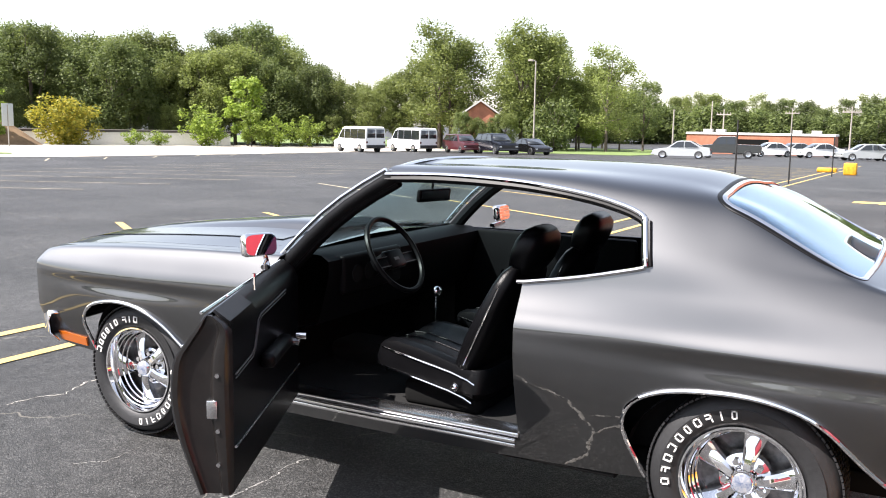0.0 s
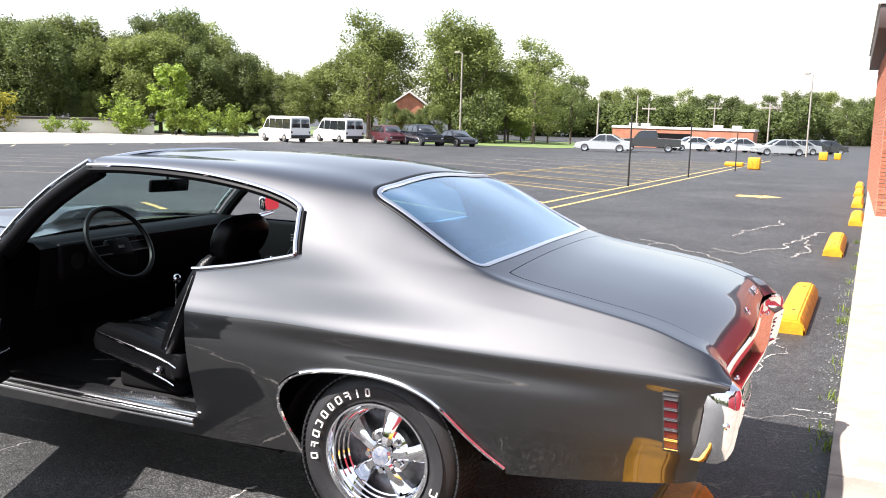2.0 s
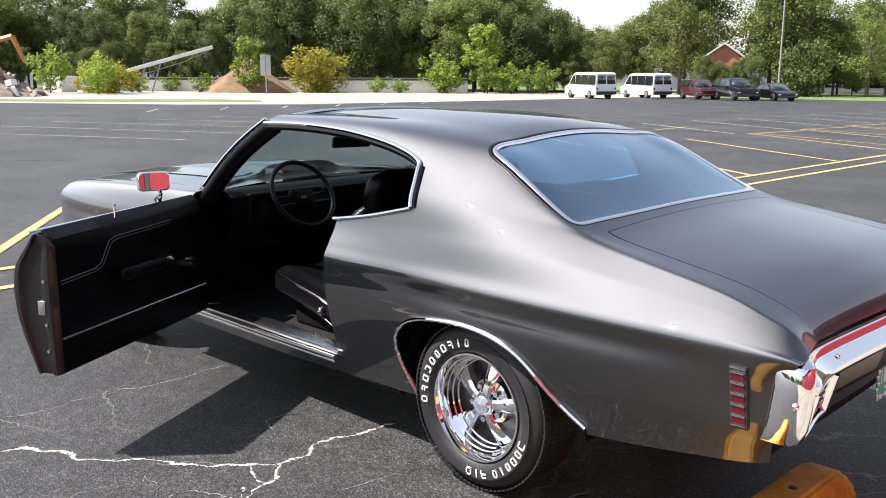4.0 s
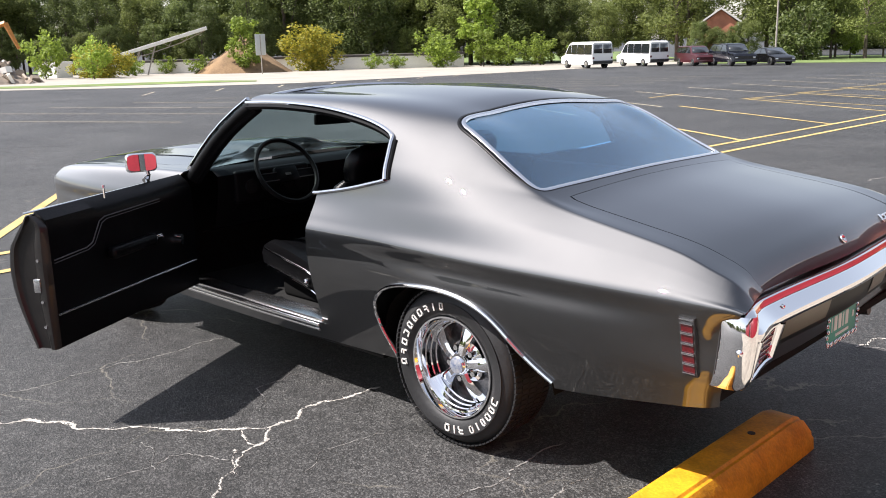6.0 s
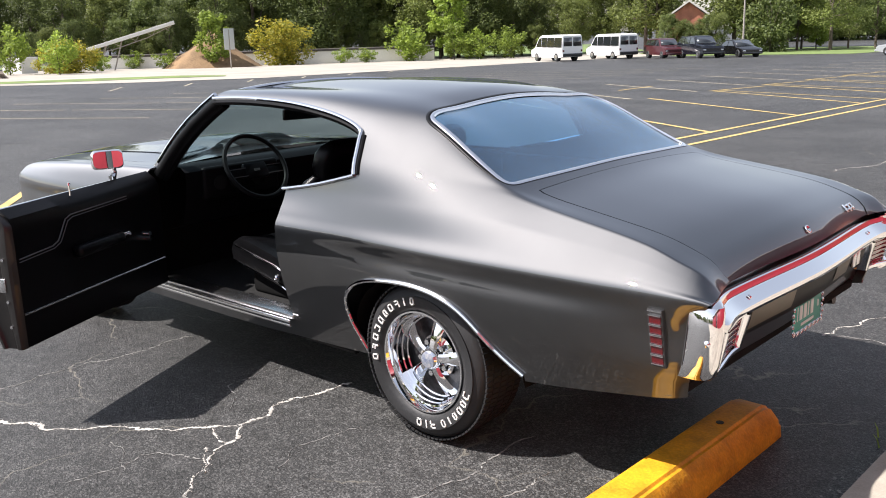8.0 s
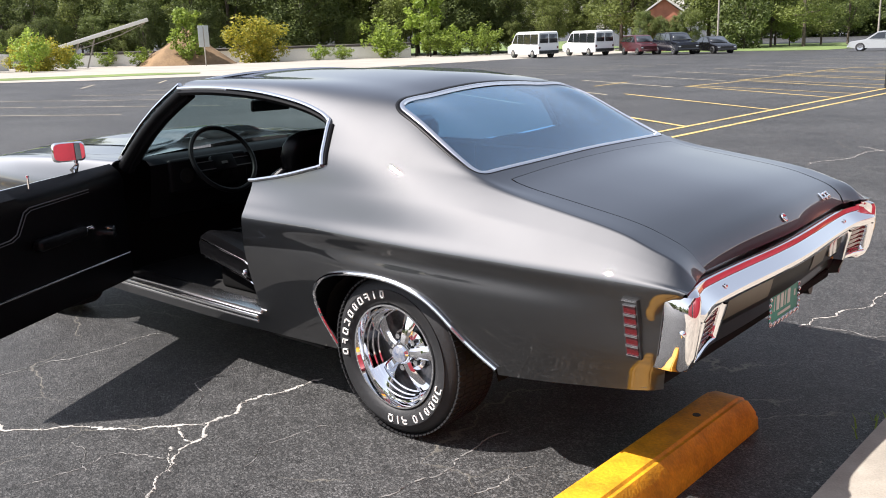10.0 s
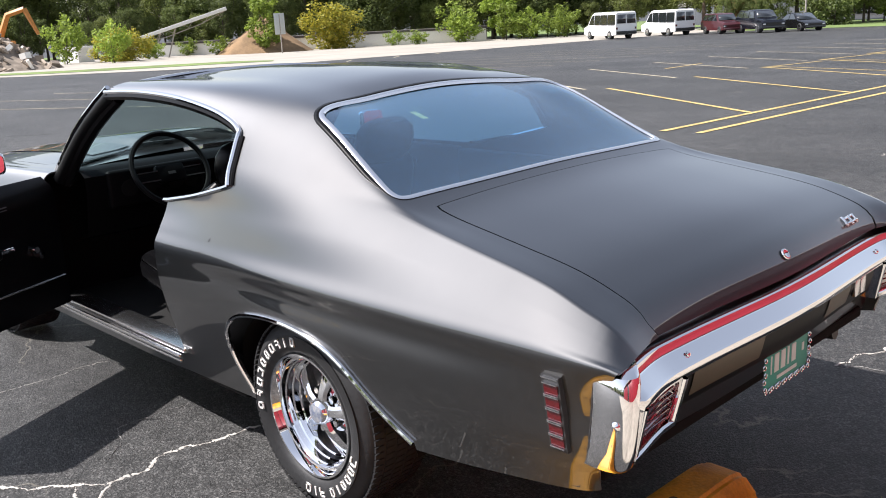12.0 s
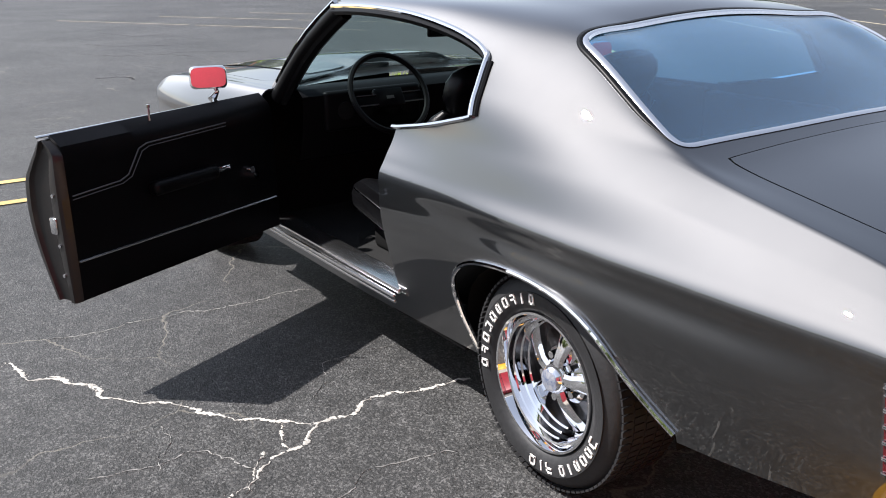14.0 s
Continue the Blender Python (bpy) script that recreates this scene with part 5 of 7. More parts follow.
INV = DOOR.inverted()
build_mirror((-1.847, -1.134, 1.041), -19, door, (-1.83, -1.13, 0.95)).matrix_basis = INV
build_mirror((-1.72, 0.93, 1.02), 0, car, (-1.76, 0.85, 0.94))

# ---- interior ----
def cushion(name, lo, hi, m, material, parent, bevel=0.06, label=""):
    bm = bmesh.new()
    box(bm, lo, hi, m, bevel, 4)
    return part(name, bm, material, parent, label)


def loft(levels, m, n=28):
    """A rounded body over levels (z, centre x, half depth, half width), closed at both ends."""
    bm = bmesh.new()
    rings = []
    for z, cx, hx, hy in levels:
        ring = []
        for i in range(n):
            a = 2 * math.pi * i / n
            c, d = math.cos(a), math.sin(a)
            ring.append(bm.verts.new(m @ Vector((cx + hx * math.copysign(abs(c) ** 0.6, c), hy * math.copysign(abs(d) ** 0.6, d), z))))
        rings.append(ring)
    for a, b in zip(rings, rings[1:]):
        for i in range(n):
            bm.faces.new((a[i], a[(i + 1) % n], b[(i + 1) % n], b[i]))
    bm.faces.new(rings[0][::-1])
    bm.faces.new(rings[-1])
    bmesh.ops.recalc_face_normals(bm, faces=bm.faces[:])
    return bm


def seat_pad(m):
    """A bucket seat's cushion: a rounded front, raised sides and a hollow for the sitter."""
    side = ((-0.22, -0.075), (-0.262, -0.06), (-0.278, -0.02), (-0.268, 0.02), (-0.235, 0.045), (-0.17, 0.056), (-0.06, 0.056), (0.06, 0.046), (0.16, 0.036), (0.24, 0.03), (0.25, -0.075))
    cols = []
    for i in range(25):
        v = -1 + i / 12
        e = max(0.0, (abs(v) - 0.86) / 0.14)
        rise = 0.026 * min(1, abs(v) / 0.72) ** 3 - 0.040 * e * e
        cols.append([m @ Vector((x * (1 - 0.05 * e * e) + 0.02 * (v * v) * (x < -0.2), 0.252 * (v if e == 0 else math.copysign(0.86 + 0.14 * math.sin(e * math.pi / 2), v)), z + (rise if z > 0 else 0.02 * e * e))) for x, z in side])
    bm = bmesh.new()
    q = [[bm.verts.new(p) for p in c] for c in cols]
    for a, b in zip(q, q[1:]):
        for k in range(len(a) - 1):
            bm.faces.new((a[k], b[k], b[k + 1], a[k + 1]))
    bm.faces.new(q[0])
    bm.faces.new(q[-1][::-1])
    bmesh.ops.recalc_face_normals(bm, faces=bm.faces[:])
    return bm


for s in (-1, 1):
    seat = new("bucket_seat")
    seat.parent = car
    tagged(seat, "black vinyl bucket seat with high headrest")
    y = s * 0.37
    base = pose(-1.37, y, 0.478, 0, 9)
    part("seat_cushion", seat_pad(base), M["vinyl"], seat)
    for k in range(4):
        bm = bmesh.new()
        yy = -0.12 + 0.08 * k
        tube(bm, [base @ Vector((xx, yy, zz + 0.001)) for xx, zz in ((-0.235, 0.046), (-0.17, 0.057), (-0.06, 0.057), (0.06, 0.047), (0.16, 0.037))], 0.0035, 6)
        part("seam", bm, M["vinyl"], seat)
    cushion("seat_base", (-0.18, -0.21, -0.10), (0.20, 0.21, 0.02), pose(-1.33, y, 0.39), M["under"], seat, 0.03)
    back = pose(-1.22, y, 0.47, 0, 24)
    part("seat_back", loft([(-0.02, 0.0, 0.045, 0.20), (0.03, 0.0, 0.062, 0.242), (0.15, 0.0, 0.068, 0.252), (0.30, 0.0, 0.064, 0.248), (0.42, 0.0, 0.056, 0.228), (0.48, 0.0, 0.046, 0.200), (0.515, 0.0, 0.026, 0.160)], back), M["vinyl"], seat)
    part("headrest", loft([(0.47, 0.0, 0.030, 0.09), (0.50, 0.0, 0.052, 0.135), (0.56, 0.0, 0.066, 0.158), (0.62, 0.0, 0.066, 0.160), (0.665, 0.0, 0.054, 0.142), (0.69, 0.0, 0.030, 0.105)], back), M["vinyl"], seat)
    part("side_shield", loft([(-0.06, 0.0, 0.07, 0.225), (-0.03, 0.0, 0.095, 0.255), (0.03, 0.01, 0.085, 0.255), (0.07, 0.02, 0.055, 0.235)], pose(-1.17, y, 0.43)), M["plastic"], seat)
    for e in (-1, 1):
        bm = bmesh.new()
        tube(bm, [back @ Vector((0.005, e * 0.252, zz)) for zz in (0.06, 0.2, 0.36, 0.44)], 0.004, 6)
        part("bright_edge", bm, M["chrome"], seat)
        for zz in (0.030, -0.052):
            bm = bmesh.new()
            tube(bm, [base @ Vector((xx, e * yy, zz + dz)) for xx, yy, dz in ((-0.262, 0.225, -0.004), (-0.22, 0.25, 0.003), (-0.05, 0.256, 0.0), (0.12, 0.256, -0.006), (0.20, 0.256, -0.016), (0.235, 0.25, -0.03))], 0.0048, 6)
            part("bright_edge", bm, M["chrome"], seat)
        bm = bmesh.new()
        bmesh.ops.create_uvsphere(bm, u_segments=12, v_segments=8, radius=0.018, matrix=Matrix.Translation((-1.22, y + e * 0.264, 0.425)))
        part("hinge_knob", bm, M["chrome"], seat)
cushion("rear_seat", (-0.25, -0.62, -0.10), (0.25, 0.62, 0.10), pose(-0.45, 0, 0.48, 0, -6), M["vinyl"], car, 0.06)
cushion("rear_seat_back", (-0.06, -0.62, 0.0), (0.06, 0.62, 0.46), pose(-0.22, 0, 0.50, 0, 22), M["vinyl"], car, 0.05)
bm = bmesh.new()
box(bm, (-0.06, -0.68, 0.93), (0.40, 0.68, 0.955), None, 0.01)
part("parcel_shelf", bm, M["dull"], car)
for s in (-1, 1):
    bm = bmesh.new()
    lo, hi = sorted((s * 0.70, s * 0.76))
    box(bm, (-0.83, lo, 0.36), (-0.2, hi, 0.93), None, 0.02, 2)
    part("side_trim", bm, M["dull"], car)
bm = bmesh.new()
box(bm, (-1.95, 0.74, 0.36), (-0.86, 0.79, 0.935), None, 0.02, 2)
pdp = part("passenger_door_panel", bm, M["dull"], car)
bm = bmesh.new()
cyl(bm, (-1.62, 0.742, 0.70), (-1.62, 0.715, 0.70), 0.016, n=12)
tube(bm, [(-1.62, 0.715, 0.70), (-1.56, 0.708, 0.72)], 0.007, 6)
bmesh.ops.create_uvsphere(bm, u_segments=12, v_segments=8, radius=0.016, matrix=Matrix.Translation((-1.56, 0.70, 0.72)))
part("window_crank", bm, M["chrome"], pdp)
for k in range(3):
    bm = bmesh.new()
    box(bm, (-1.45, 0.732, 0.83 + 0.016 * k), (-1.36, 0.741, 0.836 + 0.016 * k), None, 0.002)
    part("trim_bar", bm, M["paletrim"], pdp)
bm = bmesh.new()
q = []
for y in np.linspace(-0.74, 0.74, 15):
    k = 1 - abs(y / 0.74) ** 2.4
    q.append([bm.verts.new((x, y, z)) for x, z in ((-2.02 - 0.15 * k, 0.93), (-1.95, 0.955), (-1.84, 0.95), (-1.80, 0.925), (-1.80, 0.86), (-1.83, 0.74), (-1.86, 0.64), (-2.0, 0.60))])
for a, b in zip(q, q[1:]):
    for j in range(7):
        bm.faces.new((a[j], b[j], b[j + 1], a[j + 1]))
part("dashboard", bm, M["dull"], car, "black padded dashboard")
bm = bmesh.new()
box(bm, (-1.83, -0.64, 0.76), (-1.785, -0.14, 0.94), None, 0.02, 3)
part("instrument_panel", bm, M["dull"], car)
for yy in (-0.54, -0.44, -0.30, -0.22):
    bm = bmesh.new()
    cyl(bm, (-1.79, yy, 0.85), (-1.778, yy, 0.85), 0.04, n=20)
    part("gauge", bm, M["under"], car)
wheelm = pose(-1.685, -0.37, 0.925, 0, 58)
sw = new("steering_wheel")
sw.parent, sw.matrix_basis = car, wheelm
bm = bmesh.new()
tube(bm, [(0.187 * math.cos(a), 0.187 * math.sin(a), 0) for a in [2 * math.pi * i / 40 for i in range(40)]], 0.013, 8, closed=True)
part("wheel_rim", bm, M["plastic"], sw)
bm = bmesh.new()
box(bm, (-0.006, -0.182, -0.030), (0.052, 0.182, -0.008), None, 0.010, 2)
box(bm, (-0.030, -0.075, -0.035), (0.062, 0.075, -0.002), None, 0.014, 2)
part("horn_bar", bm, M["plastic"], sw)
bm = bmesh.new()
box(bm, (0.044, -0.165, -0.009), (0.049, 0.165, -0.004))
box(bm, (-0.002, -0.165, -0.009), (0.002, 0.165, -0.004))
box(bm, (0.012, -0.018, -0.003), (0.026, 0.018, 0.000))
part("horn_trim", bm, M["paletrim"], sw)
bm = bmesh.new()
cyl(bm, (0, 0, -0.03), (0.0, 0, -0.30), 0.035, 0.045, 16)
part("steering_column", bm, M["plastic"], sw)
bm = bmesh.new()
tube(bm, [(-1.70, 0.0, 0.38), (-1.67, 0.0, 0.55), (-1.665, 0.0, 0.67)], 0.007, 8)
bmesh.ops.create_uvsphere(bm, u_segments=16, v_segments=10, radius=0.028, matrix=Matrix.Translation((-1.665, 0.0, 0.695)))
part("gear_lever", bm, M["chrome"], car, "chrome gear lever with ball knob")
bm = bmesh.new()
box(bm, (-0.012, -0.115, -0.032), (0.012, 0.115, 0.032), pose(-1.66, -0.05, 1.185, 0, 8, -14), 0.010, 3)
cyl(bm, (-1.67, -0.05, 1.20), (-1.66, -0.05, 1.30), 0.006, n=8)
rvm = part("inner_mirror", bm, M["plastic"], car)
vs = [pose(-1.66, -0.05, 1.185, 0, 8, -14) @ Vector((0.0125, y, z)) for y, z in ((-0.10, -0.024), (0.10, -0.024), (0.10, 0.024), (-0.10, 0.024))]
raw("mirror_glass", vs, [(0, 1, 2, 3)], M["mirror"], rvm, smooth=False)


# ---- trees ----
def crown(seed, blobs, leaves, size, droop=0.0):
    """Leaf cards scattered through many small clumps: one mesh."""
    rnd = random.Random(seed)
    vs, fs = [], []
    for (c, r) in blobs:
        for _ in range(int(leaves * r * r)):
            d = Vector((rnd.gauss(0, 1), rnd.gauss(0, 1), rnd.gauss(0, 1))).normalized()
            p = Vector(c) + d * r * rnd.uniform(0.55, 1.08) - Vector((0, 0, droop * rnd.random()))
            a = Vector((rnd.gauss(0, 1), rnd.gauss(0, 1), rnd.gauss(0, 0.6))).normalized()
            b = a.cross(d + Vector((rnd.uniform(-.5, .5), rnd.uniform(-.5, .5), rnd.uniform(0, .8))))
            if b.length < 0.05:
                continue
            b.normalize()
            s = size * rnd.uniform(0.6, 1.3)
            k = len(vs)
            vs += [p - a * s, p - b * s * 0.5, p + a * s, p + b * s * 0.5]
            fs.append((k, k + 1, k + 2, k + 3))
    return vs, fs


def tree(name, seed, height, spread, leaf, trunk_h, clumps, label, size=0.3, leaves=80, droop=0.0, low=0.25):
    """A tapered trunk with limbs and a crown of many small clumps with gaps."""
    rnd = random.Random(seed)
    t = thing(name, label, "tree")
    blobs, limbs = [], []
    for i in range(clumps):
        h = rnd.uniform(low, 1.0)
        w = spread * (math.sin(math.pi * min(1, (h - low * 0.6) / (1.08 - low * 0.6))) ** 0.6) * math.sqrt(rnd.random())
        a = rnd.uniform(0, 2 * math.pi)
        c = (w * math.cos(a), w * math.sin(a), h * height)
        blobs.append((c, rnd.uniform(0.55, 1.15) * spread * 0.27))
        if i % 4 == 0:
            limbs.append(c)
    bm = bmesh.new()
    r0 = 0.03 * height * 0.6
    tube(bm, [(0, 0, -0.3), (0.05, 0, trunk_h), (0.1, 0.05, height * 0.55), (0.0, 0.1, height * 0.85)], [r0, r0 * 0.75, r0 * 0.45, r0 * 0.15], 8, up=(0, 1, 0))
    for c in limbs[:12]:
        z0 = trunk_h + rnd.random() * max(0.1, c[2] - trunk_h) * 0.6
        tube(bm, [(0.05, 0, z0), (c[0] * 0.5, c[1] * 0.5, (z0 + c[2]) / 2 - 0.1), c], [r0 * 0.4, r0 * 0.25, r0 * 0.08], 5, up=(0.1, 1, 0))
    part("trunk", bm, M["bark"], t)
    vs, fs = crown(seed, blobs, leaves, size, droop)
    raw("crown", vs, fs, leaf, t, smooth=False)
    return t


def plant(src, x, y, scale, turn, sz=1.0):
    m = Matrix.Translation((x, y, ground_z(x, y) - 0.1)) @ Matrix.Rotation(turn, 4, "Z") @ Matrix.Diagonal((scale, scale, scale * sz, 1))
    c = copy_thing(src, Matrix())
    c.matrix_basis = m
    return c


kinds = [
    tree("tree", 3, 14, 5.0, M["leaf"], 3.0, 90, "tall broadleaf tree, dense green summer crown", 0.17, 150),
    tree("tree", 4, 15, 4.2, M["leaf_dark"], 3.0, 80, "tall dark green broadleaf tree", 0.17, 150),
    tree("tree", 5, 13, 5.5, M["leaf_dark"], 2.5, 90, "broad dark green tree at the lot's edge", 0.18, 150, 0.8),
    tree("tree", 6, 14, 4.6, M["leaf"], 4.0, 55, "airy green tree with gaps in its crown", 0.17, 130),
]
light_tree = tree("young_tree", 8, 5.5, 1.8, M["leaf_light"], 1.0, 60, "young light green tree at the lot's edge", 0.17, 260, low=0.2)
bush = tree("shrub", 9, 3.4, 2.6, M["leaf_yellow"], 0.4, 60, "round yellowing shrub beside the gravel", 0.13, 240, low=0.12)
dark_bush = tree("shrub", 12, 3.2, 2.0, M["leaf_dark"], 0.3, 50, "dark green undergrowth shrub", 0.14, 240, low=0.1)
green_bush = tree("shrub", 10, 2.6, 1.5, M["leaf_light"], 0.3, 40, "light green shrub beside the gravel", 0.12, 280, low=0.12)


def polar(az, r):
    """A place r metres off in the direction az, degrees from +y towards -x."""
    return (1.8 - r * math.sin(radians(az)), -3.3 + r * math.cos(radians(az)))


PROFILE = curve([-8, 0, 8, 14, 16.5, 18.7, 20.8, 21.8, 23.0, 24.5, 25.6, 26.6, 27.4, 28.7, 31, 33, 35.5, 37.5, 40, 45, 49.3, 54, 58, 62.6, 76],
                [4.5, 5, 5.2, 5.0, 5.2, 8.0, 8.0, 10.0, 13.2, 12.8, 9, 5.5, 10, 12.8, 10.5, 8.5, 8.5, 11.8, 13.4, 13.4, 13.8, 14.0, 10.0, 10.6, 11])
rnd = random.Random(21)
for row, r in enumerate((118, 124, 132)):
    az = 17.0 + row
    while az < 76:
        if not (row == 0 and az < 32) and not 24.9 < az < 28.4:
            k = kinds[rnd.randrange(3)] if az > 36 else kinds[3 if rnd.random() < 0.5 else 0]
            h = PROFILE(az) * rnd.uniform(0.78, 1.05) * (0.8 if row == 0 else 1.0) + 1.6
            x, y = polar(az, r + rnd.uniform(-3, 3))
            plant(k, x, y, h / 14.5, rnd.uniform(0, 6.28))
        az += rnd.uniform(1.5, 2.6)
az = -8.0
while az < 22:
    x, y = polar(az, 210 + rnd.uniform(-14, 14))
    plant(kinds[rnd.randrange(4)], x, y, (PROFILE(az) * 1.55 + 3) * rnd.uniform(0.8, 1.1) / 14.5, rnd.uniform(0, 6.28))
    az += rnd.uniform(0.8, 1.4)
for az, h in ((29.3, 13.6), (28.6, 12.0), (24.2, 13.8), (23.2, 13.0)):
    plant(kinds[3 if h > 13.5 else 0], *polar(az, 112), (h + 1.5) / 14.5, az)
az = -8.0
while az < 24:
    x, y = polar(az, 190 + rnd.uniform(-4, 4))
    plant(dark_bush, x, y, rnd.uniform(1.7, 2.6), rnd.uniform(0, 6.28))
    az += rnd.uniform(0.7, 1.1)
# the wood goes on behind the walk
for i in range(22):
    x, y = -95 + 7.0 * i + rnd.uniform(-2, 2), -66 + rnd.uniform(-4, 4)
    plant(kinds[i % 4], x, y, rnd.uniform(0.5, 0.7), rnd.uniform(0, 6.28))
for i in range(24):
    x, y = -75 + 4.6 * i + rnd.uniform(-1.5, 1.5), -48 + rnd.uniform(-3, 3)
    plant(dark_bush, x, y, rnd.uniform(1.2, 1.8), rnd.uniform(0, 6.28))
for az in (25.2, 25.9, 26.6, 27.3, 28.0):
    plant(kinds[int(az * 10) % 3], *polar(az, 100), rnd.uniform(0.24, 0.30), az * 9)
# undergrowth along the foot of the wood
az = 36.0
while az < 76:
    x, y = polar(az, 114 + rnd.uniform(-1, 2))
    plant(kinds[1 if rnd.random() < 0.6 else 0], x, y, rnd.uniform(0.24, 0.42), rnd.uniform(0, 6.28))
    az += rnd.uniform(0.9, 1.5)
for src, x, y, s, sz in ((bush, -77.2, 59.6, 1.42, 0.95), (green_bush, -75, 66, 0.8, 0.8), (light_tree, -69.6, 78.3, 1.4, 1.0), (green_bush, -70.5, 71.6, 1.6, 1.0), (light_tree, *polar(55.6, 96), 1.0, 1.0),
                         (green_bush, -66, 84, 1.2, 0.9), (green_bush, -70, 82, 1.3, 0.8), (green_bush, -62, 88, 1.3, 0.7), (light_tree, -38, 108, 0.9, 0.9),
                         (green_bush, -84, 42, 0.75, 0.9), (bush, -78, 36, 0.85, 1.0), (green_bush, -74, 33, 1.1, 1.2), (green_bush, -90, 49, 0.8, 0.9), (green_bush, *polar(58.5, 99), 0.9, 0.8), (bush, *polar(64.5, 92), 0.9, 0.9), (green_bush, *polar(62.6, 96), 0.7, 1.0), (green_bush, *polar(67, 90), 1.3, 1.2), (green_bush, *polar(43.5, 103), 1.3, 0.7), (light_tree, *polar(41.0, 104), 0.8, 0.9), (green_bush, *polar(39.5, 104), 1.4, 0.9), (green_bush, *polar(37.5, 105), 1.3, 1.0), (green_bush, *polar(46.5, 103), 1.0, 0.6), (dark_bush, *polar(22.2, 106), 1.5, 1.2), (kinds[3], *polar(18.9, 110), 0.86, 1.0), (kinds[0], *polar(20.7, 114), 0.62, 1.0), (kinds[1], *polar(16.6, 120), 0.6, 1.0)):
    plant(src, x, y, s, rnd.uniform(0, 6.28), sz)
for o in (*kinds, light_tree, bush, green_bush, dark_bush):
    o.location = (*polar(80 + rnd.uniform(0, 8), 140), -1.4)

# gravel verge, grass
def field(name, pts, material, lift, label, category):
    """An area of ground from its outline, laid over the lot."""
    bm = bmesh.new()
    f = bm.faces.new([bm.verts.new((x, y, 0)) for x, y in pts])
    bmesh.ops.triangulate(bm, faces=[f])
    for _ in range(4):
        bmesh.ops.subdivide_edges(bm, edges=[e for e in bm.edges if e.calc_length() > 6], cuts=1)
        bmesh.ops.triangulate(bm, faces=bm.faces[:])
    for q in bm.verts:
        q.co.z = ground_z(q.co.x, q.co.y) + lift
    return tagged(part(name, bm, material), label, category, kind="structure")


field("verge", [(-90, -2), (-50, 16.6), (-43, 23), (-40.3, 29), (-41.5, 45), (-43.5, 62), (-44.5, 76), (-46, 100), (-60, 130), (-140, 130), (-150, 20)], M["gravel"], 0.012, "pale dusty gravel verge along the lot", "gravel")
field("grass_strip", [(-66, 12), (-62, 12), (-52.5, 19), (-50, 23), (-48.5, 27.5), (-46.5, 30.5), (-48.5, 32), (-53, 31.5), (-55.5, 27), (-57, 22)], M["grass"], 0.03, "strip of mown grass beside the gravel", "grass")
field("lawn", [(-43, 84), (-42, 79.5), (-24, 78), (-24, 100), (-30, 240), (-120, 240), (-64, 118), (-55, 96)], M["grass"], 0.02, "mown lawn beyond the lot", "grass")
field("wood_floor", [(-60, 102), (-92, 86), (-110, 66), (-125, 40), (-150, 40), (-190, 120), (-120, 190), (-66, 118)], M["grass"], 0.05, "weedy ground under the trees", "grass")


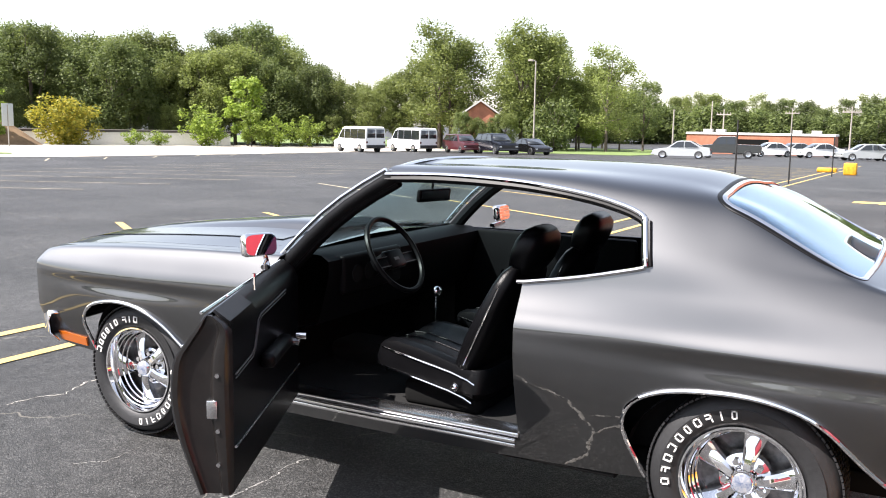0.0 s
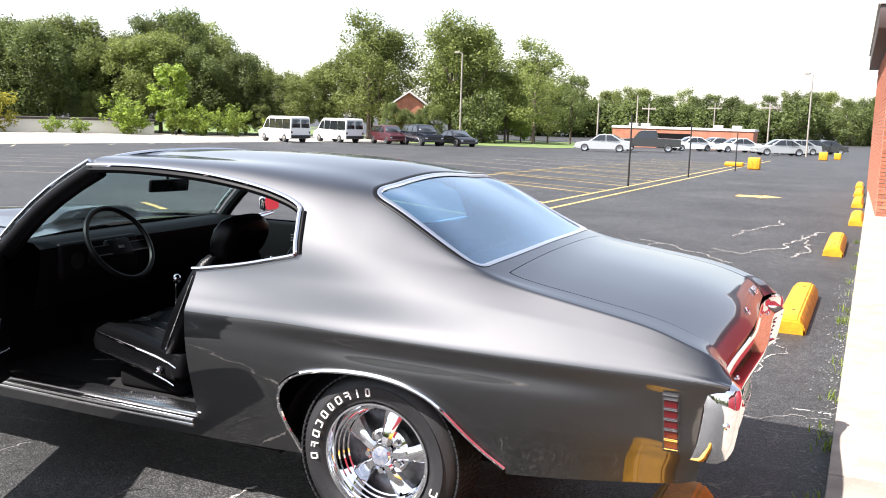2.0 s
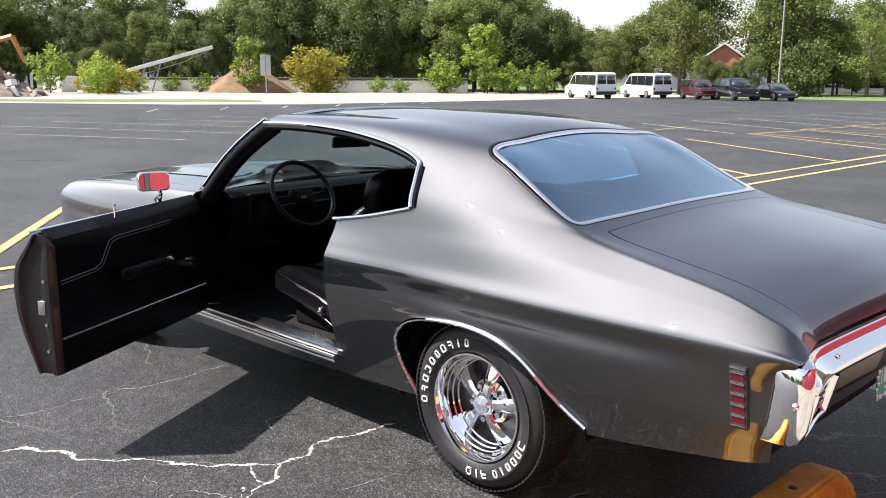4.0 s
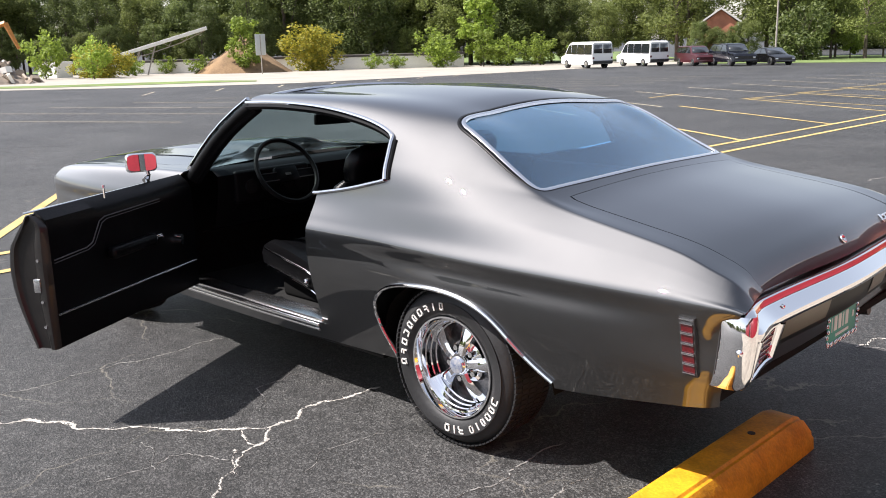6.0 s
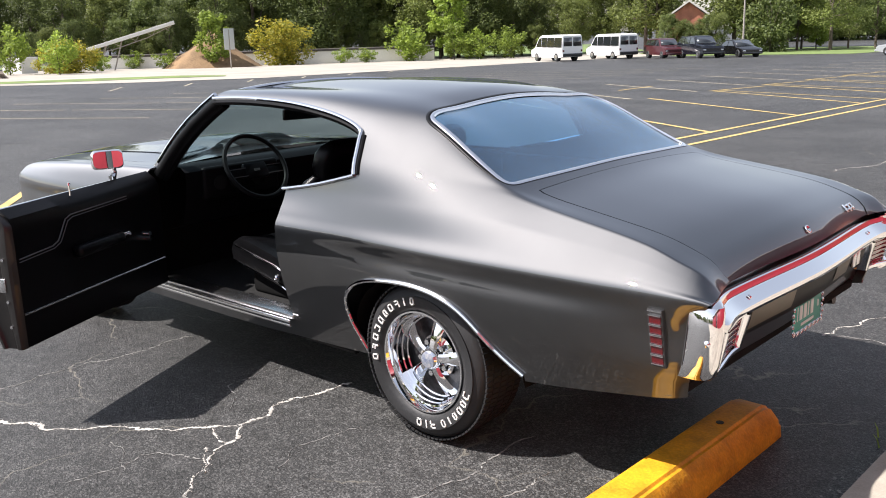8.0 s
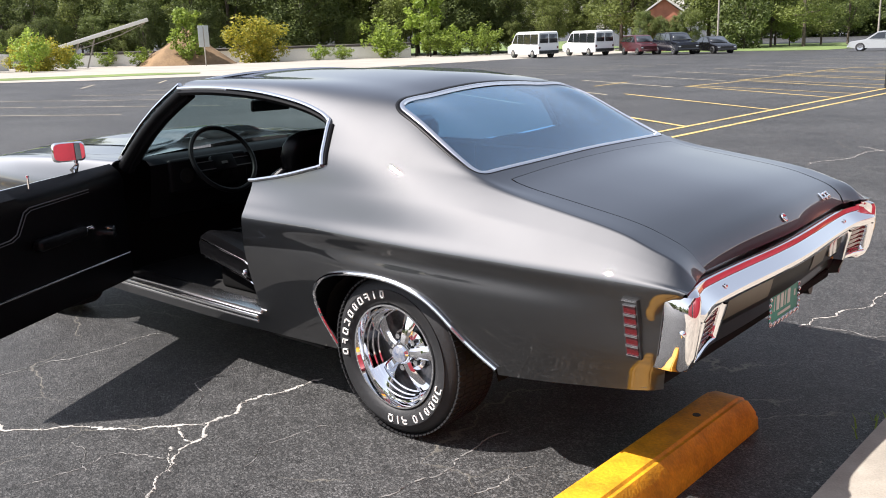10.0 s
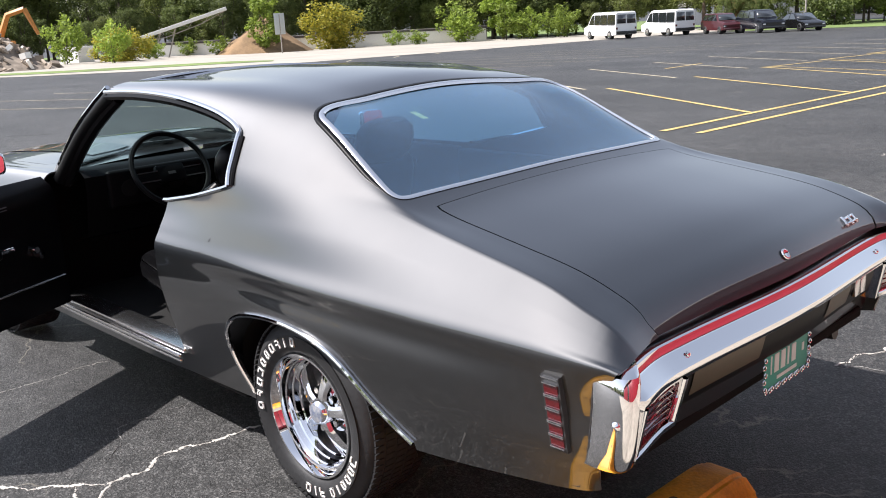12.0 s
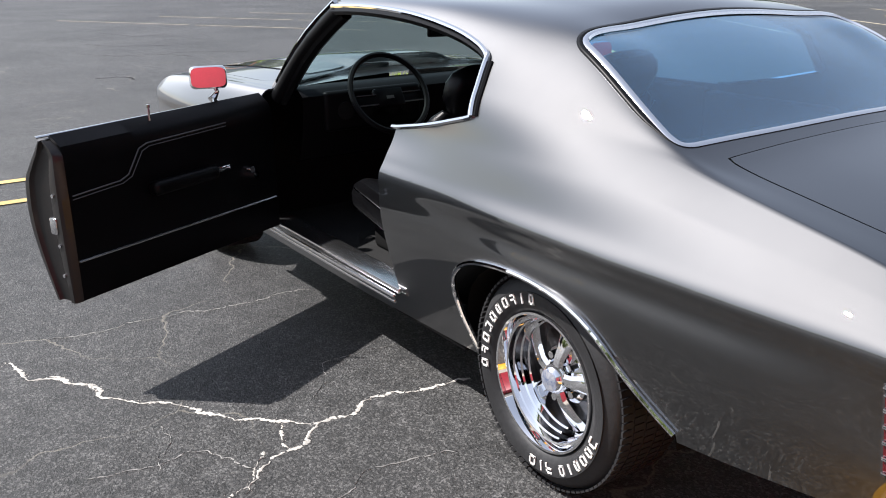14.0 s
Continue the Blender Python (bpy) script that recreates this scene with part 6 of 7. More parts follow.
# ---- parked vehicles ----
def vehicle(name, label, at, heading, length, width, height, outline, panes, paint, wheel_r=0.33, roof_w=0.80, belt=0.62, van=False):
    """outline: the side view as (share of length from the nose, share of height); panes: side windows in the same measure;
    the first pair of outline points above the belt and the last are the windscreen and the rear window."""
    t = thing(name, label, "van" if van else "car")
    t.matrix_world = Matrix.Translation((at[0], at[1], ground_z(*at))) @ Matrix.Rotation(math.atan2(heading[1], heading[0]), 4, "Z")

    def half(h):
        k = max(0.0, (h - belt) / (1 - belt))
        return width / 2 * (1 - (1 - roof_w) * k) * (0.96 + 0.04 * min(1, max(0, (h - 0.15) / 0.25)))

    bm = bmesh.new()
    rings = []
    for y, sink in ((-1, 0.03), (-0.94, 0.008), (-0.7, 0.0), (0.7, 0.0), (0.94, 0.008), (1, 0.03)):
        rings.append([bm.verts.new(((0.5 - u - sink * 0.35 * (0.5 - u)) * length, y * half(h), (h - sink * (h > 0.45)) * height)) for u, h in outline])
    n = len(outline)
    for a, b in zip(rings, rings[1:]):
        for i in range(n):
            bm.faces.new((a[i], a[(i + 1) % n], b[(i + 1) % n], b[i]))
    bm.faces.new(rings[0][::-1])
    bm.faces.new(rings[-1])
    bmesh.ops.recalc_face_normals(bm, faces=bm.faces[:])
    part("body", bm, paint, t)
    for pane in panes:
        for s in (-1, 1):
            bm = bmesh.new()
            q = [[bm.verts.new(((0.5 - u) * length, s * (half(h) + d), h * height)) for u, h in pane] for d in (-0.03, 0.012)]
            m = len(pane)
            bm.faces.new(q[1])
            for i in range(m):
                bm.faces.new((q[0][i], q[0][(i + 1) % m], q[1][(i + 1) % m], q[1][i]))
            bmesh.ops.recalc_face_normals(bm, faces=bm.faces[:])
            part("side_window", bm, M["carglass"], t)
    top = [i for i, p in enumerate(outline) if p[1] > belt - 0.04]
    rise = [i for i in range(n - 1) if outline[i + 1][1] - outline[i][1] > 0.2 and outline[i][0] > 0.05][0]
    fall = [i for i in range(n - 1) if outline[i][1] - outline[i + 1][1] > 0.2 and outline[i][1] > 0.8][0]
    for nm, i in (("windscreen", rise), ("rear_window", fall)):
        (u0, h0), (u1, h1) = outline[i], outline[i + 1]
        nx, nz = (h1 - h0) * height, (u1 - u0) * length
        ln = math.hypot(nx, nz)
        off = 0.025
        halves = ((-0.88, -0.06), (0.06, 0.88)) if van and nm == "rear_window" else ((-0.88, 0.88),)
        for y0, y1 in halves:
            bm = bmesh.new()
            c = []
            for k in (0.10, 0.92) if nm == "windscreen" or not van else (0.14, 0.84):
                u, h = u0 + (u1 - u0) * k, h0 + (h1 - h0) * k
                for y in (y0, y1):
                    c.append(bm.verts.new(((0.5 - u) * length + nx / ln * off, y * half(h), h * height + nz / ln * off)))
            bm.faces.new((c[0], c[1], c[3], c[2]))
            solid(part(nm, bm, M["carglass"], t), 0.02)
    for xw in (length * 0.5 - length * 0.18, -length * 0.5 + length * 0.20):
        for s in (-1, 1):
            w = new("wheel")
            w.parent = t
            w.matrix_basis = Matrix.Translation((xw, s * width * 0.44, wheel_r)) @ Matrix.Rotation(radians(90 if s < 0 else -90), 4, "X")
            bm = bmesh.new()
            lathe(bm, [(0.2, -0.18), (wheel_r, -0.18), (wheel_r, 0.09), (wheel_r - 0.03, 0.12), (0.22, 0.13)], 20)
            part("tyre", bm, M["rubber"], w)
            bm = bmesh.new()
            lathe(bm, [(0.23, 0.10), (0.22, 0.135), (0.12, 0.11), (0.001, 0.12)], 16)
            part("rim", bm, M["satin"], w)
    for s in (-1, 1):
        bm = bmesh.new()
        zr = 0.50 * height if not van else 0.40 * height
        box(bm, (-length / 2 - 0.015, s * width * 0.44 - 0.08, zr - 0.09), (-length / 2 + 0.12, s * width * 0.44 + 0.08, zr + 0.09), None, 0.02)
        part("tail_light", bm, M["red"], t)
        bm = bmesh.new()
        box(bm, (length / 2 - 0.14, s * width * 0.40 - 0.14, 0.38 * height - 0.08), (length / 2 + 0.012, s * width * 0.40 + 0.10, 0.38 * height + 0.05), None, 0.02)
        part("headlight", bm, M["satin"], t)
    for x0, nm in ((length / 2, "front_bumper"), (-length / 2, "rear_bumper")):
        bm = bmesh.new()
        box(bm, (x0 - 0.10, -width * 0.47, 0.19 * height), (x0 + 0.10, width * 0.47, 0.30 * height), None, 0.04, 2)
        part(nm, bm, M["dark"] if van else paint, t)
    return t


SED = [(0.0, .22), (0.0, .42), (0.03, .50), (0.25, .60), (0.42, .96), (0.50, 1.0), (0.66, .985), (0.86, .66), (0.98, .63), (1.0, .5), (1.0, .24), (0.9, .17), (0.1, .16)]
SED_W = [[(.31, .63), (.435, .92), (.54, .945), (.54, .64)], [(.56, .64), (.56, .945), (.65, .93), (.79, .68), (.78, .65)]]
SUV = [(0.0, .22), (0.0, .45), (0.03, .55), (0.24, .62), (0.36, .95), (0.45, 1.0), (0.90, .985), (0.985, .66), (1.0, .55), (1.0, .24), (0.9, .18), (0.1, .18)]
SUV_W = [[(.29, .64), (.385, .92), (.50, .935), (.50, .65)], [(.52, .65), (.52, .935), (.70, .93), (.70, .65)], [(.72, .65), (.72, .93), (.88, .915), (.94, .67)]]
VAN = [(0.0, .18), (0.0, .40), (0.02, .46), (0.13, .54), (0.24, .90), (0.28, .97), (0.34, 1.0), (0.97, 1.0), (0.993, .96), (1.0, .5), (1.0, .18), (0.9, .15), (0.1, .15)]
VAN_W = [[(.17, .55), (.255, .86), (.33, .90), (.33, .54)], [(.345, .54), (.345, .90), (.51, .90), (.51, .54)], [(.525, .54), (.525, .90), (.735, .90), (.735, .54)], [(.75, .54), (.75, .90), (.965, .90), (.965, .54)]]
PIC = [(0.0, .24), (0.0, .50), (0.02, .57), (0.24, .63), (0.33, .95), (0.38, 1.0), (0.60, 1.0), (0.635, .64), (0.99, .63), (1.0, .55), (1.0, .3), (0.9, .25), (0.1, .25)]
PIC_W = [[(.29, .65), (.35, .92), (.45, .94), (.45, .65)], [(.47, .65), (.47, .94), (.585, .94), (.60, .65)]]
AWAY = (-0.90, 0.43)
vehicle("passenger_van", "white passenger van with dark side windows", (-44.5, 63.8), AWAY, 5.6, 2.0, 2.25, VAN, VAN_W, M["carwhite"], 0.36, 0.92, 0.55, True)
vehicle("passenger_van", "white passenger van parked beside another", (-43.0, 70.5), AWAY, 5.6, 2.0, 2.25, VAN, VAN_W, M["carwhite"], 0.36, 0.92, 0.55, True)
BACK_IN = (0.80, -0.60)
vehicle("estate_car", "maroon sport utility car at the lot's edge", (-37.6, 70.4), BACK_IN, 4.6, 1.85, 1.72, SUV, SUV_W, M["carred"])
vehicle("estate_car", "dark navy sport utility car at the lot's edge", (-33.7, 69.4), BACK_IN, 4.9, 1.95, 1.85, SUV, SUV_W, M["carnavy"])
vehicle("saloon_car", "black saloon car at the lot's edge", (-31.0, 71.0), BACK_IN, 4.6, 1.8, 1.45, SED, SED_W, M["carblack"])
vehicle("saloon_car", "silver four-door saloon car standing on the lot", (-17.6, 71.0), (-0.985, -0.17), 4.6, 1.8, 1.48, SED, SED_W, M["carsilver"])
vehicle("pickup_truck", "black pickup truck on the lot", (-15.2, 78.0), (-0.98, -0.2), 5.4, 2.0, 1.9, PIC, PIC_W, M["carblack"], 0.38)
for x, y, dx, dy, p in ((-13.8, 92, -0.80, -0.60, "carwhite"), (-9.3, 92, -0.80, -0.60, "carwhite"), (-12.3, 98, -0.7, -0.7, "carsilver"), (-4.5, 82.0, -0.90, -0.44, "carsilver"), (-3.7, 90.0, -0.85, -0.5, "carsilver"), (-2.8, 96.0, -0.7, -0.7, "carnavy"), (-1.4, 100.0, -0.8, -0.6, "carblack")):
    vehicle("saloon_car", {"carwhite": "white", "carsilver": "silver", "carblack": "black", "carnavy": "dark navy"}[p] + " saloon car in the far row", (x, y), (dx, dy), 4.6, 1.8, 1.45, SED, SED_W, M[p])


# ---- poles, signs, far buildings ----
def pole(name, at, height, r, material, label, arm=0.0, cross=0.0, category="pole"):
    t = thing(name, label, category)
    t.location = (at[0], at[1], ground_z(*at))
    bm = bmesh.new()
    cyl(bm, (0, 0, -0.2), (0, 0, height), r, r * 0.7, 12)
    part("pole", bm, material, t)
    if arm:
        bm = bmesh.new()
        tube(bm, [(0, 0, height - 0.05), (-arm * 0.5, 0, height + 0.05), (-arm, 0, height + 0.05)], 0.03, 6)
        box(bm, (-arm - 0.5, -0.16, height - 0.02), (-arm, 0.16, height + 0.14), None, 0.05, 2)
        part("lamp_head", bm, M["pole"], t)
    if cross:
        bm = bmesh.new()
        box(bm, (-cross, -0.06, height - 0.75), (cross, 0.06, height - 0.60), None, 0.01)
        for u in (-0.9, -0.45, 0.45, 0.9):
            cyl(bm, (u * cross, 0, height - 0.6), (u * cross, 0, height - 0.4), 0.04, n=6)
        part("cross_arm", bm, M["pole"], t)
    return t


pole("street_lamp", polar(23.6, 86), 8.6, 0.09, M["pole"], "tall rusty lamp post with a flat lamp head", 0.25, category="lamp post")
pole("post", (-4.2, 21.6), 2.0, 0.03, M["dark"], "slender black metal post beside a yellow line")
pole("post", (-3.8, 29.3), 1.9, 0.03, M["dark"], "slender black metal post beside a yellow line")
pole("post", (-3.2, 38.0), 1.7, 0.03, M["dark"], "slender black metal post beside a yellow line")
for az, r, h, c in ((15.0, 95, 4.6, 0), (12.6, 120, 6.5, 0.0), (11.9, 120, 5.5, 0.9), (8.0, 130, 6.0, 0.9), (4.9, 110, 5.6, 1.0), (-1.6, 100, 4.5, 0), (-2.6, 95, 3.6, 0)):
    pole("utility_pole", polar(az, r), h, 0.10, M["pole"], "weathered wooden utility pole", 0.0, c, "utility pole")
pole("street_lamp", polar(2.75, 84), 7.0, 0.08, M["pole"], "tall lamp post at the end of the lot", 0.2, category="lamp post")
s = thing("road_sign", "grey back of a sign on a post", "sign")
s.location = (-70.9, 48.2, ground_z(-70.9, 48.2))
s.rotation_euler = (0, 0, radians(20))
bm = bmesh.new()
box(bm, (-0.04, -0.04, -0.1), (0.04, 0.04, 3.6), None, 0.005)
part("post", bm, M["pole"], s)
bm = bmesh.new()
box(bm, (-0.02, -0.75, 1.75), (0.0, 0.75, 3.7), pose(0, 0, 0, 0, 0, -4), 0.004)
part("sign_board", bm, M["sign"], s)


M["pale_roof"] = mat("pale_roofing", (0.55, 0.53, 0.49), 0.8, spread=0.1)
M["dark_roof"] = mat("dark_roof_edge", (0.07, 0.06, 0.055), 0.7, spread=0.2)


def block(name, label, category, c, size, yaw, wall, roof, rise=0.0, material2=None):
    """A far building with a roof and windows."""
    t = thing(name, label, category)
    t.matrix_world = Matrix.Translation((c[0], c[1], ground_z(*c) - 0.3)) @ Matrix.Rotation(radians(yaw), 4, "Z")
    L, W, H = size
    bm = bmesh.new()
    box(bm, (-L / 2, -W / 2, 0), (L / 2, W / 2, H))
    if rise:
        v = [bm.verts.new(p) for p in ((-L / 2, -W / 2, H), (-L / 2, W / 2, H), (-L / 2, 0, H + rise), (L / 2, -W / 2, H), (L / 2, W / 2, H), (L / 2, 0, H + rise))]
        bm.faces.new(v[:3])
        bm.faces.new(v[3:])
    part("wall", bm, wall, t, smooth=False)
    bm = bmesh.new()
    if rise:
        for sgn in (-1, 1):
            q = [bm.verts.new((x, sgn * yy, z + dz)) for dz in (0.02, 0.22) for x, yy, z in ((-L / 2 - 0.4, 0, H + rise), (L / 2 + 0.4, 0, H + rise), (L / 2 + 0.4, W / 2 + 0.5, H - 0.2), (-L / 2 - 0.4, W / 2 + 0.5, H - 0.2))]
            for f in ((0, 1, 2, 3), (7, 6, 5, 4), (0, 4, 5, 1), (1, 5, 6, 2), (2, 6, 7, 3), (3, 7, 4, 0)):
                bm.faces.new([q[i] for i in f])
        bmesh.ops.recalc_face_normals(bm, faces=bm.faces[:])
    else:
        box(bm, (-L / 2 - 0.1, -W / 2 - 0.1, H), (L / 2 + 0.1, W / 2 + 0.1, H + 0.25), None, 0.02)
    part("roof", bm, roof, t, smooth=False)
    return t


block("low_shed", "long low white metal shed behind the gravel", "shed", (-83.6, 61.7), (39, 4, 1.65), 52.7, M["wallwhite"], M["dark_roof"])
block("brick_house", "red brick house with a pale gable roof among the trees", "house", polar(26.8, 106), (7, 3.3, 4.5), 116.7, M["far_brick"], M["pale_roof"], 1.3)
low_building = block("low_brick_building", "long low red brick building with a dark panel standing for the shade inside an open bay", "building", (-17.8, 112), (16.6, 8, 2.6), 2, M["far_brick"], M["wallwhite"])
# near-black panel on the solid wall paints the shade inside the bay
bm = bmesh.new()
box(bm, (-2.8, -4.03, 0.2), (1.2, -3.98, 2.1))
part("bay_shade", bm, M["under"], low_building, "dark panel standing for the shade inside an open bay")
for x in (-6.9, -5.4, 3.4, 5.6):
    bm = bmesh.new()
    box(bm, (x, -1.0, 2.84), (x + 1.1, 0.2, 3.25), None, 0.03)
    part("roof_unit", bm, M["roofgrey"], low_building, "pale roof unit")
s = block("sign_panel", "small red and white panel at the end of the shed", "sign", (-72.2, 75.6), (1.8, 0.1, 1.4), 52.7, M["wallwhite"], M["signred"])


def heap(name, label, at, radius, height, material, seed, category, chunks=0):
    rn = random.Random(seed)
    vs, fs, n, k = [], [], 36, 14
    for i in range(k + 1):
        u = i / k
        for j in range(n):
            a = 2 * math.pi * j / n
            p = Vector((math.cos(a) * u * 2.2, math.sin(a) * u * 2.2, seed))
            z = height * max(0, 1 - u) ** 1.05 * (1 + 0.25 * noise.noise(p)) + 0.18 * noise.noise(p * 3) * (1 - u)
            vs.append((radius * u * math.cos(a) * (1 + 0.12 * noise.noise(p)), radius * u * math.sin(a), z - 0.1))
    for i in range(k):
        for j in range(n):
            fs.append((i * n + j, (i + 1) * n + j, (i + 1) * n + (j + 1) % n, i * n + (j + 1) % n))
    t = thing(name, label, category)
    t.location = (at[0], at[1], ground_z(*at))
    raw("mound", vs, fs, material, t, sharp=0)
    for c in range(chunks):
        bm = bmesh.new()
        u, a = rn.random() ** 0.7, rn.uniform(0, 6.28)
        sx, sy, sz = (rn.uniform(0.1, 0.6) for _ in range(3))
        box(bm, (-sx, -sy * 0.5, -sz * 0.4), (sx, sy * 0.5, sz * 0.4), pose(radius * u * math.cos(a), radius * u * math.sin(a), height * (1 - u) + 0.05, rn.uniform(0, 60), rn.uniform(0, 60), rn.uniform(0, 360)))
        part("rubble_piece", bm, M["rubble"] if rn.random() < 0.88 else M["wallwhite"], t, smooth=False)


heap("soil_heap", "brown heap of soil before the white shed", polar(55.8, 100), 5.4, 3.9, M["earth"], 3, "soil heap")
heap("rubble_heap", "heap of broken concrete and demolition rubble", (-69, 22.0), 4.0, 2.3, M["rubble"], 5, "rubble", 110)

# conveyor and excavator beyond the rubble
c = thing("conveyor", "long pale inclined conveyor on struts", "conveyor")
a, b = Vector((*polar(64.6, 100), 0.1)), Vector((*polar(57.8, 100), 3.5))
d = (b - a).normalized()
side = d.cross(Vector((0, 0, 1))).normalized()
up = side.cross(d)
bm = bmesh.new()
frame_m = Matrix((d, side, up)).transposed().to_4x4()
frame_m.translation = a
box(bm, (0, -0.45, -0.05), ((b - a).length, 0.45, 0.32), frame_m, 0.03)
part("belt_housing", bm, M["wallwhite"], c)
L = (b - a).length
low = [frame_m @ Vector((L * u, 0, -h)) for u, h in ((0.15, 0.1), (0.45, 0.62), (0.75, 0.5), (0.97, 0.08))]
bm = bmesh.new()
tube(bm, low, 0.05, 6)
part("truss", bm, M["pole"], c)
for i in range(11):
    u = 0.2 + 0.07 * i
    bm = bmesh.new()
    tube(bm, [frame_m @ Vector((L * u, 0, -0.05)), frame_m @ Vector((L * (u + 0.035 * (-1) ** i), 0, -0.45))], 0.03, 5)
    part("brace", bm, M["pole"], c)
for u in (0.42, 0.55):
    bm = bmesh.new()
    p = a.lerp(b, u)
    tube(bm, [p, p - d * 1.2 + Vector((0, 0, -p.z - 1.2))], 0.08, 6)
    part("strut", bm, M["pole"], c)
h = block("site_hut", "small pale machine hut under a flat roof", "hut", polar(66.5, 98), (2.4, 2.0, 1.6), 20, M["wallwhite"], M["wallwhite"])
e = thing("excavator", "old orange excavator with its arm raised", "excavator")
p0 = polar(70.5, 82)
e.location = (*p0, ground_z(*p0))
bm = bmesh.new()
box(bm, (-1.6, -1.2, 0.1), (1.6, 1.2, 0.8), None, 0.15, 2)
part("tracks", bm, M["dark"], e)
bm = bmesh.new()
box(bm, (-1.4, -1.2, 0.8), (1.4, 1.1, 2.2), None, 0.12, 2)
part("cab", bm, M["excavator"], e)
bm = bmesh.new()
tube(bm, [(0, 0, 1.6), (0.9, 0.9, 4.2), (1.9, 1.9, 4.6)], [0.30, 0.24, 0.20], 4)
part("boom", bm, M["excavator"], e)
bm = bmesh.new()
tube(bm, [(1.9, 1.9, 4.6), (2.5, 2.5, 2.6)], [0.22, 0.14], 4)
part("stick", bm, M["excavator"], e)

# ---- cracks, painted lines and yellow blocks ----
def crack(pts, w=0.012, fill="crack", label="pale jagged crack in the asphalt"):
    """A jagged filled crack: a broken ribbon of uneven width with crumbs beside it, following rough points."""
    w, rn = w * (0.85 if pts[0][1] < 1.0 else 0.45), random.Random(int(pts[0][0] * 1000))
    fill = "crack_fine" if fill == "crack" and w < 0.0078 else fill
    path = [Vector((*p, 0)) for p in pts]
    while (path[1] - path[0]).length > 1.1 * max(w, 0.010) and len(path) < 260:
        out = []
        for a, b in zip(path, path[1:]):
            d = b - a
            n = Vector((-d.y, d.x, 0))
            out += [a, a.lerp(b, rn.uniform(0.4, 0.6)) + n * rn.uniform(-0.17, 0.17)]
        path = out + [path[-1]]
    vs, fs, wide = [], [], 1.0
    for i, p in enumerate(path):
        t = (path[min(i + 1, len(path) - 1)] - path[max(i - 1, 0)]).normalized()
        n = Vector((-t.y, t.x, 0))
        wide = min(max(wide + rn.uniform(-0.35, 0.35), 0.25), 1.25)
        z = ground_z(p.x, p.y)
        ends = 0.3 if i in (0, len(path) - 1) else 1
        vs += [(*(p + n * w * wide * ends * rn.uniform(0.25, 0.75))[:2], z + 0.0012), (*(p - n * w * wide * ends * rn.uniform(0.25, 0.75))[:2], z + 0.0012), (*p[:2], z + 0.003)]
    gap = 0.04 if w > 0.0125 else 0.16
    for i in range(len(path) - 1):
        a, b = 3 * i, 3 * i + 3
        if rn.random() > gap:
            fs += [(a, b, b + 2, a + 2), (a + 2, b + 2, b + 1, a + 1)]
    for p in path[::2]:
        if rn.random() < 0.6:
            c = p + Vector((rn.gauss(0, w * 0.8), rn.gauss(0, w * 0.8), 0))
            r, k, z = w * rn.uniform(0.08, 0.22), len(vs), ground_z(p.x, p.y)
            a0 = rn.uniform(0, 6.28)
            vs += [(c.x + r * math.cos(a0 + u), c.y + r * math.sin(a0 + u), z + 0.001) for u in (0, 1.4, 2.9, 4.6)] + [(c.x, c.y, z + 0.004)]
            fs += [(k + u, k + (u + 1) % 4, k + 4) for u in range(4)]
    tagged(raw("crack", vs, fs, M[fill], smooth=False), label, "crack", kind="structure")


M["open_crack"] = mat("open_crack", (0.012, 0.012, 0.012), 0.95)
crack([(-15.2, 1.2), (-14.4, 1.6), (-14.4, 2.2), (-13.5, 2.6)], 0.045, "open_crack", "dark open crack in the asphalt")
crack([(-14.4, 2.5), (-14.2, 3.1), (-13.7, 3.7)], 0.045, "open_crack", "dark open crack in the asphalt")
crack([(-11.3, 0.5), (-11.3, 0.8), (-10.8, 0.9)], 0.045, "open_crack", "dark open crack in the asphalt")
crack([(-17.5, 1.8), (-16.4, 2.3), (-16.1, 3.1)], 0.045, "open_crack", "dark open crack in the asphalt")
crack([(-20.6, 2.8), (-19.0, 3.1), (-19.0, 3.9)], 0.045, "open_crack", "dark open crack in the asphalt")
crack([(-1.88, -2.06), (-1.65, -2.01), (-1.51, -1.85), (-1.35, -1.82), (-1.21, -1.70), (-1.07, -1.57), (-0.90, -1.48), (-0.81, -1.36), (-0.72, -1.24), (-0.74, -1.08), (-0.77, -0.92), (-0.72, -0.81), (-0.70, -0.63)], 0.018)
crack([(-0.72, -1.24), (-0.63, -1.33), (-0.61, -1.40), (-0.56, -1.52), (-0.45, -1.62)], 0.016)
crack([(-0.81, -1.36), (-0.68, -1.40), (-0.61, -1.40)], 0.012)
crack([(-2.03, -1.90), (-1.99, -1.72), (-2.00, -1.43), (-1.95, -1.18), (-1.94, -0.94), (-1.93, -0.71)], 0.009)
crack([(-0.81, -1.99), (-0.76, -1.78), (-0.80, -1.69), (-0.72, -1.61), (-0.58, -1.55)], 0.006)
crack([(-0.90, -1.18), (-1.14, -1.03), (-1.15, -0.91), (-1.14, -0.73)], 0.005)
crack([(-0.27, -1.41), (-0.36, -1.27), (-0.34, -1.14), (-0.29, -0.95)], 0.007)
crack([(-1.01, -1.70), (-0.85, -1.73), (-0.73, -1.79)], 0.006)
crack([(0.29, -1.26), (0.31, -1.10), (0.32, -0.90), (0.33, -0.57)], 0.008)
crack([(0.53, -1.07), (0.55, -0.86), (0.59, -0.74)], 0.008)
crack([(-1.64, -1.94), (-1.50, -1.85), (-1.37, -1.83)], 0.012)
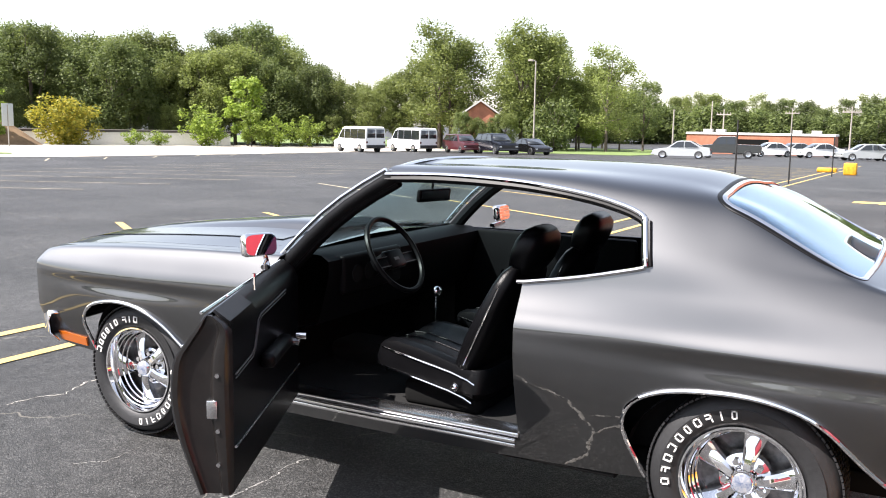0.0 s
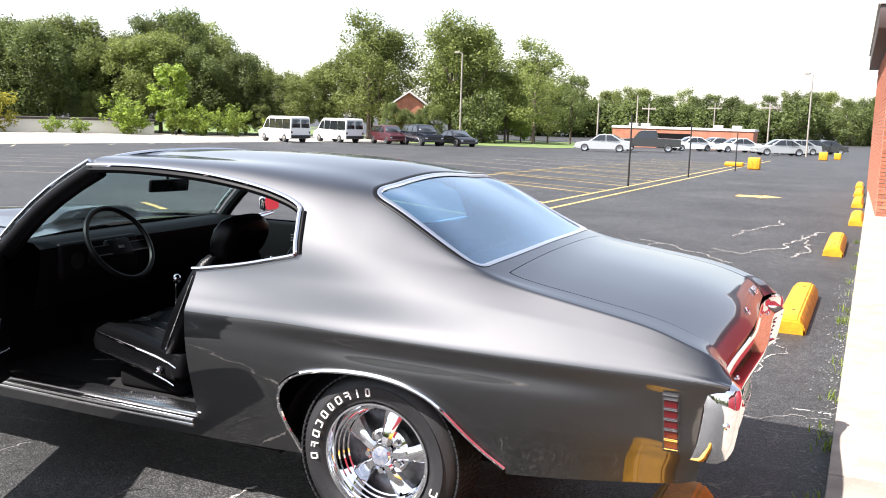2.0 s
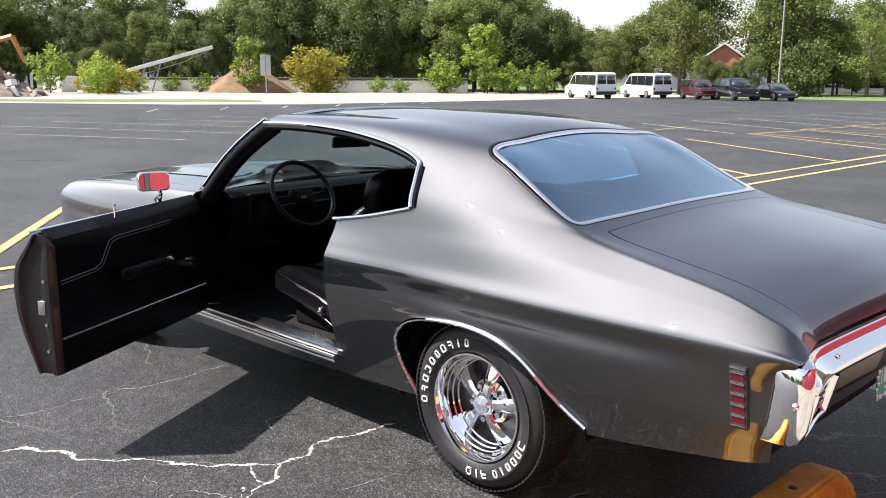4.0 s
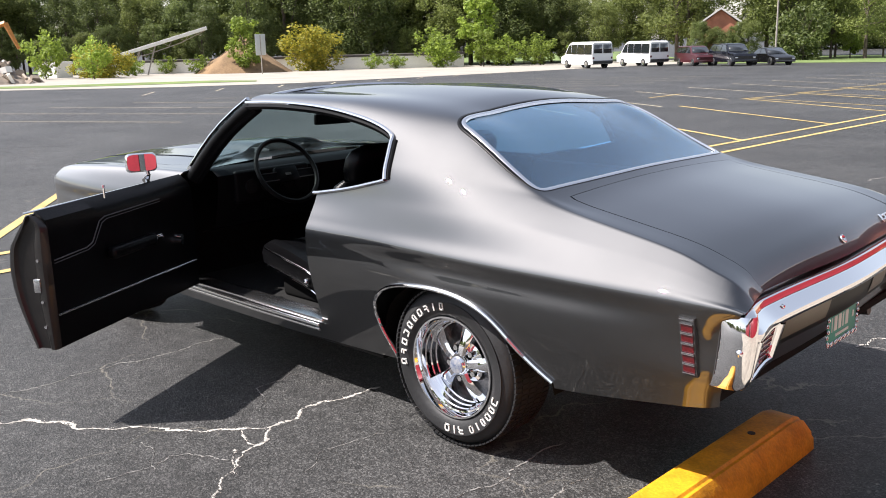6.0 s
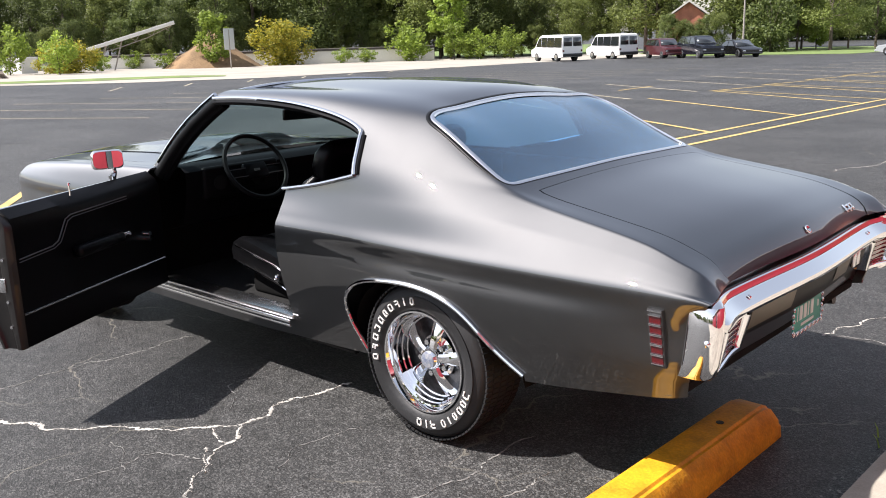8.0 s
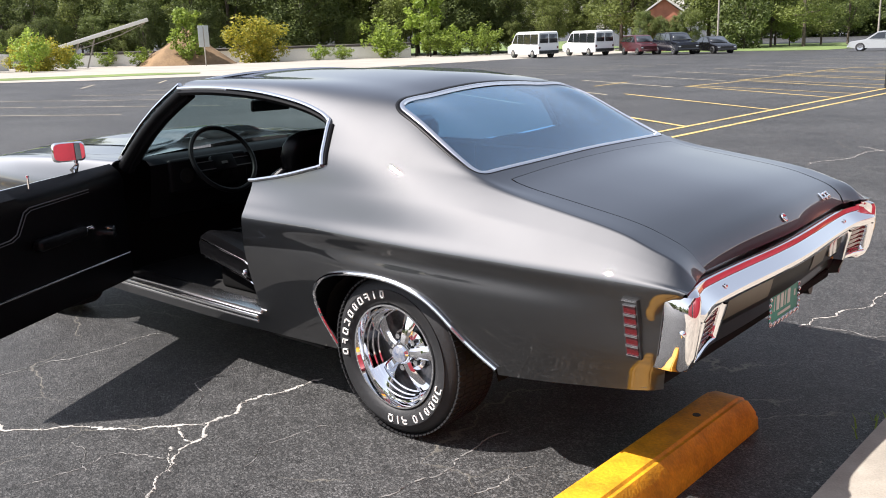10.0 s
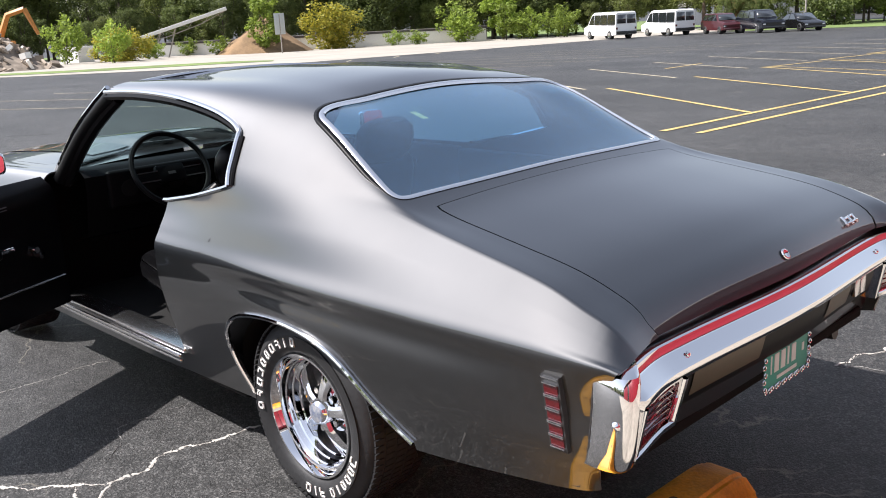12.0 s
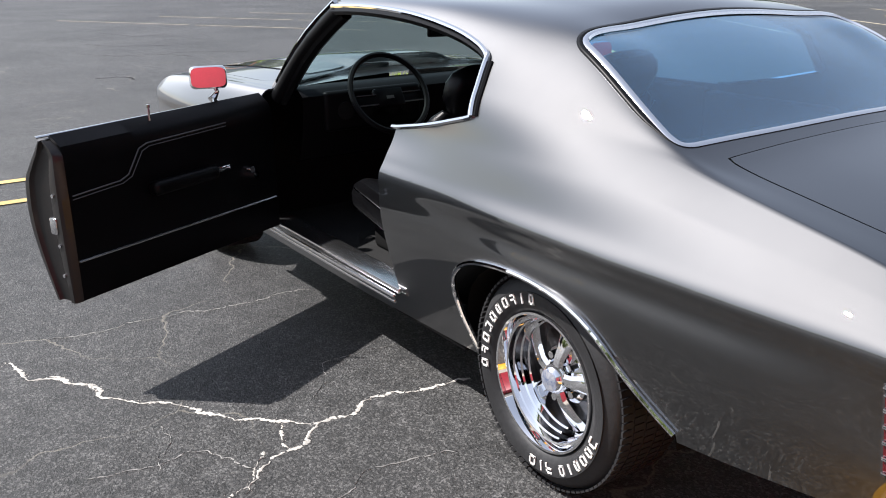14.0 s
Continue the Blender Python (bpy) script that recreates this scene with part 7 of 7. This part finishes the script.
crack([(-0.65, -1.48), (-0.44, -1.68), (-0.34, -1.77)], 0.012)
crack([(0.79, 1.36), (0.89, 1.65), (0.99, 2.00), (1.03, 2.67), (1.10, 3.50)], 0.022)
crack([(0.79, 1.36), (0.96, 1.42), (1.16, 1.41), (1.30, 1.58), (1.50, 1.58)], 0.016)
crack([(-1.13, 8.94), (-0.49, 8.30), (-0.09, 7.93), (0.31, 7.32)], 0.02)
crack([(-1.14, 7.09), (-1.00, 7.62), (-0.80, 8.75)], 0.02)
crack([(-0.10, 8.60), (0.30, 8.20), (0.60, 9.00), (0.90, 10.70), (1.20, 11.80)], 0.05)
crack([(0.00, 10.20), (0.20, 11.60), (0.40, 13.50)], 0.05)
crack([(0.90, 8.30), (1.00, 9.60), (1.10, 11.30)], 0.05)
crack([(1.30, 1.70), (1.40, 1.70), (1.50, 1.70)], 0.02)
crack([(-3.80, -0.90), (-3.80, -0.80), (-3.70, -0.60), (-3.80, -0.30)], 0.01)
crack([(-2.80, -1.30), (-2.70, -1.20), (-2.70, -1.00)], 0.008)


def line(p, q, w=0.10, m="line", lift=0.006, name="painted_line", label="faded yellow parking line on the asphalt"):
    a, b = Vector((*p, 0)), Vector((*q, 0))
    n = (b - a).normalized().cross(Vector((0, 0, 1))) * w / 2
    sheet(name, [(a + n)[:2], (b + n)[:2], (b - n)[:2], (a - n)[:2]], M[m], lift, label, "road marking")


line((-4.25, 8.0), (-4.0, 60))
line((-3.72, 8.0), (-3.45, 60))
for i in range(-1, 10):
    y = 14.2 + 3.7 * i
    line((-4.3, y), (-9.6, y + 3.8))
    line((-9.9, y + 3.4), (-15.2, y + 7.0), m="line_pale")
    if i > 0:
        line((-4.3, y + 1.5), (-9.6, y + 4.2), 0.08)
for i in range(1, 5):
    line((-9.65, 17.9 + 3.7 * i), (-9.3, 21.0 + 3.7 * i))
line((-12.5, 21.3), (-12.8, 23.9))
line((-4.6, -6.0), (-4.62, 0.25), 0.10)
line((-5.25, -6.0), (-5.28, 0.55), 0.10)
line((-5.9, -0.5), (-10.9, 3.1), 0.10)
line((-8.9, 4.8), (-10.6, 6.0), 0.12)
line((-8.8, 8.0), (-10.0, 8.8), 0.12)
for i in range(12):
    line((-22.2 - 0.25 * i, 5.6 + 3.1 * i), (-17.2 - 0.25 * i, 8.0 + 3.1 * i), 0.09, "line_pale")
    line((-22.4 - 0.25 * i, 5.5 + 3.1 * i), (-27.4 - 0.25 * i, 3.2 + 3.1 * i), 0.09, "line_pale")
for i in range(9):
    line((-34 - 0.9 * i, 16 + 4.2 * i), (-37.5 - 0.6 * i, 18.5 + 4.2 * i), 0.10, "line_pale")
bm = bmesh.new()
vv = [bm.verts.new((x, y, ground_z(x, y) + 0.006)) for x, y in ((-1.1, 19.6), (-0.5, 19.6), (-0.5, 19.3), (0.0, 20.0), (-0.5, 20.7), (-0.5, 20.4), (-1.1, 20.4))]
bm.faces.new(vv)
tagged(part("painted_arrow", bm, M["line"]), "faded yellow arrow painted on the asphalt", "road marking", kind="structure")
for x, y, w, h in ((-2.7, 41.0, 0.55, 0.55), (-4.0, 44.5, 0.9, 0.22), (-0.5, 68, 0.6, 0.6), (0.4, 72, 0.5, 0.5)):
    bm = bmesh.new()
    box(bm, (-w / 2, -0.3, 0), (w / 2, 0.3, h), None, 0.06, 3)
    o = part("barrier_block", bm, M["yellow"])
    o.location = (x, y, ground_z(x, y))
    tagged(o, "yellow painted concrete block on the lot", "barrier block", "yellow blocks")


rn = random.Random(6)
vs, fs = [], []
for _ in range(700):
    y = rn.uniform(-3.0, 7.0)
    x = kerb_x(y) - 0.005 - abs(rn.gauss(0, 0.075))
    r, k, z, a = rn.uniform(0.002, 0.008), len(vs), ground_z(x, y), rn.uniform(0, 6.28)
    vs += [(x + r * math.cos(a + u), y + r * math.sin(a + u), z) for u in (0, 1.5, 3.2, 4.8)] + [(x + 0.2 * r, y, z + r * rn.uniform(0.5, 1.1))]
    fs += [(k + u, k + (u + 1) % 4, k + 4) for u in range(4)]
tagged(raw("grit", vs, fs, M["crack_fine"], smooth=False), "pale grit and crumbs gathered along the kerb", "grit", kind="stuff")


def weeds(name, spots, blade, label):
    """Tufts of thin curved blades, one mesh."""
    vs, fs = [], []
    for x, y, n in spots:
        for _ in range(n):
            px, py = x + rn.gauss(0, 0.035), y + rn.gauss(0, 0.06)
            a, h = rn.uniform(0, 6.28), blade * rn.uniform(0.4, 1.1)
            d = Vector((math.cos(a), math.sin(a), 0))
            s = Vector((-d.y, d.x, 0)) * 0.004
            o = Vector((px, py, ground_z(px, py) - 0.005))
            k = len(vs)
            vs += [o - s, o + s, o + d * h * 0.3 + Vector((0, 0, h * 0.7)) + s * 0.8, o + d * h * 0.3 + Vector((0, 0, h * 0.7)) - s * 0.8, o + d * h * 0.8 + Vector((0, 0, h))]
            fs += [(k, k + 1, k + 2, k + 3), (k + 3, k + 2, k + 4)]
    tagged(raw(name, vs, fs, M["leaf_light"], smooth=False), label, "weeds", kind="stuff")


weeds("weeds", [(kerb_x(y) - 0.03 + rn.uniform(-0.03, 0.02), y, rn.randrange(8, 34)) for y in [0.3, 1.1, 1.35, 2.0, 2.6, 2.9, 3.7, 4.4, 4.9, 5.8, 6.6, 7.7, 9.0, 10.5]], 0.07, "small green weeds along the kerb")
weeds("weeds", [(-8.1, 3.3, 60), (-8.3, 3.6, 60), (-7.9, 3.1, 40)], 0.16, "yellow-green weeds growing from a crack")

# bricks of the corner that the walk passes nearest, each a piece of its own
wall_north = bpy.data.objects["brick_building"]
shared = {}
for r in range(53):
    s = -0.1065 * (r % 2)
    while s < 0.80:
        s0 = max(s, 0.0)
        w = s + 0.203 - s0
        if w > 0.03:
            key = round(w, 3)
            if key not in shared:
                bm = bmesh.new()
                box(bm, (0.002, -0.0135, 0.002), (w - 0.002, 0.004, 0.055))
                shared[key] = bpy.data.meshes.new("brick")
                bm.to_mesh(shared[key])
                bm.free()
                shared[key].materials.append(M["brick"])
            o = new("brick", shared[key])
            o.parent = wall_north
            o.location = (1.95 + s0, 14.6 - 0.001 * ((r * 7 + int(s * 40)) % 3), -0.25 + 0.067 * r)
        s += 0.213
